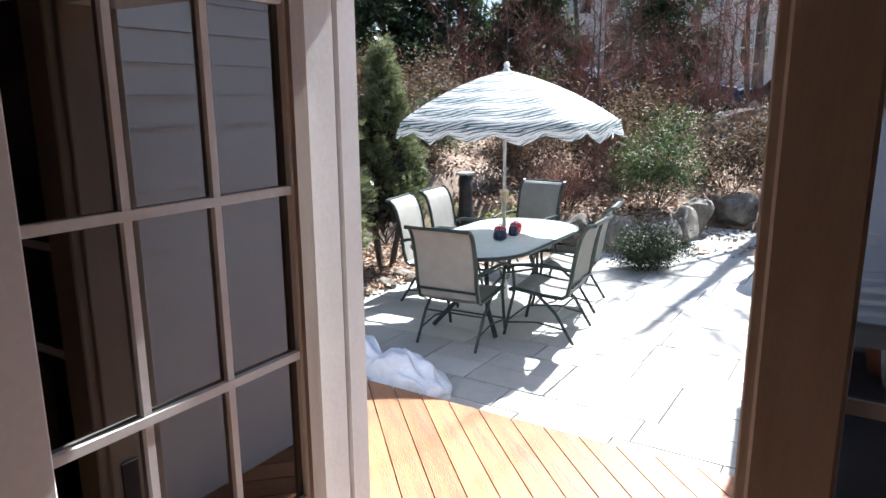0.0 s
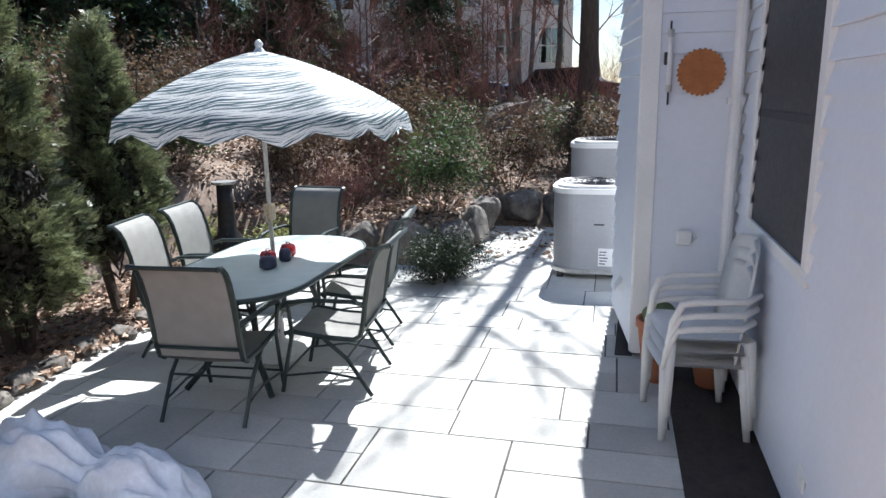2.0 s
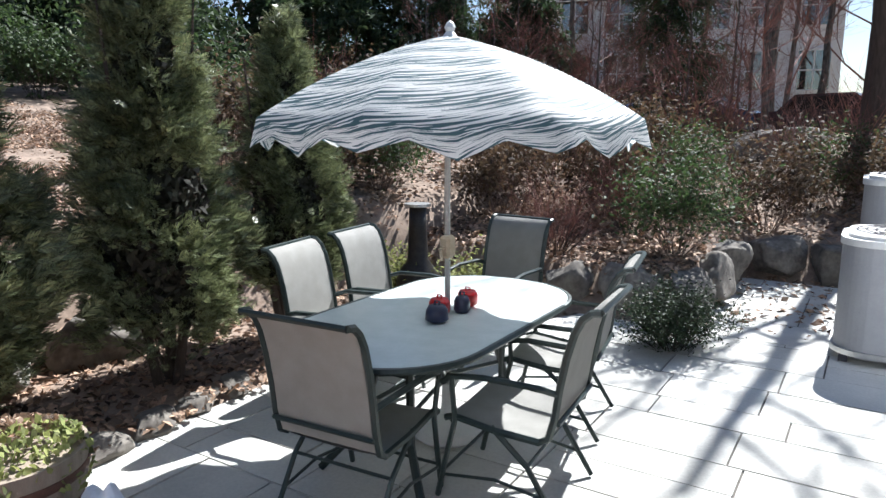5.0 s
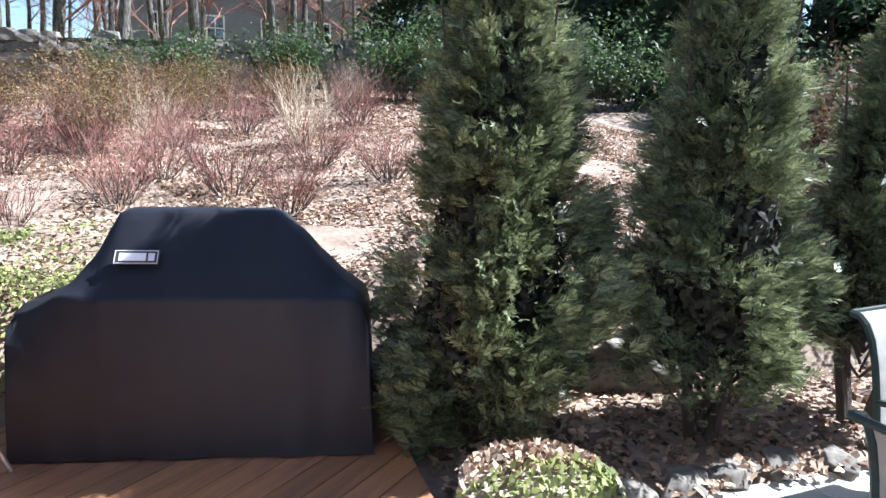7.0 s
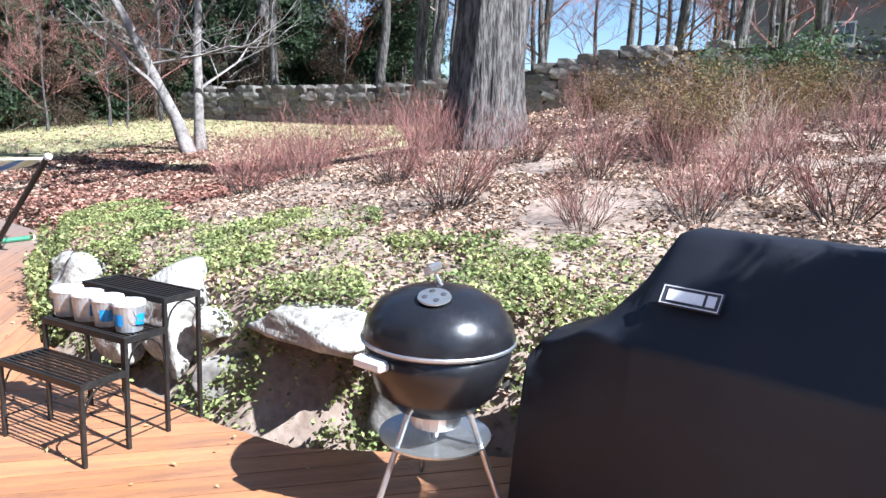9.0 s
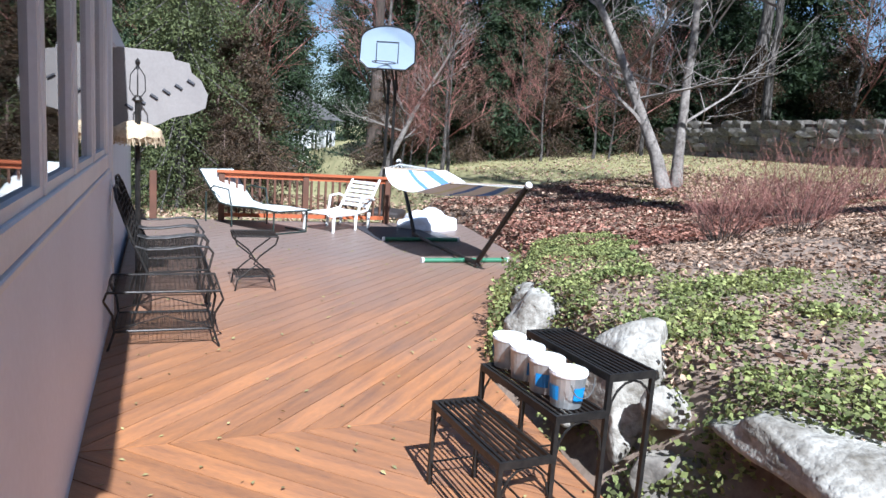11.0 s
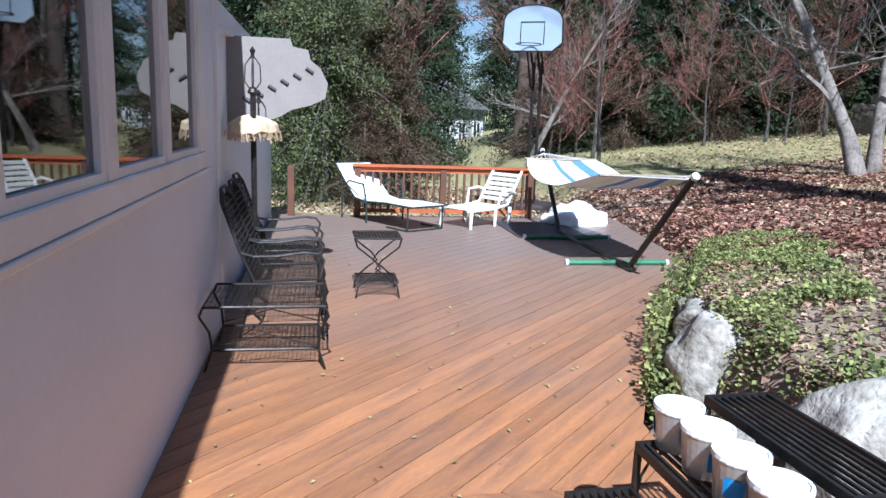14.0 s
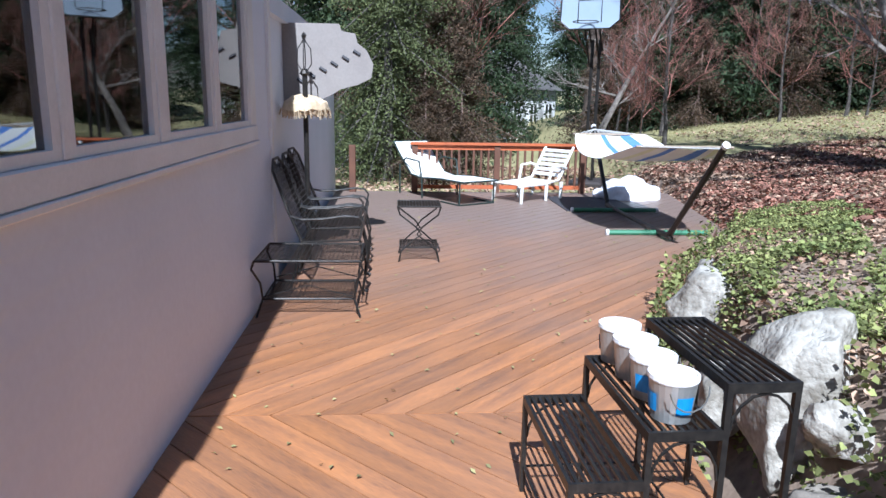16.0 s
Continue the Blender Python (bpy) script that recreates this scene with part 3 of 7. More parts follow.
TC = (0.08, 9.6)
table = empty("dining_table", "oval frosted glass patio table with a dark green frame", "table", at=(*TC, PATIO))
bm = B()
prism(bm, ring_pts(0.50, 0.93, 0.46), 0.708, 0.718)
part("tabletop", bm, "tableglass", table)
bm = B()
pts = [(x, y, 0.705) for x, y in ring_pts(0.508, 0.938, 0.465)]
tube(bm, pts + pts[:1], 0.017, caps=False)
part("rim", bm, "green", table, "dark green metal rim")
for sx in (-1, 1):
    for sy in (-1, 1):
        bm = B()
        tube(bm, [(sx * 0.10, sy * 0.42, 0.69), (sx * 0.11, sy * 0.43, 0.45), (sx * 0.16, sy * 0.50, 0.2), (sx * 0.30, sy * 0.62, 0.015)], 0.021)
        part("leg", bm, "green", table)
bm = B()
for sy in (-1, 1):
    tube(bm, [(-0.10, sy * 0.42, 0.5), (0.10, sy * 0.42, 0.5)], 0.012)
    tube(bm, [(-0.4, sy * 0.42, 0.69), (0.4, sy * 0.42, 0.69)], 0.014)
for sx in (-1, 1):
    tube(bm, [(sx * 0.13, -0.45, 0.33), (sx * 0.06, 0, 0.38), (sx * 0.13, 0.45, 0.33)], 0.012)
part("brace", bm, "green", table)

umb = empty("patio_umbrella", "white and grey-green wave-striped umbrella through the glass table", "umbrella", at=(0.10, 9.66, PATIO))
bm = B()
tube(bm, [(0.0, 0.0, 0.05), (-0.01, 0.0, 1.3), (-0.01, 0, 2.12)], 0.016, n=10)
part("pole", bm, "alu", umb)
bm = B()
lathe(bm, [(0.001, 2.205), (0.02, 2.19), (0.028, 2.17), (0.02, 2.15), (0.035, 2.13), (0.04, 2.12)], n=12)
part("finial", bm, "plastic", umb)
bm = B()
box(bm, (-0.035, -0.05, 1.0), (0.03, 0.03, 1.12), bevel=0.015)
tube(bm, [(0.0, -0.05, 1.06), (0.0, -0.09, 1.06), (0.02, -0.10, 1.0)], 0.008)
part("crank_box", bm, "straw", umb, "yellowed plastic crank box")
bm = B()
lathe(bm, [(0.17, 0), (0.19, 0.02), (0.18, 0.06), (0.10, 0.10), (0.04, 0.13), (0.03, 0.3)], n=24)
part("base", bm, "plastic", umb, "round white umbrella base")


def wave_cloth():
    m = bpy.data.materials.new("wave_striped_canvas")
    m.use_nodes = True
    nt = m.node_tree
    n, l = nt.nodes, nt.links
    bs = n["Principled BSDF"]
    uv = n.new("ShaderNodeUVMap")
    sep = n.new("ShaderNodeSeparateXYZ")
    l.new(uv.outputs[0], sep.inputs[0])

    def mth(op, a, b=None, c=None):
        q = n.new("ShaderNodeMath")
        q.operation = op
        for i, v in enumerate((a, b, c)):
            if v is None:
                continue
            if isinstance(v, (int, float)):
                q.inputs[i].default_value = v
            else:
                l.new(v, q.inputs[i])
        return q.outputs[0]
    ns = n.new("ShaderNodeTexNoise")
    ns.inputs["Scale"].default_value = 9
    l.new(uv.outputs[0], ns.inputs[0])
    wav = mth("MULTIPLY", mth("SINE", mth("MULTIPLY", sep.outputs[0], 34.0)), 0.040)
    v = mth("ADD", sep.outputs[1], wav)
    v = mth("MULTIPLY_ADD", ns.outputs[0], 0.03, v)
    band = mth("FRACT", mth("MULTIPLY", v, 6.0))
    stripe = mth("LESS_THAN", band, 0.38)
    thin = mth("LESS_THAN", mth("ABSOLUTE", mth("SUBTRACT", band, 0.60)), 0.035)
    st = mth("MAXIMUM", stripe, thin)
    mix = n.new("ShaderNodeMix")
    mix.data_type = "RGBA"
    mix.inputs[6].default_value, mix.inputs[7].default_value = (0.86, 0.86, 0.84, 1), (0.075, 0.14, 0.16, 1)
    l.new(st, mix.inputs[0])
    l.new(mix.outputs[2], bs.inputs["Base Color"])
    bs.inputs["Roughness"].default_value = 0.6
    tr = n.new("ShaderNodeBsdfTranslucent")
    l.new(mix.outputs[2], tr.inputs[0])
    mx = n.new("ShaderNodeMixShader")
    mx.inputs[0].default_value = 0.44
    l.new(bs.outputs[0], mx.inputs[1])
    l.new(tr.outputs[0], mx.inputs[2])
    l.new(mx.outputs[0], n["Material Output"].inputs[0])
    return m


M["wave"] = wave_cloth()
# canopy: eight gores that sag between the ribs, with a scalloped valance
R, ZR, ZT = 0.965, 1.72, 2.135
NG, NS, NR = 8, 8, 12
verts, faces, uvs = [], [], []
cols = NG * NS
for i in range(NR + 1):
    f = i / NR
    for k in range(cols):
        a = 2 * math.pi * k / cols + radians(11)
        u = (k % NS) / NS
        sag = 1 - 0.075 * math.sin(math.pi * u) * f
        r = R * f * sag
        z = ZT - (ZT - ZR) * (0.55 * f + 0.45 * f ** 2.2) - 0.03 * math.sin(math.pi * u) * f ** 2
        verts.append((r * math.cos(a), r * math.sin(a), z))
for i in range(1, 4):
    for k in range(cols):
        a = 2 * math.pi * k / cols + radians(11)
        u = (k % NS) / NS
        sag = 1 - 0.075 * math.sin(math.pi * u)
        r = R * sag + 0.012 * i + 0.012 * math.sin(u * 6.28 * 2) * i / 3
        z = ZR - 0.03 * math.sin(math.pi * u) - (0.05 + 0.018 * math.cos(u * 6.28 * 2)) * i / 1.5
        verts.append((r * math.cos(a), r * math.sin(a), z))
rows = NR + 4
for i in range(rows - 1):
    for k in range(cols):
        faces.append((i * cols + k, i * cols + (k + 1) % cols, (i + 1) * cols + (k + 1) % cols, (i + 1) * cols + k))
me = mesh_of("canopy", verts, faces, "wave")
uvl = me.uv_layers.new(name="UVMap")
for p in me.polygons:
    i, k = divmod(p.index, cols)
    for li, (di, dk) in zip(p.loop_indices, ((0, 0), (0, 1), (1, 1), (1, 0))):
        f = min((i + di) / NR, 1) + max(0, i + di - NR) * 0.05
        uvl.data[li].uv = (((k + dk) / NS) * 0.9 * max(f, 0.15), f)
me.shade_smooth()
c = new("canopy", me)
c.parent = umb
for g in range(8):
    a = 2 * math.pi * g / NG + radians(11)
    bm = B()
    tube(bm, [(0.03 * math.cos(a), 0.03 * math.sin(a), 2.085), (R * .5 * math.cos(a), R * .5 * math.sin(a), 1.95), (R * 0.98 * math.cos(a), R * 0.98 * math.sin(a), 1.715)], 0.006, n=5)
    rib = part("rib", bm, "alu", umb)
    bm = B()
    tube(bm, [(0.03 * math.cos(a), 0.03 * math.sin(a), 1.74), (R * .55 * math.cos(a), R * .55 * math.sin(a), 1.91)], 0.005, n=5)
    part("strut", bm, "alu", rib)

# candle pots on the table
for x, y, key, r in ((.125, 9.53, "red", 0.055), (.16, 9.76, "red", 0.055), (.18, 9.42, "navy", 0.06), (.19, 9.65, "navy", 0.045)):
    red = key == "red"
    z = 0.055 if red else 0.0
    bm = B()
    lathe(bm, [(0.035, 0), (r, 0.015), (r * 0.95, 0.06), (r * 0.7, 0.085), (0.012, 0.088)] if not red else [(0.03, 0), (r, 0.02), (r, 0.07), (r * 0.8, 0.09), (0.02, 0.092)], n=16)
    e = empty("candle_pot", "small red glass candle pot on the table" if red else "small navy blue pot on the table", "pot", "pots on the table", at=(x, y, PATIO + 0.719 + 0.0))
    part("body", bm, key, e, smooth=True)
    bm = B()
    tube(bm, [(0.012, 0, 0.085), (0.014, 0, 0.108), (-0.012, 0, 0.108), (-0.012, 0, 0.085)], 0.005, n=5)
    part("knob", bm, key, e)


def sling_chair(at, rz, label):
    e = empty("patio_chair", label, "chair", "chairs round the patio table", at=(at[0], at[1], PATIO), rz=rz)
    w = 0.255
    back = [(-0.24, 0.40), (-0.265, 0.50), (-0.28, 0.62), (-0.305, 0.76), (-0.335, 0.87), (-0.365, 0.93), (-0.40, 0.962), (-0.44, 0.968)]
    seat = [(0.24, 0.40), (0.20, 0.415), (0.0, 0.385), (-0.20, 0.375), (-0.24, 0.40)]
    for s in (-1, 1):
        bm = B()
        tube(bm, [(s * w, y, z) for y, z in seat + back[1:]], 0.017)
        part("side_rail", bm, "green", e)
        bm = B()
        tube(bm, [(s * w, -0.28, 0.60), (s * (w + 0.03), -0.2, 0.625), (s * (w + 0.035), 0.05, 0.63), (s * (w + 0.03), 0.2, 0.61), (s * (w + 0.02), 0.25, 0.57)], 0.015)
        part("armrest", bm, "green", e)
        bm = B()
        tube(bm, [(s * (w + 0.03), 0.2, 0.61), (s * (w + 0.01), 0.19, 0.40), (s * w, 0.24, 0.2), (s * w, 0.28, 0.012)], 0.013)
        part("front_leg", bm, "green", e)
        bm = B()
        tube(bm, [(s * w, 0.02, 0.40), (s * w, -0.15, 0.25), (s * w, -0.30, 0.012)], 0.013)
        part("back_leg", bm, "green", e)
        bm = B()
        tube(bm, [(s * w, 0.262, 0.12), (s * w, 0.0, 0.155), (s * w, -0.235, 0.12)], 0.008)
        part("foot_brace", bm, "green", e)
    bm = B()
    tube(bm, [(-w, back[-1][0], back[-1][1]), (w, back[-1][0], back[-1][1])], 0.014)
    part("top_rail", bm, "green", e)
    for y, z, r in ((-0.28, 0.47, 0.011), (0.21, 0.39, 0.011), (0.26, 0.13, 0.008), (-0.15, 0.25, 0.008)):
        bm = B()
        tube(bm, [(-w, y, z), (w, y, z)], r)
        part("stretcher", bm, "green", e)
    for name, line in (("backrest", back), ("seat", seat)):
        bm = B()
        g = []
        for off in (0.004, -0.004):
            row = []
            for j, (y, z) in enumerate(line):
                row.append([bm.verts.new((x, y + (off if name == "backrest" else 0), z + (off if name == "seat" else 0) - (0.012 * (1 - (x / w) ** 2) if name == "seat" else 0))) for x in (-w, -w / 2, 0, w / 2, w)])
            g.append(row)
        for row in g:
            for a, b in zip(row, row[1:]):
                for k in range(4):
                    bm.faces.new((a[k], a[k + 1], b[k + 1], b[k]))
        part(name, bm, "sling", e, "taupe mesh sling " + name, smooth=True)
    return e


lab = "taupe mesh sling chair, dark green frame, "
base = sling_chair((0.14, 8.86), 4, lab + "at the table end")
for x, y, rz, t in ((-0.40, 11.12, 176, "at the other end"), (-0.62, 9.72, -80, "pulled up close"), (-0.68, 10.36, -84, "pulled up close"),
                    (0.66, 9.36, 95, "pushed half under the table"), (0.50, 10.20, 100, "pushed half under the table")):
    cpy = copy_thing(base, pose(x, y, PATIO, 0, 0, rz))
    cpy["label"] = lab + t


# ---- house side things ----
def plastic_chair():
    e = empty("garden_chair", "white moulded plastic garden chair stacked with others by the wall", "chair", "stacked white garden chairs", at=(2.88, 9.22, PATIO), rz=99)
    w = 0.25
    bm = B()
    g = [[bm.verts.new((x, y, z + 0.012 * (x / w) ** 2)) for x in (-w, -w * .5, 0, w * .5, w)] for y, z in ((0.25, 0.40), (0.22, 0.425), (0, 0.415), (-0.19, 0.41))]
    g2 = [[bm.verts.new((v.co.x, v.co.y, v.co.z - 0.012)) for v in r] for r in g]
    for gg in (g, g2):
        for a, b in zip(gg, gg[1:]):
            for k in range(4):
                bm.faces.new((a[k], a[k + 1], b[k + 1], b[k]))
    part("seat", bm, "plastic", e, smooth=True)
    bm = B()
    g = []
    for y, z, ww in ((-0.17, 0.40, 0.21), (-0.185, 0.55, 0.225), (-0.205, 0.72, 0.225), (-0.23, 0.86, 0.19), (-0.24, 0.92, 0.10)):
        g.append([bm.verts.new((ww * u, y + 0.05 * u * u, z)) for u in (-1, -.6, -.2, .2, .6, 1)])
    for a, b in zip(g, g[1:]):
        for k in range(5):
            bm.faces.new((a[k], a[k + 1], b[k + 1], b[k]))
    r = bmesh.ops.extrude_face_region(bm, geom=bm.faces[:])
    for v in r["geom"]:
        if isinstance(v, bmesh.types.BMVert):
            v.co.y -= 0.012
    part("backrest", bm, "plastic", e, smooth=True)
    for s in (-1, 1):
        bm = B()
        pts = [(s * 0.22, -0.205, 0.66), (s * 0.275, -0.12, 0.64), (s * 0.27, 0.12, 0.635), (s * 0.262, 0.19, 0.62), (s * 0.245, 0.228, 0.52), (s * 0.235, 0.238, 0.40)]
        tube(bm, pts, 0.020, n=6)
        part("armrest", bm, "plastic", e, smooth=True)
        for y0, y1, nm in ((0.23, 0.235, "front_leg"), (-0.17, -0.21, "back_leg")):
            bm = B()
            a = [(s * 0.225, y0, 0.41), (s * 0.235, (y0 + y1) / 2, 0.2), (s * 0.242, y1, 0.0)]
            tube(bm, a, 0.034, n=6, r2=0.02)
            part(nm, bm, "plastic", e, smooth=True)
    return e


pc = plastic_chair()
for k in (1, 2):
    copy_thing(pc, pose(2.88 + 0.010 * k, 9.22, PATIO + 0.072 * k, 0, 0, 99))

e = empty("flower_pot", "terracotta pot with a mossy green ball plant by the corner", "plant pot", at=(2.71, 9.78, PATIO))
bm = B()
lathe(bm, [(0.085, 0), (0.13, 0.30), (0.135, 0.36), (0.15, 0.36), (0.15, 0.41), (0.13, 0.41), (0.12, 0.37)], n=20)
part("pot", bm, "terra", e, smooth=True)
bm = B()
r = bmesh.ops.create_icosphere(bm, subdivisions=3, radius=0.11)
for v in r["verts"]:
    v.co *= 1 + 0.12 * noise.noise(v.co * 14)
    v.co.z = v.co.z * 0.85 + 0.43
part("plant", bm, "cactus", e, smooth=True)
e = empty("flower_pot", "small orange pot behind the stacked chairs", "plant pot", at=(3.03, 9.75, PATIO))
bm = B()
lathe(bm, [(0.09, 0), (0.13, 0.22), (0.145, 0.23), (0.145, 0.27), (0.12, 0.27)], n=20)
part("pot", bm, "terra", e, smooth=True)

e = empty("thermometer", "long glass tube thermometer on a dark bracket on the siding", "thermometer", at=(2.71, 10.165, 1.68))
bm = B()
tube(bm, [(0, -0.03, 0.04), (0, -0.03, 0.36)], 0.016, n=10)
part("tube", bm, "label", e, "white graduated tube")
for z in (0.02, 0.36):
    bm = B()
    tube(bm, [(0, -0.03, z), (0, -0.03, z + 0.045)], 0.020, n=10)
    part("cap", bm, "chrome", e)
bm = B()
box(bm, (-0.006, -0.012, -0.06), (0.006, 0.0, 0.46))
box(bm, (-0.035, -0.014, 0.19), (0.01, -0.004, 0.27), bevel=0.004)
part("bracket", bm, "ink", e)
bm = B()
n = 56
ring = []
for k in range(n):
    rr = 0.138 + (0.013 if k % 2 else 0)
    ring.append((rr * math.cos(2 * math.pi * k / n), rr * math.sin(2 * math.pi * k / n)))
prism(bm, ring, 0, 0.012)
bmesh.ops.transform(bm, matrix=pose(2.905, 10.163, 1.82, 90, 0, 0), verts=bm.verts)
thing("sun_disc", bm, "copper", "round saw-toothed copper plaque hung on the siding", "wall ornament")
e = empty("vent_hood", "small white plastic vent hood low on the wall", "vent", at=(2.86, 10.16, 0.75))
bm = B()
box(bm, (-0.05, -0.04, -0.05), (0.05, 0.0, 0.05), bevel=0.012)
tube(bm, [(0.05, -0.03, 0.04), (0.075, -0.05, 0.0), (0.04, -0.05, -0.05)], 0.008)
part("hood", bm, "trim", e)
e = empty("wall_vent", "white sloping metal vent flap on the bay wall", "vent", at=(2.555, 10.75, 0.28))
bm = B()
vs = [bm.verts.new(p) for p in ((0, -0.1, 0.12), (0, 0.1, 0.12), (0, -0.1, -0.08), (0, 0.1, -0.08), (-0.13, -0.12, -0.06), (-0.13, 0.12, -0.06))]
for f in ((0, 1, 5, 4), (0, 4, 2), (1, 3, 5), (2, 4, 5, 3), (0, 2, 3, 1)):
    bm.faces.new([vs[i] for i in f])
part("flap", bm, "trim", e)
bm = B()
box(bm, (3.17, 8.15, 0.10), (3.187, 8.24, 0.22), bevel=0.008)
thing("outlet_cover", bm, "trim", "white weatherproof outlet cover low on the clapboards", "outlet")


def ac_unit(at, s, label):
    e = empty("condenser", label, "air conditioner", "condensers behind the bay", at=at)
    w = 0.44 * s
    h = 0.92 * s
    bm = B()
    prism(bm, ring_pts(w, w, 0.24), 0.10, h)
    part("casing", bm, "acgrey", e)
    bm = B()
    prism(bm, ring_pts(w + 0.015, w + 0.015, 0.25), h, h + 0.05)
    prism(bm, ring_pts(w - 0.03, w - 0.03, 0.22), h + 0.05, h + 0.075)
    part("lid", bm, "plastic", e, "light grey rounded lid")
    bm = B()
    for k in range(5):
        r = w * (0.25 + 0.14 * k)
        pts = [(r * math.cos(a), r * math.sin(a), h + 0.085) for a in np.linspace(0, 2 * math.pi, 25)]
        tube(bm, pts, 0.005, n=4, caps=False)
    for k in range(8):
        a = k * math.pi / 4
        tube(bm, [(0, 0, h + 0.085), (w * .85 * math.cos(a), w * .85 * math.sin(a), h + 0.085)], 0.004, n=4)
    part("fan_grille", bm, "ink", e)
    bm = B()
    prism(bm, ring_pts(w + 0.02, w + 0.02, 0.25), 0.06, 0.10)
    part("plinth", bm, "chrome", e)
    bm = B()
    for sx in (-1, 1):
        for sy in (-1, 1):
            box(bm, (sx * w * .8 - .03, sy * w * .8 - .03, 0), (sx * w * .8 + .03, sy * w * .8 + .03, 0.06))
    part("feet", bm, "ink", e)
    bm = B()
    box(bm, (0.05, -w - 0.004, 0.14), (0.19, -w - 0.001, 0.32))
    part("label_plate", bm, "label", e)
    bm = B()
    for k in range(5):
        box(bm, (0.06, -w - 0.007, 0.16 + k * 0.03), (0.12 + 0.012 * (k % 3), -w - 0.005, 0.17 + k * 0.03))
    box(bm, (0.0, -w - 0.006, 0.55), (0.10, -w - 0.001, 0.565))
    part("print", bm, "ink", e)
    return e


ac_unit((2.22, 12.6, PATIO), .93, "light grey air conditioning condenser standing on the patio")
ac_unit((2.35, 14.1, 0.1), 1.05, "second grey condenser standing behind the first")


# ---- kettle grill, covered grill ----
e = empty("kettle_grill", "black enamelled kettle charcoal grill on a tripod with an ash pan", "grill", at=(-2.0, 5.42, 0))
bm = B()
lathe(bm, [(0.06, 0.42), (0.16, 0.455), (0.235, 0.53), (0.278, 0.64), (0.285, 0.72)], n=40)
part("bowl", bm, "black", e, smooth=True)
bm = B()
lathe(bm, [(0.292, 0.722), (0.294, 0.735), (0.278, 0.80), (0.225, 0.87), (0.14, 0.91), (0.05, 0.925), (0.01, 0.926)], n=40)
part("lid", bm, "black", e, smooth=True)
bm = B()
lathe(bm, [(0.290, 0.715), (0.299, 0.722), (0.299, 0.730), (0.292, 0.736)], n=40)
part("rim_band", bm, "chrome", e)
bm = B()
lathe(bm, [(0.062, 0.0), (0.060, 0.006), (0.01, 0.009)], n=24)
bmesh.ops.transform(bm, matrix=pose(0.13, 0.05, 0.912, 0, 16, 20), verts=bm.verts)
v = part("vent", bm, "chrome", e)
for k in range(4):
    bm = B()
    a = k * math.pi / 2 + 0.4
    lathe(bm, [(0.011, 0.0), (0.011, 0.002)], at=(0.034 * math.cos(a), 0.034 * math.sin(a), 0.0085), n=10)
    bmesh.ops.transform(bm, matrix=pose(0.13, 0.05, 0.912, 0, 16, 20), verts=bm.verts)
    part("vent_hole", bm, "ink", v)
bm = B()
tube(bm, [(-0.01, 0.0, 0.92), (-0.01, -0.03, 0.96)], 0.007)
tube(bm, [(-0.06, -0.05, 0.985), (0.05, -0.03, 0.985)], 0.018, n=8)
part("lid_handle", bm, "chrome", e, "steel lid handle")
bm = B()
box(bm, (0.27, -0.14, 0.655), (0.325, -0.0, 0.695), bevel=0.01)
bmesh.ops.transform(bm, matrix=pose(0, 0, 0, 0, 0, -8), verts=bm.verts)
part("side_handle", bm, "plastic", e, "white side handle")
for a in (-20, 100, 220):
    bm = B()
    c_, s_ = math.cos(radians(a)), math.sin(radians(a))
    tube(bm, [(0.13 * c_, 0.13 * s_, 0.46), (0.31 * c_, 0.31 * s_, 0.01)], 0.012, n=8)
    part("leg", bm, "chrome", e)
bm = B()
lathe(bm, [(0.10, 0.29), (0.16, 0.30), (0.215, 0.325), (0.22, 0.335), (0.15, 0.315), (0.02, 0.31)], n=30)
part("ash_pan", bm, "chrome", e)
bm = B()
lathe(bm, [(0.015, 0.31), (0.02, 0.36), (0.10, 0.38), (0.10, 0.43), (0.02, 0.44)], n=20)
part("damper", bm, "chrome", e)

# covered gas grill: loft of cross-sections along its length, with wrinkles
e = empty("covered_grill", "gas grill under a fitted black vinyl cover with a white label", "covered grill", at=(-2.03, 6.55, 0), rz=-11)
prof = []
N = 40
secs = [(-0.86, 0.66, 0.30), (-0.845, 0.725, 0.34), (-0.78, 0.75, 0.36), (-0.62, 0.84, 0.39), (-0.50, 1.00, 0.41), (-0.44, 1.13, 0.42), (-0.42, 1.165, 0.42), (-0.38, 1.18, 0.42), (0, 1.185, 0.42),
        (0.34, 1.18, 0.42), (0.375, 1.165, 0.42), (0.40, 1.14, 0.42), (0.56, 0.98, 0.40), (0.74, 0.82, 0.37), (0.80, 0.76, 0.35), (0.82, 0.69, 0.30)]
bm = B()
rings = []
dense = []
for (y0, h0, w0), (y1, h1, w1) in zip(secs, secs[1:]):
    steps = max(2, int((y1 - y0) / .03))
    for q in range(steps):
        u = q / steps
        dense.append((y0 + (y1 - y0) * u, h0 + (h1 - h0) * u, w0 + (w1 - w0) * u))
dense.append(secs[-1])
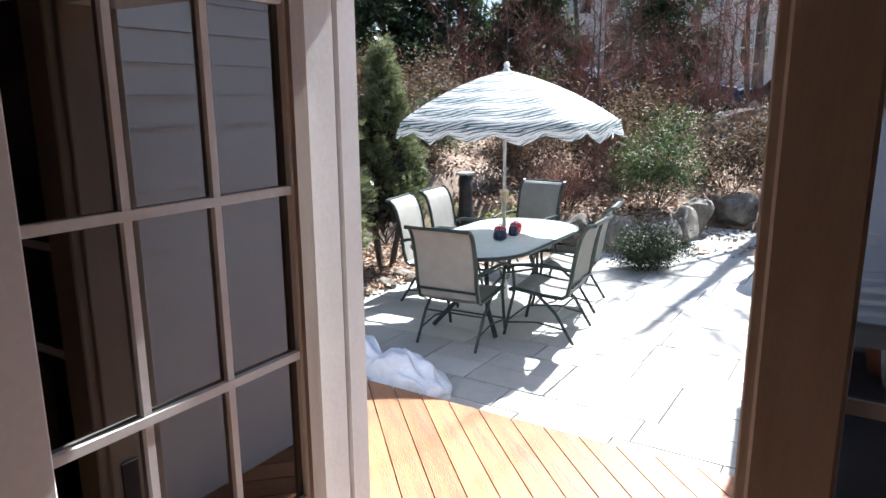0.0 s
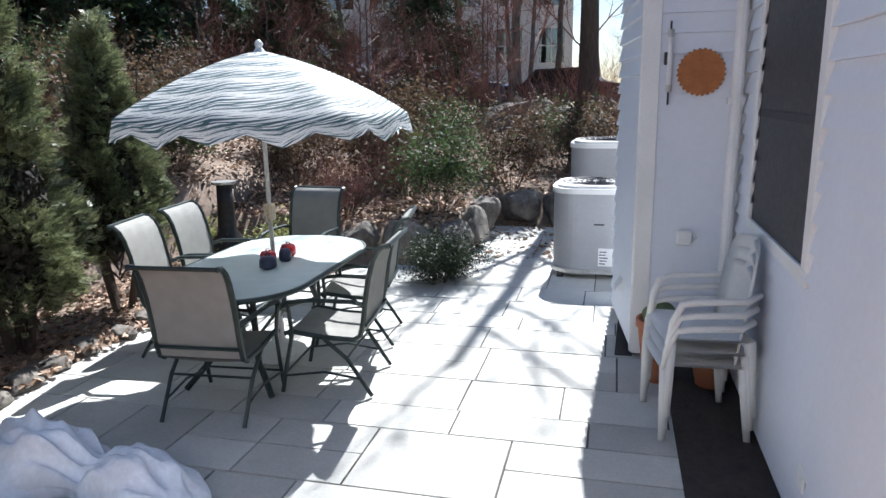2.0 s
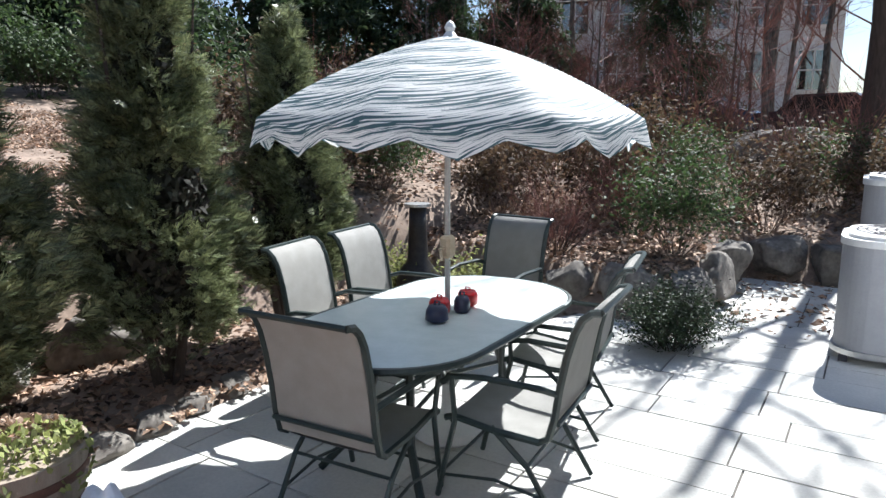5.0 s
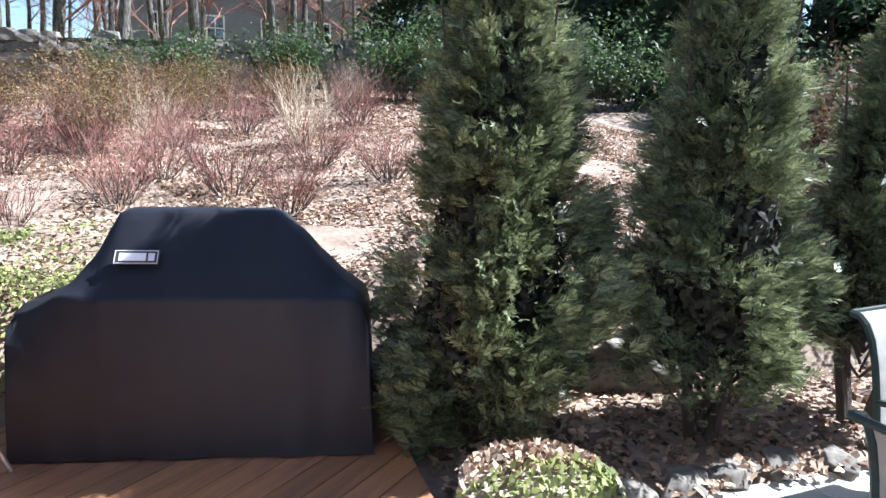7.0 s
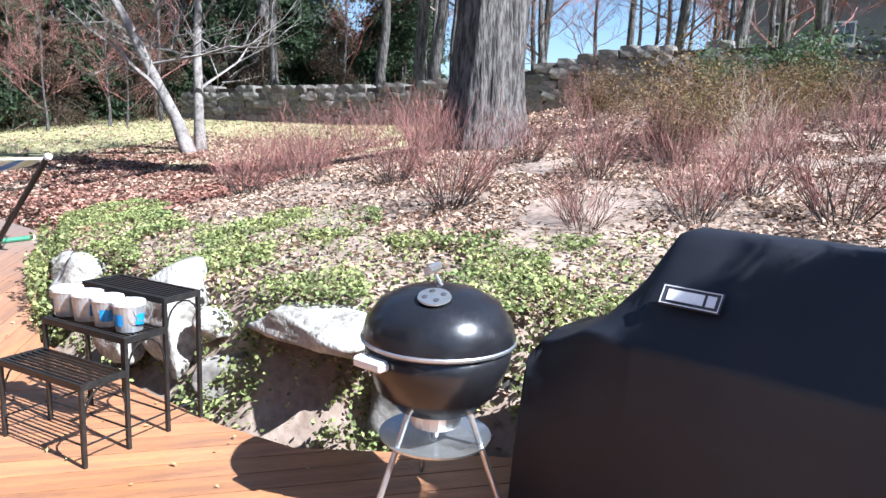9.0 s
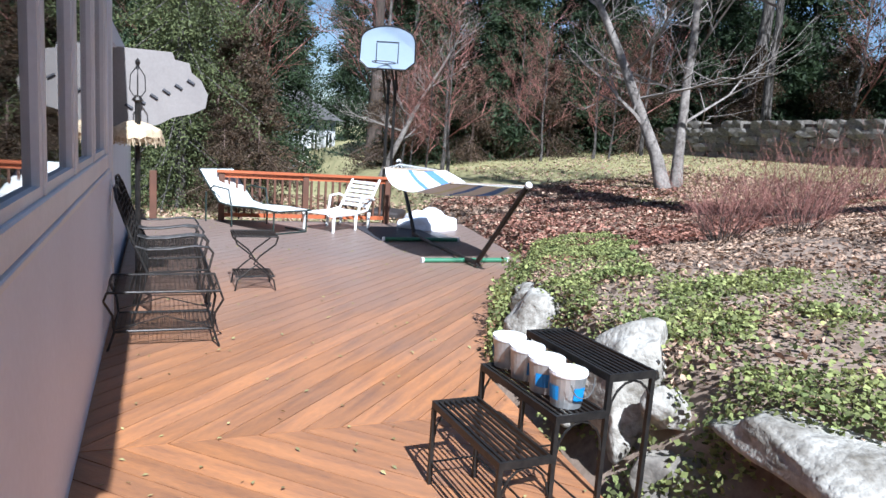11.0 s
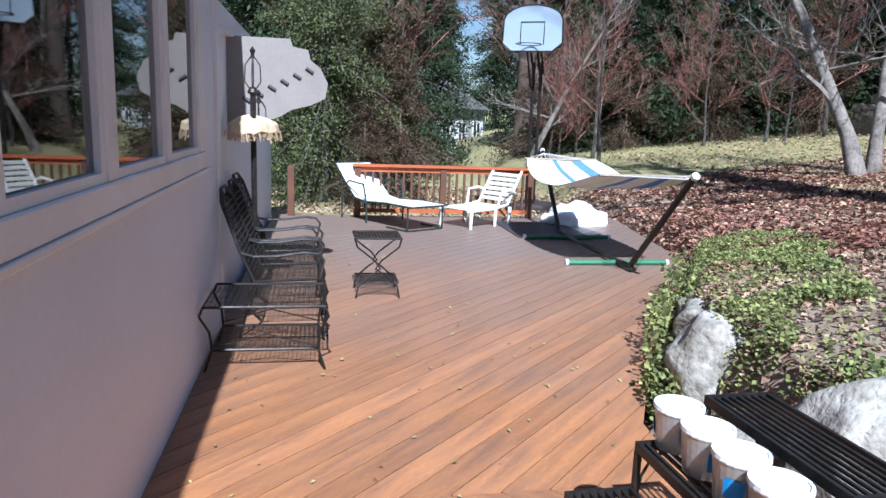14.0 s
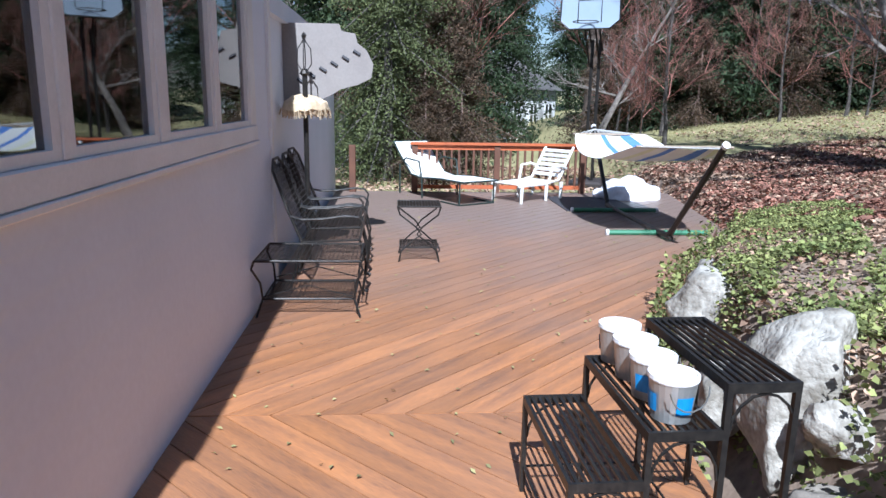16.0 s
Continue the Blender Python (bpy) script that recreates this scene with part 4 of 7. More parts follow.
for y, h, w in dense:
    # section in x, z: front at x = 0, a slanted panel above the fold, back at x = -0.67
    fold = min(0.80, h - 0.03)
    deep = 0.10 + 0.17 * (h - 0.69) / 0.49
    front = [(0.05, 0.012), (0.045, 0.12), (0.035, 0.26), (0.022, 0.42), (0.010, 0.58), (0.0, fold - 0.03), (-0.003, fold - 0.006), (-0.012, fold + 0.004)]
    slant = [(-0.012 - deep * u, fold + 0.004 + (h - fold - 0.004) * u) for u in (0.08, 0.25, 0.45, 0.65, 0.85, 0.95)]
    top = [(-0.012 - deep - 0.01, h), (-0.40, h + 0.004), (-0.50, h - 0.01), (-0.60, fold), (-0.65, 0.55), (-0.67, 0.3), (-0.67, 0.03)]
    hang = lambda z: max(0.0, 1 - z / 0.72)
    rg = []
    for j, (x, z) in enumerate(front + slant + top):
        folds = 0.030 * hang(z) * noise.noise(Vector((y * 5.5, z * .8, 7))) + 0.007 * noise.noise(Vector((y * 13, z * 4, 2)))
        side = 0.02 * noise.noise(Vector((y * 8, z * 9, 5))) if h < 1.12 and z > .6 else 0.0
        wide = w / 0.42 if z > 0.66 else 1
        bow = 1 + 0.035 * hang(z) * (1 if y > 0 else .6)
        rg.append(bm.verts.new((-0.335 + (x + 0.335) * wide + folds + side * .5, y * bow + 0.012 * noise.noise(Vector((x * 6, z * 5, 3))), z + side + 0.005 * noise.noise(Vector((y * 6, x * 6, 1))))))
    rings.append(rg)
for a, b in zip(rings, rings[1:]):
    for k in range(len(a) - 1):
        bm.faces.new((a[k], b[k], b[k + 1], a[k + 1]))
bm.faces.new(rings[0])
bm.faces.new(rings[-1][::-1])
bmesh.ops.recalc_face_normals(bm, faces=bm.faces)
cov = part("cover", bm, "cover", e, smooth=True)
LM = pose(-0.098, -0.285, 0.975, 0, 55, 0) @ pose(0, 0, 0, 0, 0, 90)
bm = B()
box(bm, (-0.105, -0.038, 0.0), (0.105, 0.038, 0.006), m=LM)
part("label_plate", bm, "ink", e, "dark label with a white border")
bm = B()
for a, b, c_, d in ((-0.10, -0.034, 0.10, -0.031), (-0.10, 0.031, 0.10, 0.034), (-0.10, -0.031, -0.097, 0.031), (0.097, -0.031, 0.10, 0.031), (-0.08, -0.02, 0.045, 0.02), (0.055, -0.02, 0.085, 0.02)):
    box(bm, (a, b, 0.007), (c_, d, 0.009), m=LM)
part("label_mark", bm, "label", e, "white plain marks of the label")
for y in (-0.62, 0.62):
    bm = B()
    tube(bm, [(-0.1, y, 0.035), (-0.07, y, 0.035)], 0.034, n=14)
    part("caster", bm, "chrome", e)


# ---- plant stand and pails ----
st = empty("plant_stand", "three-step black iron plant stand with slatted shelves on the deck", "plant stand", at=(-1.43, 3.71, 0), rz=92)
# local: x runs along the shelves, y back towards the rocks
L2 = 0.30
for k, (y0, z) in enumerate(((0.0, 0.38), (0.22, 0.53), (0.44, 0.67))):
    y1 = y0 + 0.22
    bm = B()
    for y in (y0, y1 - 0.012):
        box(bm, (-L2, y, z - 0.03), (L2, y + 0.012, z))
    for x in (-L2, L2 - 0.012):
        box(bm, (x, y0 + 0.012, z - 0.03), (x + 0.012, y1 - 0.012, z))
    part("shelf_frame", bm, "iron", st)
    for q in range(7):
        bm = B()
        y = y0 + 0.03 + q * 0.026
        box(bm, (-L2 + 0.012, y - 0.005, z - 0.012), (L2 - 0.012, y + 0.005, z - 0.003))
        part("slat", bm, "iron", st)
    for x in (-L2, L2 - 0.018):
        for y in ((y0, y1 - 0.018) if k == 2 else (y0,)):
            bm = B()
            box(bm, (x, y - 0.001, 0), (x + 0.018, y + 0.017, z - 0.03))
            part("leg", bm, "iron", st)
        bm = B()
        pts = [(x + 0.009, y0 + 0.018 + 0.10 * (1 - math.cos(a)), z - 0.16 + 0.125 * math.sin(a)) for a in np.linspace(0, math.pi, 9)]
        tube(bm, pts, 0.005, n=5)
        part("arch", bm, "iron", st)
        bm = B()
        tube(bm, [(x + 0.009, y0 + 0.01, 0.10), (x + 0.009, y0 + 0.22, 0.10)], 0.005, n=5)
        part("side_bar", bm, "iron", st)
    bm = B()
    tube(bm, [(-L2 + 0.01, y0 + 0.01, 0.10), (L2 - 0.01, y0 + 0.01, 0.10)], 0.005, n=5)
    part("front_bar", bm, "iron", st)


def pail(at, rz):
    e = empty("pail", "small metal pail with white lid and blue band on the stand", "pail", "pails on the plant stand", at=at, rz=rz)
    bm = B()
    lathe(bm, [(0.058, 0), (0.070, 0.12)], n=24)
    part("body", bm, "galv", e, smooth=False)
    bm = B()
    lathe(bm, [(0.073, 0.12), (0.075, 0.125), (0.074, 0.137), (0.066, 0.138), (0.064, 0.132), (0.01, 0.132)], n=24)
    part("lid", bm, "label", e)
    for a0, key in ((-35, 0), (60, 1), (160, 0)):
        bm = B()
        vs = []
        for z in (0.03, 0.085):
            for a in np.linspace(radians(a0), radians(a0 + 45), 5):
                r = 0.0595 + 0.012 * z / 0.12 + 0.0025
                vs.append(bm.verts.new((r * math.cos(a), r * math.sin(a), z)))
        for q in range(4):
            bm.faces.new((vs[q], vs[q + 1], vs[q + 6], vs[q + 5]))
        part("print", bm, "blue", e, "blue printed band")
    bm = B()
    tube(bm, [(0.072 * math.cos(a), 0.076 * math.sin(a) * 0.2 + 0.07, 0.11 - 0.06 * math.sin(a)) for a in np.linspace(0, math.pi, 9)], 0.0025, n=4)
    part("handle", bm, "chrome", e)
    return e


SM = pose(-1.43, 3.71, 0, 0, 0, 92)
P0 = SM @ Vector((0.20, 0.325, 0.53))
p0 = pail(tuple(P0), 20)
for k in range(1, 4):
    q = SM @ Vector((0.20 - 0.15 * k, 0.325, 0.53))
    copy_thing(p0, pose(q.x, q.y, q.z, 0, 0, 20 + 40 * k))


# thin dark slabs added for the shade under the eave and beside the bay
bm = B()
prism(bm, [(2.76, 6.2), (3.195, 6.2), (3.195, 10.14), (2.76, 10.14)], PATIO - .05, PATIO + .004)
structure("gravel_strip", bm, "gravel")
bm = B()
prism(bm, [(2.44, 10.16), (2.56, 10.16), (2.56, 12.0), (2.50, 12.0)], PATIO - .05, PATIO + .004)
structure("gravel_strip_bay", bm, "gravel")


# ---- plants: generators ----
RNG = np.random.RandomState(7)


def leaves(name, centres, normals, size, ratio, material, jitter=0.6):
    """Many small pointed leaves as one mesh: at each centre a folded diamond that faces roughly along its normal."""
    n = len(centres)
    nrm = normals + RNG.normal(0, jitter, (n, 3))
    nrm /= np.linalg.norm(nrm, axis=1)[:, None] + 1e-9
    ref = RNG.normal(0, 1, (n, 3))
    u = np.cross(nrm, ref)
    u /= np.linalg.norm(u, axis=1)[:, None] + 1e-9
    v = np.cross(nrm, u)
    s = size * RNG.uniform(0.6, 1.35, n)[:, None]
    a = centres - v * s * 0.5
    b = centres + u * s * ratio * 0.5 + nrm * s * 0.12
    c = centres + v * s * 0.5
    d = centres - u * s * ratio * 0.5 + nrm * s * 0.12
    verts = np.stack([a, b, c, d], 1).reshape(-1, 3)
    faces = np.arange(4 * n).reshape(-1, 4)
    me = bpy.data.meshes.new(name)
    me.vertices.add(4 * n)
    me.vertices.foreach_set("co", verts.ravel())
    me.loops.add(4 * n)
    me.loops.foreach_set("vertex_index", faces.ravel())
    me.polygons.add(n)
    me.polygons.foreach_set("loop_start", np.arange(0, 4 * n, 4))
    me.materials.append(M[material])
    me.update(calc_edges=True)
    return me


def sticks(name, segs, material, sides=3):
    """Thin tapering bars as one mesh; segs: rows of start, end, radius at start, radius at end."""
    a = np.array([s[0] for s in segs], float)
    b = np.array([s[1] for s in segs], float)
    ra, rb = np.array([s[2] for s in segs]), np.array([s[3] for s in segs])
    d = b - a
    d /= np.linalg.norm(d, axis=1)[:, None] + 1e-9
    ref = np.where(np.abs(d[:, 2:3]) > 0.9, np.array([[1.0, 0, 0]]), np.array([[0, 0, 1.0]]))
    u = np.cross(d, ref)
    u /= np.linalg.norm(u, axis=1)[:, None]
    v = np.cross(d, u)
    vs = []
    for p, r in ((a, ra), (b, rb)):
        for k in range(sides):
            t = 2 * math.pi * k / sides
            vs.append(p + r[:, None] * (math.cos(t) * u + math.sin(t) * v))
    verts = np.stack(vs, 1).reshape(-1, 3)
    n = len(segs)
    base = (np.arange(n) * 2 * sides)[:, None, None]
    q = np.array([[k, (k + 1) % sides, sides + (k + 1) % sides, sides + k] for k in range(sides)])[None]
    faces = (base + q).reshape(-1, 4)
    me = bpy.data.meshes.new(name)
    me.from_pydata(verts.tolist(), [], faces.tolist())
    me.materials.append(M[material])
    return me


def grow(segs, tips, p, d, length, r, depth, rnd, spread=0.6, up=0.15, kids=3):
    """A limb in three bends, then its boughs."""
    p, d = Vector(p), Vector(d).normalized()
    pts = [p]
    for k in range(3):
        d = (d + Vector((rnd.gauss(0, .16), rnd.gauss(0, .16), rnd.gauss(0, .10) + up * 0.4))).normalized()
        q = pts[-1] + d * length / 3
        segs.append((tuple(pts[-1]), tuple(q), r * (1 - 0.16 * k), r * (1 - 0.16 * (k + 1))))
        pts.append(q)
    tips.append(tuple(pts[-1]))
    if depth:
        for k in range(kids + (1 if depth > 1 else 0)):
            at = pts[1 + k % 3]
            e = Vector((rnd.gauss(0, 1), rnd.gauss(0, 1), rnd.gauss(0.2, .5))).normalized()
            grow(segs, tips, at, (d + e * spread * 1.4), length * rnd.uniform(.5, .75), r * 0.5, depth - 1, rnd, spread, up, kids)


def bare_tree(name, seed, height, r, label, trunk_mat="bark", clear=0.35, kids=3, depth=3, lean=(0, 0), twig="twig", limbs=9, wander=.006, furrow=0.0):
    rnd = random.Random(seed)
    e = empty(name, label, "tree")
    bm = B()
    pts, rad = [], []
    x = y = 0.0
    n = 9 if not furrow else 90
    sides = 10 if not furrow else 84
    for k in range(n + 1):
        f = k / n
        pts.append(Vector((x + lean[0] * f * height, y + lean[1] * f * height, f * height - 0.3 * (k == 0))))
        x += rnd.gauss(0, wander) * height * 9 / n
        y += rnd.gauss(0, wander) * height * 9 / n
        rad.append(r * (1 + .38 * math.exp(-f * height / .35)) * (1 - 0.80 * f))
    rings = []
    for p, q in zip(pts, rad):
        ring = []
        for i in range(sides):
            a = 2 * math.pi * i / sides
            w = 1 + .08 * math.sin(3 * a + .5 * p.z)
            if furrow:
                w += furrow * (abs(noise.noise(Vector((math.cos(a) * 7, math.sin(a) * 7, p.z * 1.1)))) - .2) + .04 * math.sin(5 * a + 1)
            ring.append(bm.verts.new((p.x + q * w * math.cos(a), p.y + q * w * math.sin(a), p.z)))
        rings.append(ring)
    for a, b in zip(rings, rings[1:]):
        for k in range(sides):
            bm.faces.new((a[k], a[(k + 1) % sides], b[(k + 1) % sides], b[k]))
    part("trunk", bm, trunk_mat, e, smooth=True)
    segs, tips = [], []
    for k in range(limbs):
        f = clear + (1 - clear) * (k + 0.5) / limbs
        i = min(n - 1, int(f * n))
        p = pts[i].lerp(pts[i + 1], f * n - i)
        a = rnd.uniform(0, 6.28)
        grow(segs, tips, p, (math.cos(a), math.sin(a), rnd.uniform(.3, 1.0)), height * rnd.uniform(.22, .36) * (1.15 - .6 * f), r * .32 * (1.1 - .6 * f), depth, rnd, kids=kids)
    me = sticks("crown", segs, twig)
    c = new("crown", me)
    c.parent = e
    return e


def shrub(name, seed, r, h, label, twig, stems=26, leaf=None, nleaf=0, leafsize=0.03, thick=0.0048):
    rnd = random.Random(seed)
    e = empty(name, label, "shrub")
    segs, tips = [], []
    for k in range(stems):
        a = rnd.uniform(0, 6.28)
        o = rnd.uniform(.2, 1.0)
        grow(segs, tips, (0.06 * math.cos(a), 0.06 * math.sin(a), -0.05), (o * r * math.cos(a), o * r * math.sin(a), h * rnd.uniform(.6, 1.0)), math.hypot(r, h) * .55, thick, 2, rnd, spread=.5, up=.25, kids=3)
    lower = [q for q in segs if q[2] > thick * .75]
    c = new("woody_base", sticks("woody_base", lower, "dkbark" if twig == "redtwig" else twig, 4))
    c.parent = e
    c = new("twig_mass", sticks("twig_mass", [q for q in segs if q[2] <= thick * .75], twig))
    c.parent = e
    if leaf:
        t = np.array(tips)
        pick = t[RNG.randint(0, len(t), nleaf)] + RNG.normal(0, leafsize * 1.6, (nleaf, 3))
        c = new("foliage", leaves("foliage", pick, np.tile([0, 0.2, 0.8], (nleaf, 1)), leafsize, .45, leaf))
        c.parent = e
    return e


def conifer_cone(name, seed, h, r, label, sprays, size, leaf, bottom=0.25, stems=3):
    """A dense narrow evergreen: flat fan-shaped sprays in uneven tufts round several stems and a twiggy core coloured
    dark as shade.
    """
    e = empty(name, label, "evergreen tree")
    g = np.random.RandomState(seed)
    segs = []
    for k in range(stems):
        a = 2.1 * k + g.uniform(0, 1.2)
        p = np.array([0.05 * math.cos(a), 0.05 * math.sin(a), -0.1])
        for j in range(8):
            q = p + np.array([0.055 * math.cos(a) * (.5 if j > 1 else 1), 0.055 * math.sin(a) * (.5 if j > 1 else 1), h * 0.115])
            segs.append((tuple(p), tuple(q), 0.038 * (1 - j / 9), 0.038 * (1 - (j + 1) / 9)))
            p = q

    def width(f):
        return r * np.minimum(1.08, .62 + f * 2.4) * (1 - f) ** .95 + .02

    nb = int(120 * h / 2.6)
    f = g.uniform(0, 1, nb) ** 1.1
    z = bottom + (h - bottom) * f
    a = g.uniform(0, 6.283, nb)
    w = width(f) * g.uniform(.55, 1.18, nb)
    tuft = np.stack([w * np.cos(a), w * np.sin(a), z], 1)
    for k in range(0, nb, 2):
        segs.append(((0, 0, z[k] - .2 - w[k] * .5), tuple(tuft[k] * (.92, .92, 1)), 0.010, 0.003))
    i = g.randint(0, nb, sprays)
    base = tuft[i] + g.normal(0, 1, (sprays, 3)) * np.array([.050, .050, .080]) * (r / .5)
    ang = a[i] + g.normal(0, .45, sprays)
    axis = np.stack([np.cos(ang), np.sin(ang), g.uniform(-.15, 1.0, sprays)], 1)
    axis /= np.linalg.norm(axis, axis=1)[:, None]
    side = np.cross(axis, g.normal(0, 1, (sprays, 3)))
    side /= np.linalg.norm(side, axis=1)[:, None]
    flat = np.cross(axis, side)
    length = size * g.uniform(.7, 1.35, sprays)[:, None]
    quads = []
    for k in range(11):
        u = k / 10
        lean = 0 if k == 10 else (.62 if k % 2 else -.62)
        d = axis * math.cos(lean) + side * math.sin(lean)
        wv = np.cross(flat, d)
        p = base + axis * length * u * .75 + flat * length * .10 * (u * u)
        ln = length * (.55 - .25 * u)
        curl = flat * ln * g.uniform(-.22, .22, sprays)[:, None]
        quads.append(np.stack([p, p + d * ln * .45 + wv * ln * .10, p + d * ln + curl, p + d * ln * .45 - wv * ln * .10], 1))
    verts = np.concatenate(quads, 0).reshape(-1, 3)
    n = len(verts) // 4
    me = bpy.data.meshes.new("foliage")
    me.vertices.add(4 * n)
    me.vertices.foreach_set("co", verts.ravel())
    me.loops.add(4 * n)
    me.loops.foreach_set("vertex_index", np.arange(4 * n))
    me.polygons.add(n)
    me.polygons.foreach_set("loop_start", np.arange(0, 4 * n, 4))
    me.materials.append(M[leaf])
    me.update(calc_edges=True)
    fo = new("foliage", me)
    fo.parent = e
    # inner leaves, coloured near black to give the crown shaded hollows
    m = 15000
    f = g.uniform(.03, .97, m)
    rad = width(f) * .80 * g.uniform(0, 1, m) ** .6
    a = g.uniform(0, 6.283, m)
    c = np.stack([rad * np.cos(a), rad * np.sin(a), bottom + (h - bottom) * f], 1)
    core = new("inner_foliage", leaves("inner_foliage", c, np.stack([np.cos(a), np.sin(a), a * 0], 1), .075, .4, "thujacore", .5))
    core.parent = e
    t = tagged(new("trunk", sticks("trunk", segs, "dkbark", 6)), kind="stuff")
    t.parent = e
    return e


def fir(name, seed, h, r, label, n, leaf="pine", size=0.16, low=0.08, trunk="bark", droop=.35):
    e = empty(name, label, "evergreen tree")
    g = np.random.RandomState(seed)
    segs = [((0, 0, -0.3), (0, 0, h * .5), h * .016, h * .010), ((0, 0, h * .5), (0, 0, h), h * .010, .01)]
    pts = []
    nb = int(h * 11)
    for k in range(nb):
        z = h * (low + (1 - low) * k / nb)
        L = r * (1 - z / h) ** .8 * g.uniform(.6, 1.1) + .15
        a = g.uniform(0, 6.28)
        d = np.array([math.cos(a), math.sin(a), 0])
        end = np.array([0, 0, z]) + d * L + np.array([0, 0, -droop * L])
        segs.append(((0, 0, z), tuple(end), .02 * h / 8, .006))
        m = max(6, int(n / nb))
        u = g.uniform(.15, 1, m)
        p = np.array([0, 0, z]) + np.outer(u, end - np.array([0, 0, z]))
        p += g.normal(0, .10 * L + .05, (m, 3)) * np.array([1, 1, .6])
        p[:, 2] -= g.uniform(0, .28, m) * L * .5
        pts.append(p)
    p = np.concatenate(pts)
    t = tagged(new("trunk", sticks("trunk", segs, trunk, 7)), kind="stuff")
    t.parent = e
    f = new("foliage", leaves("foliage", p, np.tile([0, .1, .5], (len(p), 1)), size, .35, leaf, 1.0))
    f.parent = e
    return e


def put(e, x, y, rz=0, s=1.0, label=None, dz=0.0):
    e.matrix_basis = pose(x, y, ground_z(x, y) + dz, 0, 0, rz) @ Matrix.Scale(s, 4)
    if label:
        e["label"] = label
    return e


def in_gap(x, y):
    """The open strip of the south woods in front of the cream house."""
    return -38 < y < -13 and abs((x + .7) / (y - 5.4) - GAP) < .045 + .7 / (5.4 - y)


GAP = .205


def more(e, x, y, rz, s=1.0, label=None, dz=0.0):
    if in_gap(x, y):
        x += 3.8 if (x + .7) / (y - 5.4) < GAP else -3.8
    c = copy_thing(e, pose(0, 0, 0))
    return put(c, x, y, rz, s, label, dz)


# arborvitae beside the patio
conifer_cone("arborvitae", 1, 2.72, .58, "tall dark green arborvitae beside the patio, multi-stemmed", 13500, .10, "thuja").matrix_basis = pose(-1.98, 8.05, -.1)
conifer_cone("arborvitae", 2, 2.85, .50, "dense middle arborvitae with brown leaves at its foot", 11000, .095, "thuja", .4).matrix_basis = pose(-1.78, 9.25, -.1)
conifer_cone("arborvitae", 3, 2.42, .40, "smaller arborvitae near the chairs, bare lower stems", 7000, .09, "thuja", .5).matrix_basis = pose(-1.80, 10.4, -.1)

# shrubs on the bank
sh1 = shrub("bare_shrub", 11, .72, .80, "leafless red-brown twiggy shrub on the leafy bank", "redtwig", 40)
sh2 = shrub("bare_shrub", 12, .62, .52, "low red-brown twiggy shrub on the leafy bank", "redtwig", 28)
sh3 = shrub("bare_shrub", 13, .75, .85, "pale dry shrub with upright stalks on the bank", "straw", 26, thick=.007)
sh4 = shrub("barberry_shrub", 14, .85, .85, "yellow-green and russet leafy shrub under the stone wall", "twig", 26, "barberry", 5200, .045)
put(sh1, -4.75, 3.9, 0)
put(sh2, -6.0, 1.2, 0)
put(sh3, -8.2, 7.6, 0)
put(sh4, -8.9, 4.9, 0)
for i, (x, y, s) in enumerate(((-5.7, 2.7, 1.0), (-7.3, .2, 1.15), (-6.4, 4.6, .9), (-5.4, .9, .9), (-7.6, 1.9, .9), (-8.0, -1.2, 1.0), (-7.0, 3.6, .8))):
    more(sh1, x, y, 50 * i + 20, s)
for i, (x, y, s) in enumerate(((-5.3, 5.75, 1.15), (-5.7, 6.7, 1.2), (-6.4, 6.0, 1.1), (-4.9, 7.2, 1.0), (-6.6, 7.6, 1.2), (-8.0, 6.0, 1.2), (-4.6, 5.1, .8), (-5.8, 8.3, 1.1), (-9.0, 2.0, 1.4), (-10, 0.3, 1.5), (-10.5, -1.5, 1.5), (-7.4, 5.1, 1.2))):
    more(sh2, x, y, 70 * i + 10, s)
for i, (x, y, s) in enumerate(((-8.8, 5.6, .8), (-12.5, 6.5, .8), (-12, 8.8, .9))):
    more(sh3, x, y, 40 * i, s)
for i, (x, y, s) in enumerate(((-10.2, 5.8, .8), (-11, 7.6, .8))):
    more(sh4, x, y, 90 + 70 * i, s)
for i, (x, y, s) in enumerate(((-9.4, 6.9, 1.3), (-10.4, 4.4, 1.2), (-10.9, 8.8, 1.3), (-12.2, 5.4, 1.4), (-9.6, 8.6, 1.2), (-12.4, 7.4, 1.3), (-11.6, 2.6, 1.4), (-12.8, 10.2, 1.4), (-8.4, 9.8, 1.1), (-10.2, 10.8, 1.3))):
    more(sh2, x, y, 41 * i, s)
for i, (x, y, s) in enumerate(((-7.9, 5.0, .75), (-9.6, 3.6, .8), (-11.2, 6.4, .9))):
    more(sh4, x, y, 100 * i, s)
rh = shrub("rhododendron", 15, .9, 1.0, "broad-leaved evergreen rhododendron in front of the stone wall", "dkbark", 22, "shrubleaf", 3200, .085)
put(rh, -13.6, 6.0)
for i, (x, y, s) in enumerate(((-13.3, 8.0, 1.1), (-13.0, 10.0, 1.2), (-12.2, 12.0, 1.2), (-11.5, 13.8, 1.3), (-13.8, 4.6, .8), (-10.0, 15.5, 1.2), (-8.5, 17, 1.1))):
    more(rh, x, y, 60 * i + 30, s)

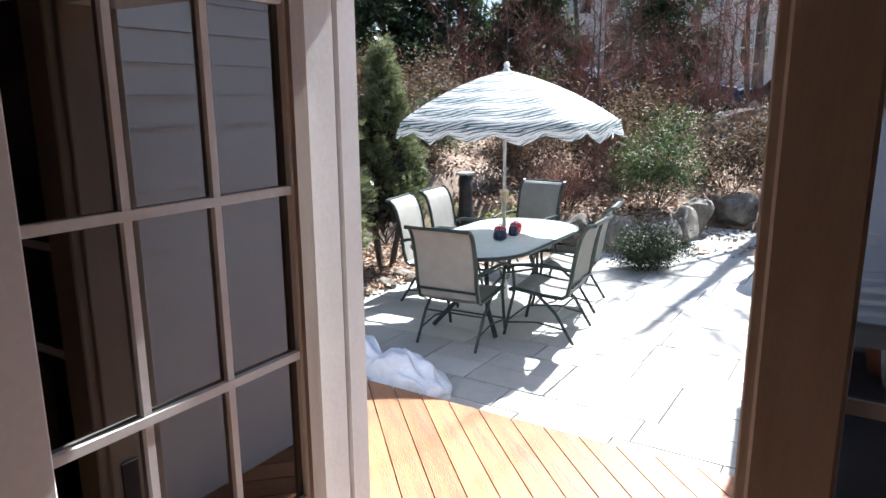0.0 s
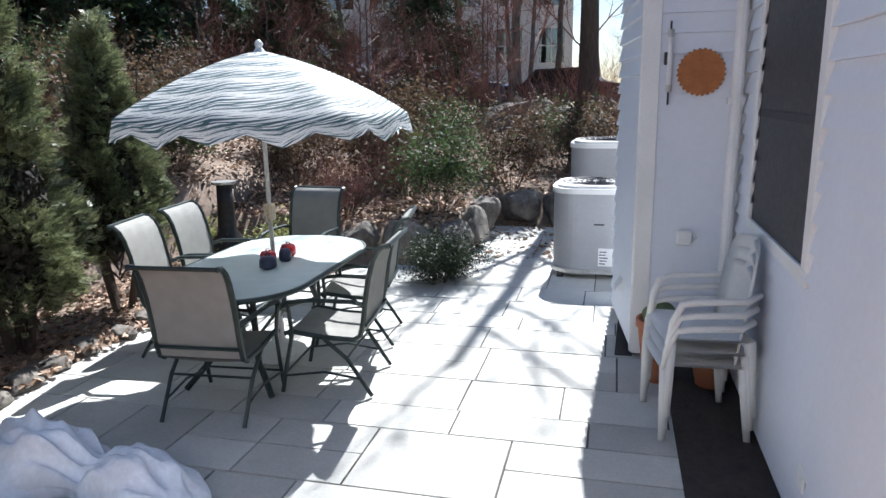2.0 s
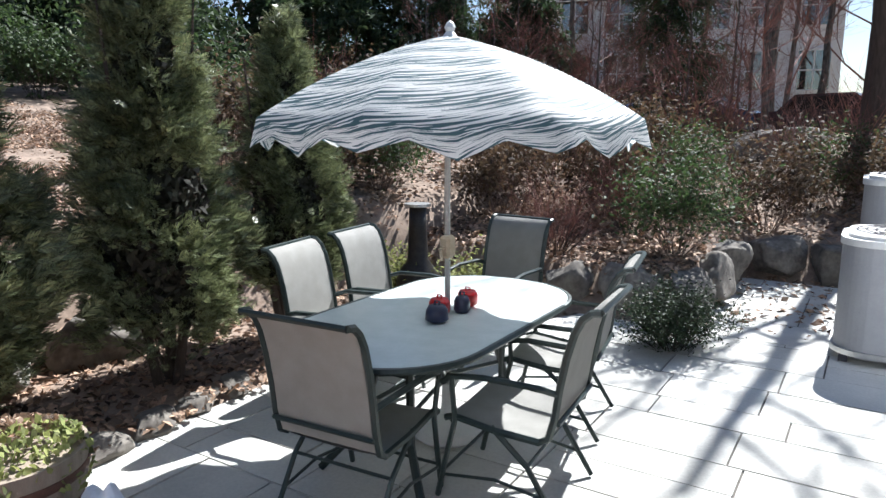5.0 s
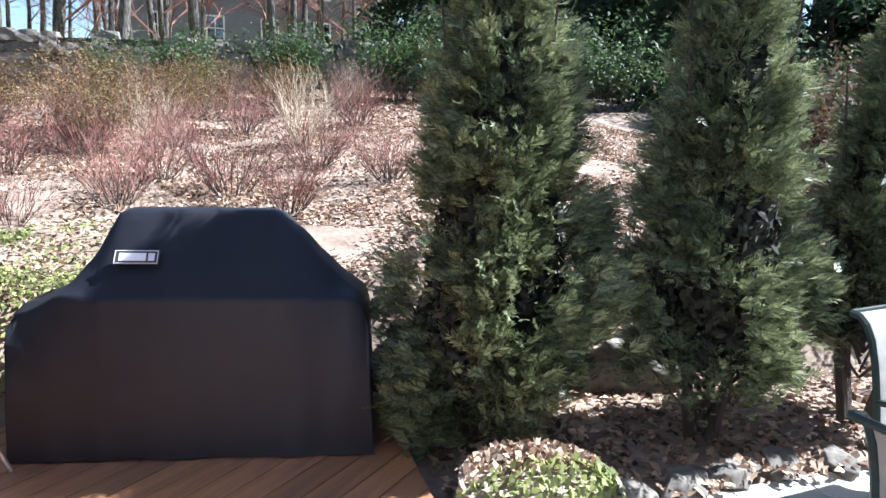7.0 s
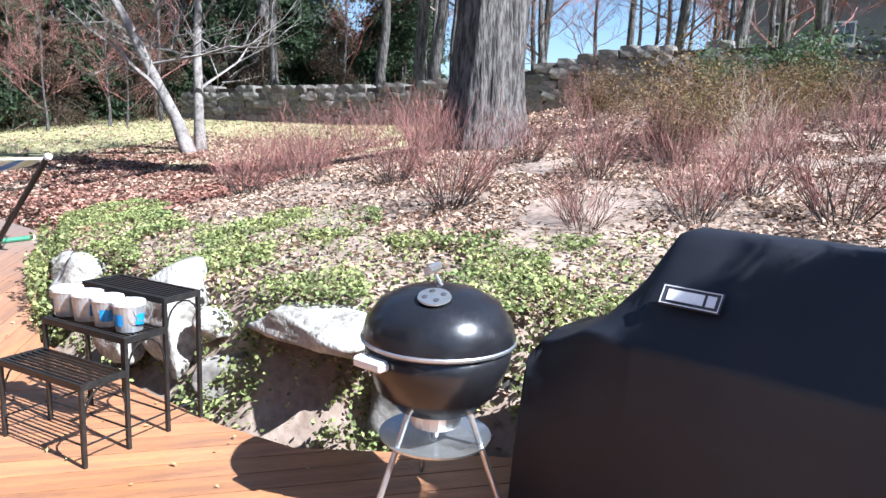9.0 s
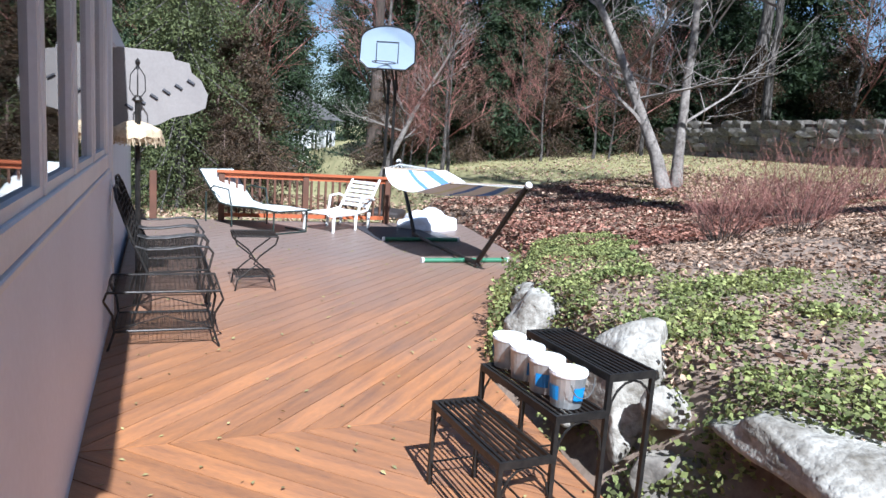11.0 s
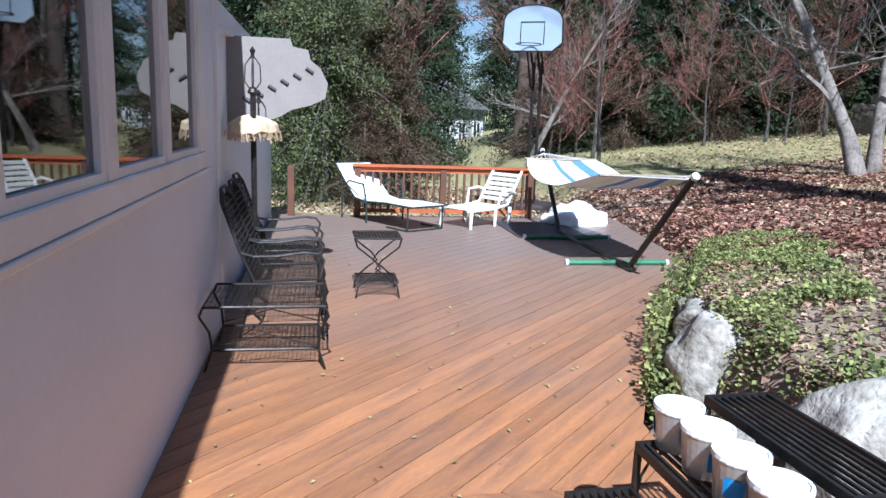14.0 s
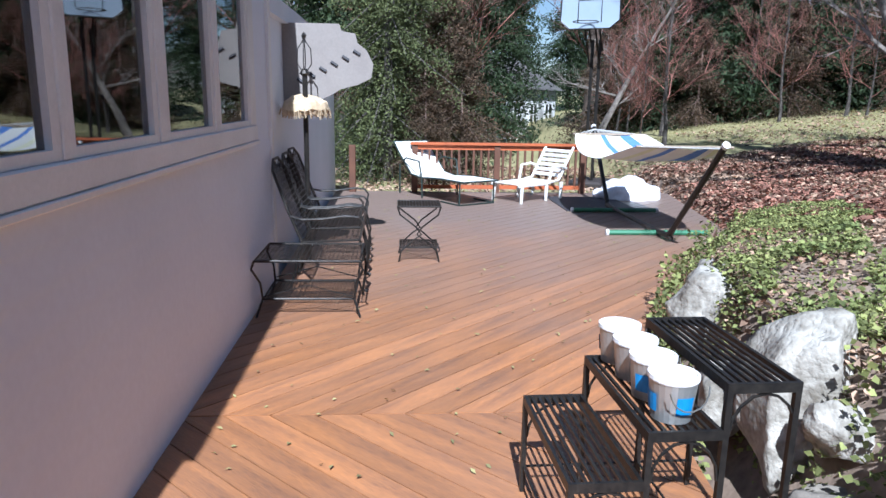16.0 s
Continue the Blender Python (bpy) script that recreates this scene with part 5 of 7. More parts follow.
# beds beyond the patio
e = shrub("boxwood", 21, .36, .36, "rounded dark green boxwood shrub at the patio edge", "dkbark", 34, "boxleaf", 9500, .030)
e.matrix_basis = pose(.76, 11.90, -.12) @ Matrix.Scale(1.0, 4)
sg = shrub("grass_clump", 22, .30, .42, "arching yellow-green grassy clump behind the chairs", "ivy", 60, "ivy", 1500, .05, thick=.003)
put(sg, -1.15, 12.2, dz=.0)
more(sg, -1.95, 12.0, 80, .9)
lf = shrub("leafy_shrub", 23, .75, .85, "glossy leafy evergreen shrub in the bed past the patio", "twig", 30, "shrubleaf", 3600, .06)
put(lf, .35, 13.5, 0, .9)
br = shrub("russet_shrub", 24, .8, .85, "russet and brown broad-leaved shrub behind the patio", "twig", 30, "brownleaf", 3400, .065)
put(br, -1.9, 14.2)
for i, (x, y, s) in enumerate(((-3.4, 13.6, 1.1), (-.9, 15.0, 1.1), (-2.6, 15.8, 1.2), (.9, 15.8, 1.1), (-4.6, 15.2, 1.3), (2.2, 16.6, 1.1), (-3.2, 12.3, 1.0), (-4.4, 12.0, 1.2), (-1.0, 17.2, 1.2))):
    more(br, x, y, 47 * i, s)
for i, (x, y, s) in enumerate(((1.6, 17.5, 1.0), (-.2, 16.5, .9), (-5.6, 13.6, 1.1), (-2.9, 13.0, .9))):
    more(lf, x, y, 61 * i + 9, s)
more(sh1, -.75, 13.1, 15, 1.0, "tangled reddish twiggy shrub behind the dining chairs")
for i, (x, y, s) in enumerate(((-.3, 14.2, 1.2), (-2.5, 17.5, 1.8), (1.2, 19.0, 1.8), (-5.5, 18.5, 2.0), (3.0, 19.5, 1.8), (-8, 17.5, 2.0), (-1.0, 21.0, 2.2), (-4, 22, 2.2), (2.0, 23.0, 2.2), (-7, 22, 2.2))):
    more(sh1, x, y, 33 * i + 5, s, "tall bare brown thicket shrub beyond the patio bed")

# ---- trees ----
big = bare_tree("oak_tree", 31, 15, .50, "very large grey furrowed oak trunk on the bank", clear=.3, limbs=10, wander=.001, furrow=.30)
put(big, -8.5, 2.3)
big.children[0].data.materials[0] = M["bark"]
ta = bare_tree("bare_tree", 32, 12, .17, "tall slim leafless tree in the woods", kids=3)
tb = bare_tree("bare_tree", 33, 11, .13, "leafless woodland tree with a thin grey trunk", kids=3, clear=.2)
tcn = bare_tree("bare_tree", 34, 9, .11, "small spreading leafless tree at the wood edge", kids=4, clear=.12, twig="redtwig")
put(ta, -19, 4, 0)
put(tb, -21, 8, 0)
put(tcn, -18.5, -1, 0)
names = {ta: "tall slim leafless tree in the woods", tb: "leafless woodland tree with a thin grey trunk", tcn: "small spreading leafless tree at the wood edge"}
rr = random.Random(5)
spots = []
for k in range(84):
    y = -12 + 44 * rr.random()
    spots.append((-18 - 22 * rr.random(), y))
for k in range(60):
    x = -22 + 34 * rr.random()
    spots.append((x, 24.5 + 20 * rr.random()))
for k in range(34):
    x = -30 + 40 * rr.random()
    spots.append((x, -17 - 24 * rr.random()))
for x, y in spots:
    if 25.5 < y + .12 * x < 34.5 or (-9.5 < x + (y - 41) * .3 < 4 and y > 39):
        continue
    if y < -15 and abs((x + .7) / (y - 5.2) - .235) < .05:
        continue
    t = (ta, tb, tcn)[rr.randrange(3)]
    more(t, x, y, rr.uniform(0, 360), rr.uniform(.75, 1.35), names[t])
# the forked tree on the lawn and the pale tree past the wall
f1 = bare_tree("forked_tree", 41, 6.5, .15, "pale strongly leaning leafless tree standing on the lawn", trunk_mat="palebark", clear=.15, lean=(.42, -.26), limbs=9, kids=3, twig="palebark")
put(f1, -10.6, -6.1)
f2 = bare_tree("forked_tree", 43, 7.0, .12, "pale upright leafless tree beside the leaning one", trunk_mat="palebark", clear=.15, lean=(.02, .03), limbs=9, kids=3, twig="palebark")
put(f2, -10.95, -6.25)
more(f2, -3.9, -18.0, 60, 2.1, "tall pale trunk rising behind the drooping fir")
more(f1, -7.3, -16.5, 200, .8, "low forked pale tree behind the basketball hoop")
more(ta, -20.5, -14.0, 30, 1.5, "straight pale trunk standing past the wall end")
dkt = bare_tree("dark_tree", 42, 9.5, .22, "thick dark trunk beside the bay corner", "dkbark", clear=.45, limbs=8, depth=3)
put(dkt, 1.85, 19.5)
more(dkt, -9.2, -24, 0, 1.5, "thick dark woodland trunk south of the lawn")
more(dkt, -14, 17.5, 90, 1.1, "dark trunk behind the arborvitae")
more(dkt, -6.2, 24.5, 190, 1.0, "dark trunk behind the patio shrubs")

# evergreens far and near
fr = fir("fir_tree", 51, 13, 3.6, "large drooping fir beyond the deck rail", 34000, size=.20)
put(fr, .2, -16.5)
more(fr, .6, -14.0, 100, .8, "drooping fir close behind the house corner")
more(fr, -14.5, -22, 200, .9, "dark fir at the back of the lawn")
more(fr, -18.5, -20, 300, .85, "dark fir at the back of the lawn")
more(fr, -22, -16.5, 40, .9, "dark fir beyond the forked tree")
more(fr, -25, -10.0, 80, .8, "green fir past the stone wall")
more(fr, -3.6, 28.0, 130, .75, "dark fir above the umbrella, by the road")
more(fr, -14.0, 24.0, 10, .7, "dark fir in the north woods")
hb = fir("hemlock_thicket", 52, 4.6, 2.4, "russet and olive thicket beyond the deck rail", 15000, "brownleaf", .105, low=.02, trunk="twig", droop=.5)
put(hb, -2.2, -12.6)
for i, (x, y, s, t) in enumerate(((-8.6, -19.5, .9, 0), (-11.5, -18.5, .8, 0), (-14, -17, .8, 0), (-17, -15.6, .8, 0), (-1.6, -11.0, .7, 0), (-20, -13.2, .8, 0), (-6.4, -20.5, .8, 0), (-23, -12, .9, 0))):
    more(hb, x, y, 50 * i, s, "dense dark thicket at the wood edge")

near = fir("drooping_fir", 57, 7.5, 2.3, "drooping yellow-green fir hanging over the rail end", 34000, "hemlock", .085, low=.05, droop=.75)
put(near, -.75, -9.3)
more(near, -1.2, -12.4, 140, 1.1, "drooping fir with russet twigs close past the rail")
more(hb, -2.35, -9.6, 20, .62, "russet leafy shrub tangled under the drooping fir")
more(hb, -1.5, -8.0, 200, .42, "low russet shrub under the drooping fir")
for i, (x, y, s) in enumerate(((-9.2, -29, 1.25), (-12.5, -27.5, 1.2), (-16.0, -27, 1.3), (-20, -25, 1.2), (-24, -21.5, 1.2), (-28, -18, 1.2), (-5.2, -30, 1.2))):
    more(fr, x, y, 53 * i, s, "tall dark fir standing deep in the south woods")
for x, y, rz in ((-6.5, -50, 0), (-10.5, -53, 120), (-14.5, -50, 240), (-2.5, -47, 60)):
    more(fr, x, y, rz, 1.15, "tall dark fir standing behind the cream house")
hd = fir("dark_thicket", 53, 3.6, 3.0, "dark evergreen undergrowth at the wood edge", 14000, "pine", .19, low=.02, trunk="twig", droop=.3)
put(hd, -10.5, -20.5)
for i, (x, y, s) in enumerate(((-6.5, -23, 1.2), (-13.5, -19.5, 1.2), (-16.8, -18.2, 1.2), (-20, -16.5, 1.2), (-23, -14.5, 1.3), (-26, -12, 1.3), (-2.5, -21, 1.2), (-8.5, -24.5, 1.4), (-12, -24, 1.5), (-16, -23, 1.6), (-20.5, -21, 1.6), (-25, -17.5, 1.6), (-30, -14, 1.6), (2.2, -19, 1.3))):
    if not (-13 < x < -5 and y < -21):
        more(hd, x, y, 77 * i, s, "dark evergreen undergrowth at the wood edge")
for i, (x, y, s) in enumerate(((-12.5, 17.5, 1.2), (-16, 13.8, 1.1), (-18.5, 18, 1.5), (-10.5, 22, 1.3), (-14.5, 22.5, 1.5), (-6.5, 24.2, 1.2), (-21, 13, 1.4))):
    more(hd, x, y, 61 * i, s, "dark evergreen undergrowth in the north-west woods")
for i, (x, y, s) in enumerate(((-16.5, 17.5, .8), (-22.5, 20, .9), (-9.5, 25.0, .75))):
    more(fr, x, y, 61 * i, s, "dark fir in the north-west woods")
for i in range(26):
    x, y = -9 + 15 * rr.random(), 18.5 + 7 * rr.random()
    more(tcn, x, y, 360 * rr.random(), rr.uniform(.28, .42), "thin leafless sapling in the thicket by the road")


for i in range(34):
    x, y = -24 + 24 * rr.random(), -12.5 - 7 * rr.random()
    if x > -9 - (y + 12) * .5 or y < -14:
        more(tcn, x, y, 360 * rr.random(), rr.uniform(.30, .62), "thin leafless sapling at the south wood edge")


# ---- leaves on the ground ----
def scatter(name, n, test, size, material, label, cat="leaves", lift=.012, box_=(-9, -4, 2, 13), ratio=.6, jit=.45):
    pts = []
    x0, y0, x1, y1 = box_
    while len(pts) < n:
        xs, ys, us = RNG.uniform(x0, x1, 4000), RNG.uniform(y0, y1, 4000), RNG.uniform(0, 1, 4000)
        for x, y, u in zip(xs, ys, us):
            if u < test(x, y):
                pts.append((x, y, ground_z(x, y) + lift * (0.3 + 1.5 * abs(noise.noise(Vector((x * 2, y * 2, 1)))))))
    p = np.array(pts[:n])
    p[:, 2] += RNG.uniform(0, lift, n)
    return tagged(new(name, leaves(name, p, np.tile([0, 0, 1.0], (n, 1)), size, ratio, material, jit)), label, cat, kind="stuff")


def s_of(x, y):
    return interp(y, BANK[:-1]) - x


def nz(x, y, f=1.0, o=0.0):
    return noise.noise(Vector((x * f, y * f, o)))


scatter("ivy_ground_cover", 30000, lambda x, y: (1.0 if 0.05 < s_of(x, y) < 1.5 + .9 * nz(x, y, .8) and -2.2 < y < 6.4 else 0) * (.14 + .86 * (nz(x, y, 1.7, 5) > .02)), .029, "ivy", "green ivy covering the top of the bank", "ground cover", .05, (-6.8, -2.4, -2.0, 6.5), .8, .6)
scatter("ivy_on_rocks", 2600, lambda x, y: (1.0 if -0.12 < s_of(x, y) < .25 and nz(x, y, 2.2, 9) > .05 else 0), .032, "ivy", "ivy trailing over the boulders", "ground cover", .16, (-4.6, -1.5, -2.0, 5.8), .8, .9)
scatter("leaf_litter", 95000, lambda x, y: (1.0 if .1 < s_of(x, y) < 9 and y > -1 else 0) * (.4 + .6 * (nz(x, y, 1.1, 3) > 0)), .05, "litter", "dry brown leaves scattered over the bank", "leaves", .015, (-10, -1, -2.5, 13))
scatter("crest_litter", 15000, lambda x, y: .5 + .5 * (nz(x, y, .8, 2) > 0), .085, "litter", "dry leaves over the crest below the stone wall", "leaves", .02, (-15.2, 0, -10, 13))
scatter("red_leaf_litter", 12000, lambda x, y: 1.0 if 0.0 < s_of(x, y) < 4 + nz(x, y, .7) and -4.5 < y < 0.4 else 0, .075, "redlitter", "red-brown leaves banked beside the deck", "leaves", .025, (-9, -4.5, -3.5, .5))
scatter("bed_litter", 13000, lambda x, y: 1.0 if (s_of(x, y) < .3 and x < -1.22 and y > 7.65) or (y > 12.45 and s_of(x, y) < .2 and x < .75) else 0, .065, "litter", "brown leaves under the arborvitae", "leaves", .02, (-3.2, 7.6, 1.0, 16.5))
scatter("north_litter", 15000, lambda x, y: 1.0 if y > 12.7 else 0, .085, "litter", "leaves on the bank beyond the patio", "leaves", .03, (-7, 12.7, 4, 22))
scatter("south_litter", 17000, lambda x, y: 1.0 if s_of(x, y) > 0 and (y > -9.2 + nz(x, y, .3)) and x > -13 else 0, .085, "litter", "brown leaves banked south of the deck", "leaves", .03, (-13, -10, -5, -1.5))
scatter("south_red_litter", 9000, lambda x, y: (1.0 if s_of(x, y) > 0 and y > -8.5 else 0) * (nz(x, y, .6, 4) > -.05), .085, "redlitter", "red-brown leaves mixed into the south bank", "leaves", .035, (-11, -9, -5, -1))
scatter("under_rail_litter", 9000, lambda x, y: 1.0 if y < -5.2 else 0, .09, "litter", "brown leaves under the firs beyond the deck rail", "leaves", .03, (-7, -14, 2.5, -5.2))
scatter("lawn_leaves", 4000, lambda x, y: 1.0 if s_of(x, y) > 3 else 0, .10, "litter", "leaves blown over the dormant lawn", "leaves", .02, (-17, -16, -5, -1))
# dry grass blades of the lawn
n = 26000
px = RNG.uniform(-19, -4, n)
py = RNG.uniform(-18, -1, n)
keep = np.array([s_of(x, y) > 2.5 + 2 * nz(x, y, .5) and litter_zone(x, y) == 1 for x, y in zip(px, py)])
px, py = px[keep], py[keep]
c = np.array([(x, y, ground_z(x, y) + .02) for x, y in zip(px, py)])
M["blade"] = leafy("dry_grass_blades", (.36, .32, .15), (.26, .25, .10), through=.2)
tagged(new("lawn_grass", leaves("lawn_grass", c, np.tile([.7, .2, .1], (len(c), 1)), .10, .12, "blade", .6)), "straw coloured dormant grass on the lawn", "grass", kind="stuff")


# ---- rocks ----
def rock(name, at, dims, rz, seed, label, key="rock", flat=1.0, tag=True):
    bm = B()
    bmesh.ops.create_icosphere(bm, subdivisions=4, radius=1.0)
    rnd = random.Random(int(seed * 10))
    cuts = [(Vector((rnd.gauss(0, 1), rnd.gauss(0, 1), rnd.gauss(0, 1))).normalized(), rnd.uniform(.70, .92)) for _ in range(13)]
    for v in bm.verts:
        p = v.co.copy()
        q = Vector([max(-.72, min(.72, c_)) for c_ in p]) / .72
        v.co = p.lerp(q, .55)
        for nn, d in cuts:
            v.co -= nn * max(0, v.co.dot(nn) - d)
        v.co *= 1.12 + .26 * noise.noise(p * 1.3 + Vector((seed, 0, 0))) + .07 * noise.noise(p * 3.7 + Vector((0, seed, 0)))
        v.co = Vector((v.co.x * dims[0], v.co.y * dims[1], v.co.z * dims[2]))
    ob = thing(name, bm, key, label, "boulder", "boulders along the deck" if tag else "", smooth=True)
    ob.matrix_basis = pose(at[0] - (.10 if tag else 0), at[1], at[2], 0, 0, rz) @ Matrix.Scale(.82 if tag else 1, 4)
    return ob


ROCKS = (((-2.62, 2.05, .28), (.25, .27, .25), 40), ((-2.85, 2.45, .42), (.16, .16, .10), 0), ((-2.42, 3.32, .32), (.24, .28, .36), 5), ((-2.44, 4.44, .47), (.25, .55, .105), -8),
         ((-2.50, 4.25, .14), (.26, .30, .22), 0), ((-2.62, 4.85, .15), (.26, .34, .24), 15), ((-2.98, 5.35, .22), (.26, .36, .28), 20), ((-2.32, 3.85, .10), (.12, .22, .16), 40),
         ((-2.33, 2.85, .14), (.14, .26, .18), -10), ((-3.05, 1.45, .20), (.22, .30, .22), 30), ((-3.45, .7, .12), (.20, .25, .2), 30), ((-3.3, 6.1, .25), (.22, .38, .3), 0),
         ((-2.35, 3.65, .35), (.10, .14, .12), 0), ((-3.3, 6.9, .25), (.22, .38, .3), 0))
for i, (a, d, rz) in enumerate(ROCKS):
    rock("boulder", a, d, rz, 17.3 if i == 3 else i * 3.1, ("large pale lichen-spotted boulder", "flat-topped pale capstone boulder", "rough brown-grey boulder in shade")[0 if d[2] > .24 and i not in (5, 6) else 1 if i == 3 else 2] + " edging the deck", "darkrock" if i in (4, 5, 6, 7) else "rock")
for i, (a, d, rz) in enumerate((((-2.75, 8.62, 1.02), (.19, .25, .17), 0), ((-2.62, 8.50, .70), (.19, .24, .18), 20), ((-2.55, 8.78, .42), (.17, .2, .16), 50), ((-2.5, 8.5, .18), (.20, .26, .22), 10),
                                ((-2.45, 7.45, .05), (.2, .22, .2), 0), ((-2.25, 7.7, -.02), (.14, .2, .12), 0), ((-2.6, 9.7, .3), (.2, .3, .2), 0), ((-2.6, 9.3, .05), (.2, .3, .2), 0), ((-2.5, 7.9, .3), (.15, .22, .2), 0),
                                ((.15, 12.75, .08), (.26, .2, .22), 0), ((-.4, 12.75, .06), (.24, .2, .2), 20), ((.62, 12.95, .08), (.2, .26, .22), 0), ((.70, 13.6, .1), (.2, .3, .24), 0), ((.72, 14.3, .1), (.2, .3, .24), 0), ((1.1, 15.15, .1), (.3, .2, .24), 0), ((1.7, 15.15, .1), (.3, .2, .24), 0), ((2.3, 15.2, .1), (.3, .2, .24), 0))):
    rock("boulder", a, d, rz, 50 + i * 2.3, "moss-specked grey fieldstone in the planting bed", "rock" if i < 4 else "darkrock", tag=False)
rock("glacial_rock", (.2, 21.0, 1.15), (.9, .6, .4), 20, 9.0, "large dark rock in the bank by the road", "darkrock", tag=False)
for i in range(9):
    rock("edging_stone", (-1.30 - .012 * i + .05 * math.sin(i), 7.85 + .33 * i, -.10), (.10, .16, .06), 8 * i, 80 + i, "low stone edging the patio bed", "darkrock", tag=False)

# dry stone wall on the crest of the bank
wallx = lambda y: -15.6 - 0.075 * (5 - y)
sw = empty("stone_wall", "long dry-laid fieldstone wall along the top of the bank", "stone wall")
meshes = []
for k in range(8):
    bm = B()
    bmesh.ops.create_cube(bm, size=1.0)
    bmesh.ops.subdivide_edges(bm, edges=bm.edges[:], cuts=1, use_grid_fill=True)
    for v in bm.verts:
        v.co *= 1 + .22 * noise.noise(v.co * 2.2 + Vector((k * 5.0, 0, 0)))
        if v.co.length > .75:
            v.co *= .88
    me = bpy.data.meshes.new("stone")
    bm.to_mesh(me)
    bm.free()
    me.materials.append(M["darkrock"])
    meshes.append(me)
count = 0
rest = B()
rs = random.Random(3)
y = 13.5
cols_ = []
for course in range(5):
    y = 14.0
    while y > -13.5:
        w = rs.uniform(.32, .70)
        cols_.append((abs(y - 3), y - w / 2, course, w))
        y -= w
cols_.sort()
for _, y, course, w in cols_:
    if course == 4 and rs.random() < .35:
        continue
    x = wallx(y)
    z = ground_z(x + .3, y) + .10 + course * .235 + rs.uniform(-.02, .02)
    m = pose(x + rs.uniform(-.06, .06), y, z, rs.uniform(-4, 4), rs.uniform(-5, 5), rs.uniform(-6, 6)) @ Matrix.Diagonal((.55, w * 1.02, .26, 1))
    me = meshes[rs.randrange(8)]
    if count < 296:
        o = new("stone", me)
        o.parent = sw
        o.matrix_basis = m
    else:
        t = me.copy()
        t.transform(m)
        rest.from_mesh(t)
        bpy.data.meshes.remove(t)
    count += 1
if rest.verts:
    tagged(part("far_stones", rest, "darkrock", sw), kind="stuff")
else:
    rest.free()
# dark fill behind the stones, its colour standing for shade in the joints
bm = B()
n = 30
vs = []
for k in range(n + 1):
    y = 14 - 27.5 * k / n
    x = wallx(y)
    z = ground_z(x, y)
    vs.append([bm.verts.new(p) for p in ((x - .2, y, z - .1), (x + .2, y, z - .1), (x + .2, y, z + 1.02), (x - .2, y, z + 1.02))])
for a, b in zip(vs, vs[1:]):
    for k in range(4):
        bm.faces.new((a[k], b[k], b[(k + 1) % 4], a[(k + 1) % 4]))
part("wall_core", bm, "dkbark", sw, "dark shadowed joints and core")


# ---- planter, snow, chimenea ----
e = empty("half_barrel", "weathered half-barrel planter full of ivy beside the deck", "planter", at=(-1.08, 7.93, -.12))
e.matrix_basis = e.matrix_basis @ Matrix.Diagonal((.72, .72, 1.05, 1))
bm = B()
lathe(bm, [(.40, 0), (.455, .16), (.47, .30), (.445, .30), (.43, .24), (.02, .24)], n=30)
part("tub", bm, "tub", e)
for z, r in ((.06, .425), (.19, .466)):
    bm = B()
    lathe(bm, [(r, z), (r + .006, z + .015), (r + .004, z + .035), (r - .01, z + .04)], n=30)
    part("hoop", bm, "darkwood", e)
n = 1500
a, q = RNG.uniform(0, 6.28, n), RNG.uniform(0, 1, n) ** .5
c = np.stack([.50 * q * np.cos(a), .50 * q * np.sin(a), .30 + .10 * (1 - q ** 2) * RNG.uniform(0, 1, n) - .10 * (q > .88) * RNG.uniform(0, 1.6, n)], 1)
for nm, sel, key in (("ivy", c[:, 0] > -.02, "ivy"), ("dead_leaves", c[:, 0] <= -.02, "litter")):
    cc = c[sel][:520 if nm == "ivy" else 700]
    f = new(nm, leaves(nm, cc, np.tile([0, 0, 1.0], (len(cc), 1)), .045, .8, key, .7))
    f.parent = e


bm = B()
bmesh.ops.create_icosphere(bm, subdivisions=5, radius=1)
for v in bm.verts:
    p = v.co.copy()
    d = 1 + .30 * noise.noise(p * 2.3)
    lump = 1 + .55 * noise.noise(p * 3.1 + Vector((4, 0, 0))) + .32 * noise.noise(Vector((p.x * 7, p.y * 4, 3))) + .06 * noise.noise(Vector((p.x * 22, p.y * 12, 1)))
    dip = 1 - .45 * math.exp(-((p.x - .05) / .14) ** 2)
    v.co = Vector((p.x * .76 * (1 + .12 * noise.noise(p * 4)), p.y * .25 * d * dip + .06 * math.sin(p.x * 3), max(-.02, p.z * (.25 if p.x < 0 else .20) * lump * dip)))
bmesh.ops.transform(bm, matrix=pose(-.08, 7.93, PATIO, 0, 0, -15), verts=bm.verts)
thing("snow_mound", bm, "snow", "melting heap of old snow against the deck edge", "snow", smooth=True)
bm = B()
bmesh.ops.create_icosphere(bm, subdivisions=4, radius=1)
for v in bm.verts:
    p = v.co.copy()
    d = 1 + .25 * noise.noise(p * 2.3) + .1 * noise.noise(p * 6)
    v.co = Vector((p.x * .50 * d, p.y * .34 * d, max(-.02, p.z * .30 * d)))
bmesh.ops.transform(bm, matrix=pose(-4.45, -4.55, 0), verts=bm.verts)
thing("snow_mound", bm, "snow", "mound of old snow on the deck behind the hammock", "snow", smooth=True)

e = empty("chimenea", "black cast iron chimenea standing in the bed", "chimenea", at=(-1.62, 11.9, -.1))
bm = B()
lathe(bm, [(.15, .0), (.20, .12), (.21, .22), (.16, .34), (.10, .42), (.085, .70), (.08, .92), (.01, .92)], n=20)
part("body", bm, "iron", e, smooth=True)
bm = B()
lathe(bm, [(.085, .92), (.125, .925), (.125, .95), (.02, .95)], n=20)
part("collar", bm, "chrome", e)
bm = B()
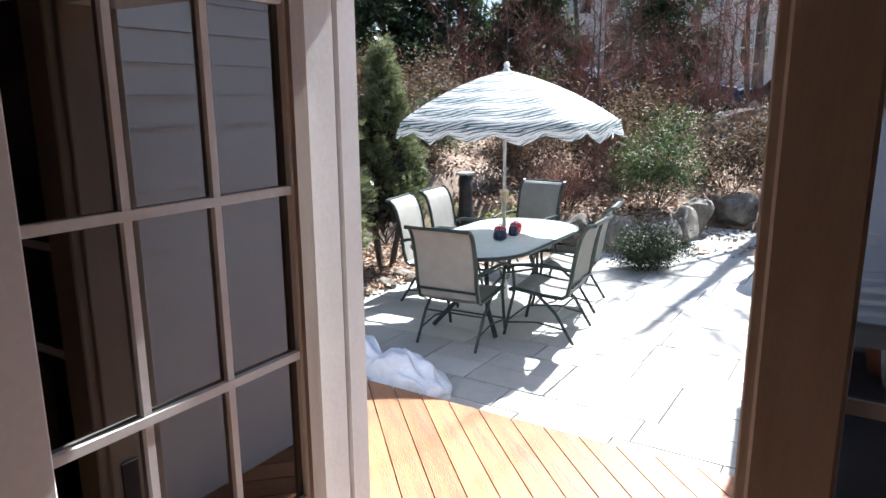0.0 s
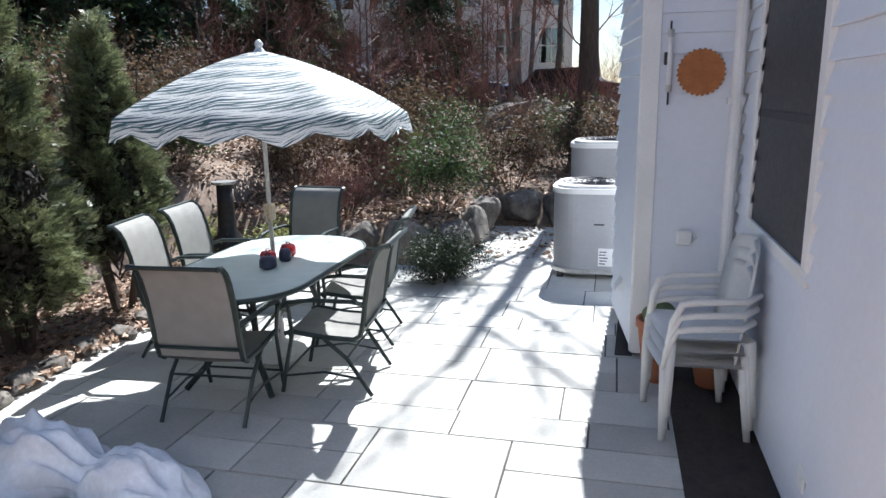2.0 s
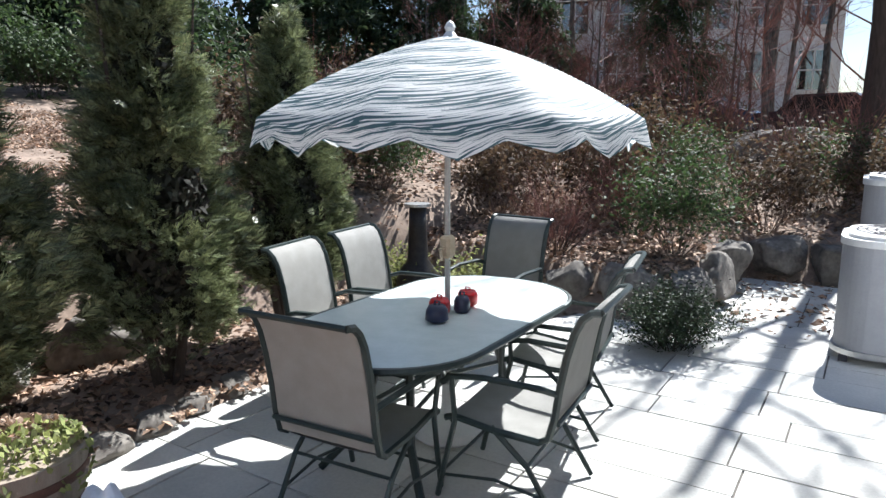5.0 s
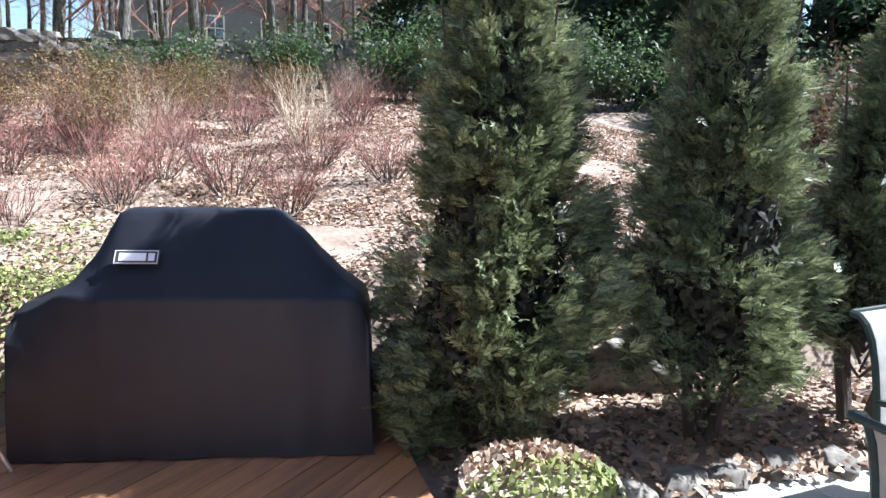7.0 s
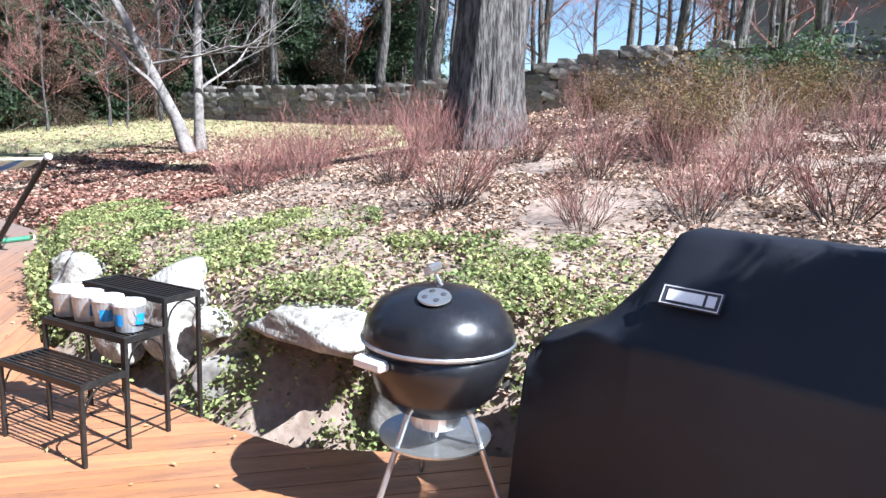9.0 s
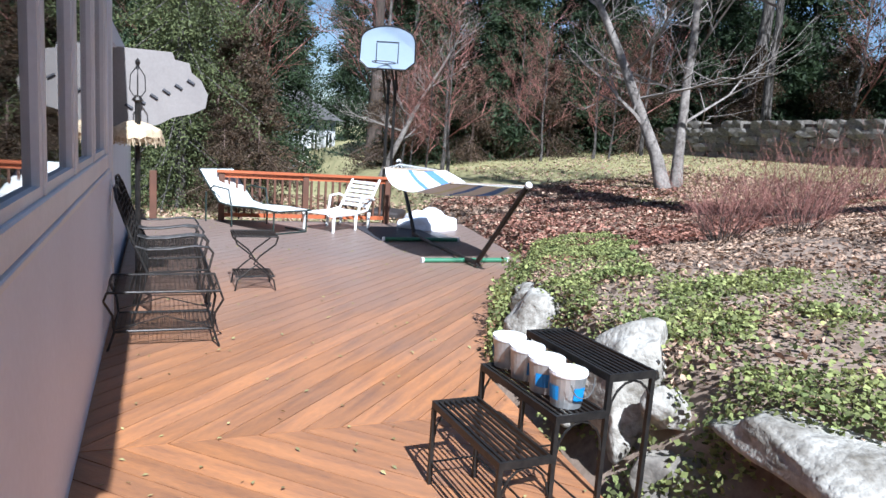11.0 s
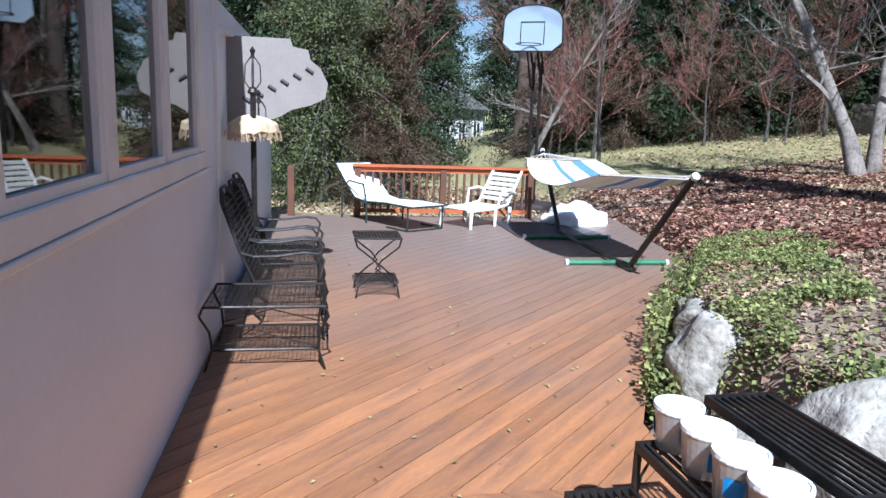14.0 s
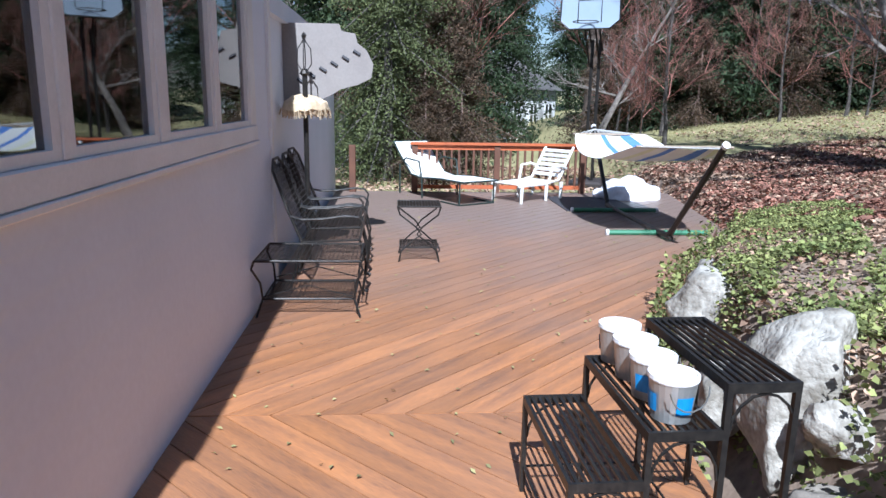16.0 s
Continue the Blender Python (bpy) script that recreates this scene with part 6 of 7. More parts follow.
lathe(bm, [(.22, .10), (.23, .12), (.22, .14)], n=20)
part("band", bm, "iron", e)


# ---- furniture on the south deck ----
def mesh_panel(bm, x0, x1, y0, y1, z, n=8, m=8, r=.0022):
    for i in range(1, n):
        x = x0 + (x1 - x0) * i / n
        tube(bm, [(x, y0, z), (x, y1, z)], r, n=3)
    for i in range(1, m):
        y = y0 + (y1 - y0) * i / m
        tube(bm, [(x0, y, z), (x1, y, z)], r, n=3)


e = empty("iron_coffee_table", "black wrought iron mesh table with a lower shelf by the wall", "table", at=(-.375, 1.05, 0))
for z, w, l in ((.385, .34, .28), (.12, .30, .24)):
    bm = B()
    tube(bm, [(-w, -l, z), (w, -l, z), (w, l, z), (-w, l, z), (-w, -l, z)], .009, n=5)
    part("frame" if z > .3 else "shelf_frame", bm, "iron", e)
    bm = B()
    mesh_panel(bm, -w, w, -l, l, z, 22, 20, .0024)
    part("mesh_top" if z > .3 else "mesh_shelf", bm, "iron", e)
for sx in (-1, 1):
    for sy in (-1, 1):
        bm = B()
        tube(bm, [(sx * .34, sy * .28, .385), (sx * .36, sy * .28, .33), (sx * .31, sy * .25, .23), (sx * .30, sy * .24, .12), (sx * .34, sy * .27, .0)], .008, n=5)
        part("leg", bm, "iron", e)
for sy in (-1, 1):
    bm = B()
    tube(bm, [(-.30, sy * .26, .14), (0, sy * .26, .22), (.30, sy * .26, .14)], .005, n=4)
    part("scroll", bm, "iron", e)


def iron_chair(x, y, rz):
    e = empty("iron_chair", "black wrought iron mesh armchair against the house wall", "chair", "iron chairs along the wall", at=(x, y, 0), rz=rz)
    w = .26
    bm = B()
    tube(bm, [(-w, .22, .40), (w, .22, .40), (w, -.2, .38), (-w, -.2, .38), (-w, .22, .40)], .009, n=5)
    part("seat_frame", bm, "iron", e)
    bm = B()
    mesh_panel(bm, -w, w, -.2, .22, .39, 16, 12, .003)
    tagged(part("seat", bm, "iron", e), "woven iron wire mesh seat", kind="stuff")
    bm = B()
    tube(bm, [(-w, -.2, .38), (-w, -.30, .62), (-w + .02, -.40, .90), (-.1, -.42, .97), (.1, -.42, .97), (w - .02, -.40, .90), (w, -.30, .62), (w, -.2, .38)], .011, n=6)
    part("back_frame", bm, "iron", e)
    bm = B()
    for k in range(1, 16):
        x_ = -w + 2 * w * k / 16
        tube(bm, [(x_, -.2, .38), (x_, -.30, .62), (x_, -.41, .93)], .003, n=3)
    for k in range(1, 14):
        f = k / 14
        tube(bm, [(-w, -.2 - .20 * f, .38 + .53 * f), (w, -.2 - .20 * f, .38 + .53 * f)], .003, n=3)
    tagged(part("backrest", bm, "iron", e), "woven iron wire mesh backrest", kind="stuff")
    for k in (-1, 1):
        bm = B()
        tube(bm, [(k * .06, -.40, .90), (k * .11, -.405, .93), (k * .08, -.41, .955), (k * .04, -.41, .93), (0, -.405, .90)], .005, n=4)
        part("scroll", bm, "iron", e)
    for s in (-1, 1):
        bm = B()
        tube(bm, [(s * w, -.285, .575), (s * (w + .03), -.2, .555), (s * (w + .035), -.05, .56), (s * (w + .035), .12, .585), (s * (w + .025), .215, .575), (s * (w + .015), .25, .53), (s * w, .235, .46), (s * w, .22, .40)], .0095, n=6)
        part("armrest", bm, "wornmetal", e, "shiny iron armrest, highlights put into its lighter metal")
        bm = B()
        tube(bm, [(s * w, .22, .40), (s * w, .27, .2), (s * w, .24, .02), (s * w, .28, .008)], .010, n=5)
        part("front_leg", bm, "iron", e)
        bm = B()
        tube(bm, [(s * w, -.2, .38), (s * w, -.26, .15), (s * w, -.30, .008)], .010, n=5)
        part("back_leg", bm, "iron", e)
    return e


ic = iron_chair(-.46, .44, 90)
for y, x in ((-.06, -.45), (-.58, -.42)):
    copy_thing(ic, pose(x, y, 0, 0, 0, 90 + 4 * y))

e = empty("iron_side_table", "small black iron side table with curved crossed legs", "side table", at=(-1.15, -.46, 0))
for z, w in ((.50, .19), (.13, .17)):
    bm = B()
    tube(bm, [(-w, -w, z), (w, -w, z), (w, w, z), (-w, w, z), (-w, -w, z)], .008, n=5)
    part("frame", bm, "iron", e)
    bm = B()
    mesh_panel(bm, -w, w, -w, w, z, 14, 14, .0028)
    part("mesh_top", bm, "iron", e)
for sy in (-1, 1):
    for sx in (-1, 1):
        bm = B()
        tube(bm, [(sx * .19, sy * .18, .50), (sx * .17, sy * .18, .43), (sx * .03, sy * .18, .32), (sx * -.02, sy * .18, .25), (sx * .05, sy * .18, .2), (sx * .16, sy * .18, .1), (sx * .18, sy * .18, .0)], .008, n=5)
        part("leg", bm, "iron", e)

e = empty("garden_torch", "black pole torch with lantern cage and dried grass skirt", "torch", at=(-.17, -.36, 0))
bm = B()
tube(bm, [(0, 0, 0), (0, 0, 1.62)], .022, n=8)
part("pole", bm, "iron", e)
bm = B()
lathe(bm, [(.02, 1.60), (.045, 1.62), (.02, 1.66)], n=10)
for k in range(4):
    a = k * math.pi / 2
    tube(bm, [(.02 * math.cos(a), .02 * math.sin(a), 1.64), (.06 * math.cos(a), .06 * math.sin(a), 1.70), (.055 * math.cos(a), .055 * math.sin(a), 1.82), (.015 * math.cos(a), .015 * math.sin(a), 1.88)], .006, n=4)
lathe(bm, [(.02, 1.87), (.012, 1.90), (.022, 1.93), (.002, 1.96)], n=8)
part("lantern_cage", bm, "iron", e)
bm = B()
lathe(bm, [(.03, 1.30), (.17, 1.28), (.20, 1.32), (.19, 1.38), (.12, 1.42), (.03, 1.43)], n=26)
for v in bm.verts:
    v.co *= 1 + .03 * noise.noise(v.co * 25)
sk = part("grass_skirt", bm, "fringe", e, "pale dried grass skirt")
bm = B()
rg = random.Random(8)
for k in range(130):
    a = rg.uniform(0, 6.28)
    r = rg.uniform(.14, .21)
    tube(bm, [(r * math.cos(a), r * math.sin(a), 1.33), (r * 1.07 * math.cos(a + .05), r * 1.07 * math.sin(a + .05), rg.uniform(1.24, 1.29))], .004, n=3)
part("strands", bm, "fringe", sk)

# shaped eave bracket at the jog of the house
bm = B()
out = [(.16, 2.06), (-.44, 2.06), (-.46, 2.00), (-.58, 1.98), (-.60, 1.90), (-.68, 1.84), (-.74, 1.72), (-.72, 1.60), (-.60, 1.54), (-.45, 1.50), (-.35, 1.44), (-.2, 1.38), (.16, 1.30)]
vs = [[bm.verts.new((x, y, z)) for x, z in out] for y in (-.70, -.66)]
bm.faces.new(vs[0])
bm.faces.new(vs[1][::-1])
for k in range(len(out)):
    j = (k + 1) % len(out)
    bm.faces.new((vs[0][k], vs[0][j], vs[1][j], vs[1][k]))
bmesh.ops.recalc_face_normals(bm, faces=bm.faces)
e = empty("eave_bracket", "grey shaded scroll-cut eave end panel at the house corner", "eave panel")
part("panel", bm, "taupe", e)
for k in range(6):
    bm = B()
    x = -.62 + .10 * k
    tube(bm, [(x, -.658, 1.80 - .05 * k), (x + .055, -.658, 1.835 - .05 * k)], .016, n=6)
    part("dark_slot", bm, "ink", e, "dark scroll-cut slot")



def board_line(bm, a, b, w, t, z):
    a, b = Vector(a), Vector(b)
    d = (b - a).normalized()
    s = Vector((-d.y, d.x, 0)) * w / 2
    vs = [bm.verts.new(p + Vector((0, 0, zz))) for zz in (z, z + t) for p in (a - s, b - s, b + s, a + s)]
    for f in ((3, 2, 1, 0), (4, 5, 6, 7), (0, 1, 5, 4), (1, 2, 6, 5), (2, 3, 7, 6), (3, 0, 4, 7)):
        bm.faces.new([vs[i] for i in f])


rail = empty("deck_rail", "low deck railing with a red cedar cap and dark balusters", "railing")
bm = B()
board_line(bm, (-1.15, -5.0, 0), (-3.92, -5.0, 0), .14, .035, .74)
part("cap", bm, "redrail", rail, "red cedar handrail cap")
bm = B()
board_line(bm, (-1.2, -5.0, 0), (-3.9, -5.0, 0), .04, .07, .665)
board_line(bm, (-1.2, -5.0, 0), (-3.9, -5.0, 0), .04, .06, .06)
part("rail_bar", bm, "redrail", rail)
for x in (-1.22, -2.5, -3.86):
    bm = B()
    box(bm, (x - .045, -5.045, 0), (x + .045, -4.955, .74))
    part("post", bm, "darkwood", rail)
x = -1.33
while x > -3.8:
    bm = B()
    box(bm, (x - .016, -5.02, .12), (x + .016, -4.98, .665))
    part("baluster", bm, "darkwood", rail)
    x -= .115
bm = B()
box(bm, (-.31, -5.05, 0), (-.21, -4.95, .72), bevel=.006)
thing("newel_post", bm, "darkwood", "dark red stained newel post at the deck steps", "post")

# chaise with a white sling
e = empty("sling_chaise", "white sling chaise longue with a dark green frame", "chaise longue", at=(-1.66, -4.35, 0), rz=32)
w = .30
line = [(-.95, .78), (-.72, .56), (-.45, .33), (-.2, .30), (.3, .33), (.82, .33)]
bm = B()
g = []
for off in (.006, -.006):
    g.append([[bm.verts.new((x, y, z + off)) for x in (-w, 0, w)] for y, z in line])
for row in g:
    for a, b in zip(row, row[1:]):
        for k in range(2):
            bm.faces.new((a[k], a[k + 1], b[k + 1], b[k]))
part("sling", bm, "canvas", e, "white woven sling")
for s in (-1, 1):
    bm = B()
    tube(bm, [(s * (w + .01), y, z) for y, z in line], .014)
    part("side_rail", bm, "green", e)
    bm = B()
    tube(bm, [(s * (w + .02), -.66, .5), (s * (w + .04), -.55, .56), (s * (w + .04), -.2, .54), (s * (w + .03), -.14, .3), (s * (w + .02), -.14, .01)], .013)
    part("armrest", bm, "green", e)
    for y in (-.78, .74):
        bm = B()
        tube(bm, [(s * w, y, .34 if y > 0 else .45), (s * w, y, .01)], .013)
        part("leg", bm, "green", e)
    bm = B()
    tube(bm, [(s * w, .74, .012), (s * w, .3, .012)], .012)
    part("foot_rail", bm, "green", e)
for y, z in ((-.95, .78), (.82, .33), (.74, .012), (-.14, .3)):
    bm = B()
    tube(bm, [(-w, y, z), (w, y, z)], .012)
    part("crossbar", bm, "green", e)

e = empty("plastic_lounger", "white slatted plastic sun lounger with a raised back", "sun lounger", at=(-3.0, -4.42, 0), rz=-52)
e.matrix_basis = e.matrix_basis @ Matrix.Scale(.9, 4)
w = .29
for k in range(6):
    z = .36 + .075 * k
    y = -.28 - .052 * k
    bm = B()
    box(bm, (-w, y - .006, z), (w, y + .008, z + .058), bevel=.006)
    part("back_slat", bm, "plastic", e)
for k in range(10):
    bm = B()
    box(bm, (-w, -.22 + .095 * k, .285), (w, -.22 + .095 * k + .078, .30), bevel=.006)
    part("seat_slat", bm, "plastic", e)
for s in (-1, 1):
    bm = B()
    tube(bm, [(s * w, -.60, .84), (s * w, -.25, .32), (s * w, .1, .27), (s * w, .72, .27)], .022, n=6)
    part("side_rail", bm, "plastic", e)
    bm = B()
    tube(bm, [(s * (w + .03), -.40, .50), (s * (w + .04), -.25, .55), (s * (w + .04), -.02, .53), (s * (w + .03), .04, .28)], .022, n=6)
    part("armrest", bm, "plastic", e)
    for y in (-.32, .05, .64):
        bm = B()
        tube(bm, [(s * w, y, .28), (s * (w + .02), y + .03, .0)], .032, n=6, r2=.022)
        part("leg", bm, "plastic", e)

# hammock on its stand
e = empty("hammock", "white and blue cloth hammock on a dark steel stand", "hammock", at=(-3.82, 0, 0))
for y in (-1.58, -3.15):
    bm = B()
    tube(bm, [(-.58, y, .03), (.55, y, .03)], .028, n=8)
    part("foot_bar", bm, "greenpipe", e, "green steel foot tube")
    for s in (-.59, .55):
        bm = B()
        tube(bm, [(s, y, .03), (s + .03, y, .03)], .034, n=8)
        part("end_cap", bm, "label", e)
bm = B()
tube(bm, [(0, -1.20, .045), (0, -3.5, .045)], .026, n=8)
part("spine", bm, "iron", e)
for y0, y1, z1 in ((-1.25, -.20, 1.06), (-3.45, -4.35, 1.06)):
    bm = B()
    tube(bm, [(0, y0 - .3 * (1 if y1 > y0 else -1), .045), (0, y0, .07), (0, y1, z1)], .03, n=8)
    part("arm", bm, "iron", e)
    bm = B()
    tube(bm, [(0, y1, z1), (0, y1 + (.03 if y1 > y0 else -.03), z1 + .02)], .036, n=8)
    part("arm_cap", bm, "label", e)
verts, faces, mi = [], [], []
NU, NV = 14, 30
for j in range(NV + 1):
    f = j / NV
    y = -1.05 - 2.5 * f
    half = .62 * (1 - .25 * abs(2 * f - 1) ** 3)
    for i in range(NU + 1):
        u = -1 + 2 * i / NU
        z = .98 - .22 * math.sin(math.pi * f) + .03 * u * u + .02 * noise.noise(Vector((u * 2, f * 5, 0))) + .03 * (u < -.3) * math.exp(-((f - .45) / .12) ** 2) * (-u)
        verts.append((half * u * 1.0, y, z))
for j in range(NV):
    for i in range(NU):
        faces.append((j * (NU + 1) + i, j * (NU + 1) + i + 1, (j + 1) * (NU + 1) + i + 1, (j + 1) * (NU + 1) + i))
        mi.append(1 if i in (3, 4, 8) else 2 if i in (1, 11) else 0)
M["hblue"] = mat("blue_cotton_stripe", (.12, .24, .62), (.09, .2, .5), scale=10, rough=.9, bump=.1)
M["hyel"] = mat("pale_yellow_stripe", (.70, .72, .50), (.62, .64, .44), scale=10, rough=.9, bump=.1)
me = mesh_of("bed", verts, faces, ["canvas", "hblue", "hyel"])
me.polygons.foreach_set("material_index", mi)
me.shade_smooth()
c = new("bed", me)
c.parent = e
for y0, y1, yy in ((-1.05, -.25, -1.05), (-3.55, -4.3, -3.55)):
    bm = B()
    for k in range(12):
        u = -1 + 2 * k / 11
        tube(bm, [(.46 * u, y0, 1.0), (0, y1, 1.04)], .005, n=4)
    tagged(part("cords", bm, "canvas", e), kind="stuff")
    bm = B()
    tube(bm, [(-.5, yy, 1.0), (.5, yy, 1.0)], .015, n=6)
    part("spreader", bm, "tub", e)
# a thin dark sheet flat on the boards under the hammock's far half
bm = B()
box(bm, (-4.2, -4.55, .0), (-3.2, -3.2, .012), m=None)
thing("door_mat", bm, "ink", "thin dark sheet lying under the hammock", "mat")

# basketball hoop
gz = ground_z(-4.6, -8.0)
e = empty("basketball_hoop", "portable basketball hoop with a clear fan-shaped backboard", "basketball hoop", at=(-4.80, -8.0, gz), rz=-30)
H0 = 3.15 - gz
bm = B()
pts = []
for k in range(21):
    a = math.pi * k / 20
    pts.append((.56 * math.cos(a) * (1 if abs(math.cos(a)) < .9 else .98), .12 + .30 * math.sin(a)))
pts += [(-.56, -.25), (-.38, -.40), (.38, -.40), (.56, -.25)]
lo = [bm.verts.new((x, .60, H0 + z)) for x, z in pts]
hi = [bm.verts.new((x, .57, H0 + z)) for x, z in pts]
bm.faces.new(lo)
bm.faces.new(hi[::-1])
for k in range(len(pts)):
    j = (k + 1) % len(pts)
    bm.faces.new((lo[k], hi[k], hi[j], lo[j]))
bmesh.ops.recalc_face_normals(bm, faces=bm.faces)
part("backboard", bm, "acrylic", e, "hazy acrylic backboard")
bm = B()
tube(bm, [(x, .595, H0 + z) for x, z in pts + pts[:1]], .016, n=5, caps=False)
part("backboard_rim", bm, "iron", e)
bm = B()
tube(bm, [(-.22, .607, H0 - .28), (-.22, .607, H0 + .12), (.22, .607, H0 + .12), (.22, .607, H0 - .28)], .010, n=4)
part("target_square", bm, "iron", e)
bm = B()
tube(bm, [(.23 * math.cos(a), .85 + .23 * math.sin(a), H0 - .30) for a in np.linspace(0, 2 * math.pi, 25)], .009, n=5, caps=False)
part("rim", bm, "iron", e)
bm = B()
for s in (-.1, .1):
    tube(bm, [(s, .58, H0 + .1), (s, -.10, H0 - .75)], .02, n=5)
    tube(bm, [(s, .58, H0 - .3), (s, .05, H0 - 1.05)], .02, n=5)
part("lift_arms", bm, "iron", e)
for s in (-.09, .09):
    bm = B()
    tube(bm, [(s * .8, 0, 0), (s * .8, 0, H0 - .55)], .035, n=6)
    part("pole", bm, "iron", e)
bm = B()
box(bm, (-.35, -.6, 0), (.35, .35, .16), bevel=.04)
part("base", bm, "dark", e)
bm = B()
tube(bm, [(0, -.5, .15), (0, 0, .9)], .02, n=5)
part("strut", bm, "iron", e)


# ---- far houses, cars ----
def empty_part(name, parent):
    p = new(name)
    p.parent = parent
    return p


def house(name, at, rz, w, d, h, label, wall, rows, cols, roofh=2.2, win=(.9, 1.3), garage=False, z0=1.0):
    e = empty(name, label, "house", at=at, rz=rz)
    bm = B()
    box(bm, (-w / 2, 0, -1), (w / 2, d, h))
    part("wall", bm, wall, e)
    bm = B()
    vs = [bm.verts.new(p) for p in ((-w / 2 - .4, -.4, h), (w / 2 + .4, -.4, h), (w / 2 + .4, d + .4, h), (-w / 2 - .4, d + .4, h), (-w / 2 - .4, d / 2, h + roofh), (w / 2 + .4, d / 2, h + roofh))]
    for f in ((0, 1, 5, 4), (2, 3, 4, 5), (1, 2, 5), (3, 0, 4), (3, 2, 1, 0)):
        bm.faces.new([vs[i] for i in f])
    part("roof", bm, "roof", e)
    for r in range(rows):
        for c_ in range(cols):
            x = -w / 2 + w * (c_ + .5) / cols
            z = z0 + r * 2.8
            a, b = win[0] / 2, win[1]
            wdw = empty_part("window", e)
            for q in ((x - a - .1, z - .1, x - a, z + b + .1), (x + a, z - .1, x + a + .1, z + b + .1), (x - a, z - .1, x + a, z), (x - a, z + b, x + a, z + b + .1), (x - .03, z, x + .03, z + b), (x - a, z + b / 2 - .03, x + a, z + b / 2 + .03)):
                bm = B()
                box(bm, (q[0], -.06, q[1]), (q[2], -.002, q[3]))
                part("frame_bar", bm, "trim", wdw)
            bm = B()
            box(bm, (x - a, -.03, z), (x + a, -.003, z + b))
            part("pane", bm, "glass", wdw)
            bm = B()
            box(bm, (x - a, -.0025, z), (x + a, .001, z + b))
            part("curtain", bm, "ink", wdw)
    return e


house("white_house", (-7.2, 41, 1.0), 12, 15, 9, 6.5, "white clapboard house across the road with rows of windows", "housewhite", 2, 7, win=(1.3, 1.7), z0=2.2)
house("grey_house", (-44, 9, 2.3), 92, 16, 9, 7.5, "grey shingled house behind the woods", "housegrey", 3, 5, z0=1.5)
house("cream_house", (-9.6, -39, -1.3), 232, 6.5, 7, 3.4, "small cream coloured house beyond the firs", "housewhite", 1, 3, z0=1.2)
house("cream_house", (-22, -34, 1.2), 210, 9, 8, 4.5, "white house half hidden in the south woods", "housewhite", 1, 3, z0=1.2)
house("white_house", (-36, -24, 1.5), 235, 10, 8, 5.5, "white house glimpsed through trees", "housewhite", 2, 3)


def car(at, rz, paint, label):
    e = empty("parked_car", label, "car", "parked cars", at=at, rz=rz)
    bm = B()
    side = [(-2.2, .30), (-2.25, .62), (-2.1, .82), (-1.2, .92), (-.75, 1.38), (.75, 1.42), (1.35, .98), (2.1, .86), (2.25, .6), (2.2, .30)]
    a = [bm.verts.new((x, -.86, z)) for x, z in side]
    b = [bm.verts.new((x, .86, z)) for x, z in side]
    for k in range(len(side)):
        j = (k + 1) % len(side)
        bm.faces.new((a[k], a[j], b[j], b[k]))
    bm.faces.new(a[::-1])
    bm.faces.new(b)
    bmesh.ops.recalc_face_normals(bm, faces=bm.faces)
    part("body", bm, paint, e)
    for s in (-.875, .875):
        bm = B()
        vs = [bm.verts.new((x, s, z)) for x, z in ((-1.05, .95), (-.68, 1.32), (.68, 1.35), (1.18, .98))]
        bm.faces.new(vs)
        part("side_window", bm, "black", e)
        for x in (-1.35, 1.35):
            bm = B()
            tube(bm, [(x, s * .95, .33), (x, s * 1.03, .33)], .33, n=16)
            t = part("wheel", bm, "rubber", e)
            bm = B()
            tube(bm, [(x, s * 1.035, .33), (x, s * 1.045, .33)], .2, n=12)
            part("rim", bm, "chrome", t)
    return e


car((-3.4, 30.3, ground_z(-3.4, 30.3)), -7, "carblue", "dark blue car parked across the road")
car((.6, 29.9, ground_z(.6, 29.9)), -7, "carred", "dark red car parked across the road")
car((-7.9, 31, ground_z(-7.9, 31)), -7, "carblue", "dark blue saloon parked further along the road")

scatter("deck_debris", 420, lambda x, y: 1.0 if s_of(x, y) < -.15 and x < -.1 and y < 5 else 0, .030, "blade", "small dry leaf scraps lying on the deck boards", "debris", .006, (-5, -4.6, -.1, 5), .5, .3)
bpy.data.objects["deck_debris"].location.z = .205
scatter("ivy_drape", 1000, lambda x, y: 1.0 if -.10 < s_of(x, y) < .06 and -.6 < y < 2.2 else 0, .04, "ivy", "ivy hanging over the edge of the deck", "ground cover", .28, (-4.2, -1, -2.2, 2.2), .8, .9)


# ---- pieces: deck boards and pavers ----
def clip(poly, nx_, ny_, c_):
    """Keeps the side of the line where nx x + ny y <= c."""
    out = []
    for i, p in enumerate(poly):
        q = poly[(i + 1) % len(poly)]
        dp, dq = nx_ * p[0] + ny_ * p[1] - c_, nx_ * q[0] + ny_ * q[1] - c_
        if dp <= 0:
            out.append(p)
        if (dp < 0 < dq) or (dq < 0 < dp):
            t = dp / (dp - dq)
            out.append((p[0] + (q[0] - p[0]) * t, p[1] + (q[1] - p[1]) * t))
    return out


def area(poly):
    return abs(sum(a[0] * b[1] - b[0] * a[1] for a, b in zip(poly, poly[1:] + poly[:1]))) / 2


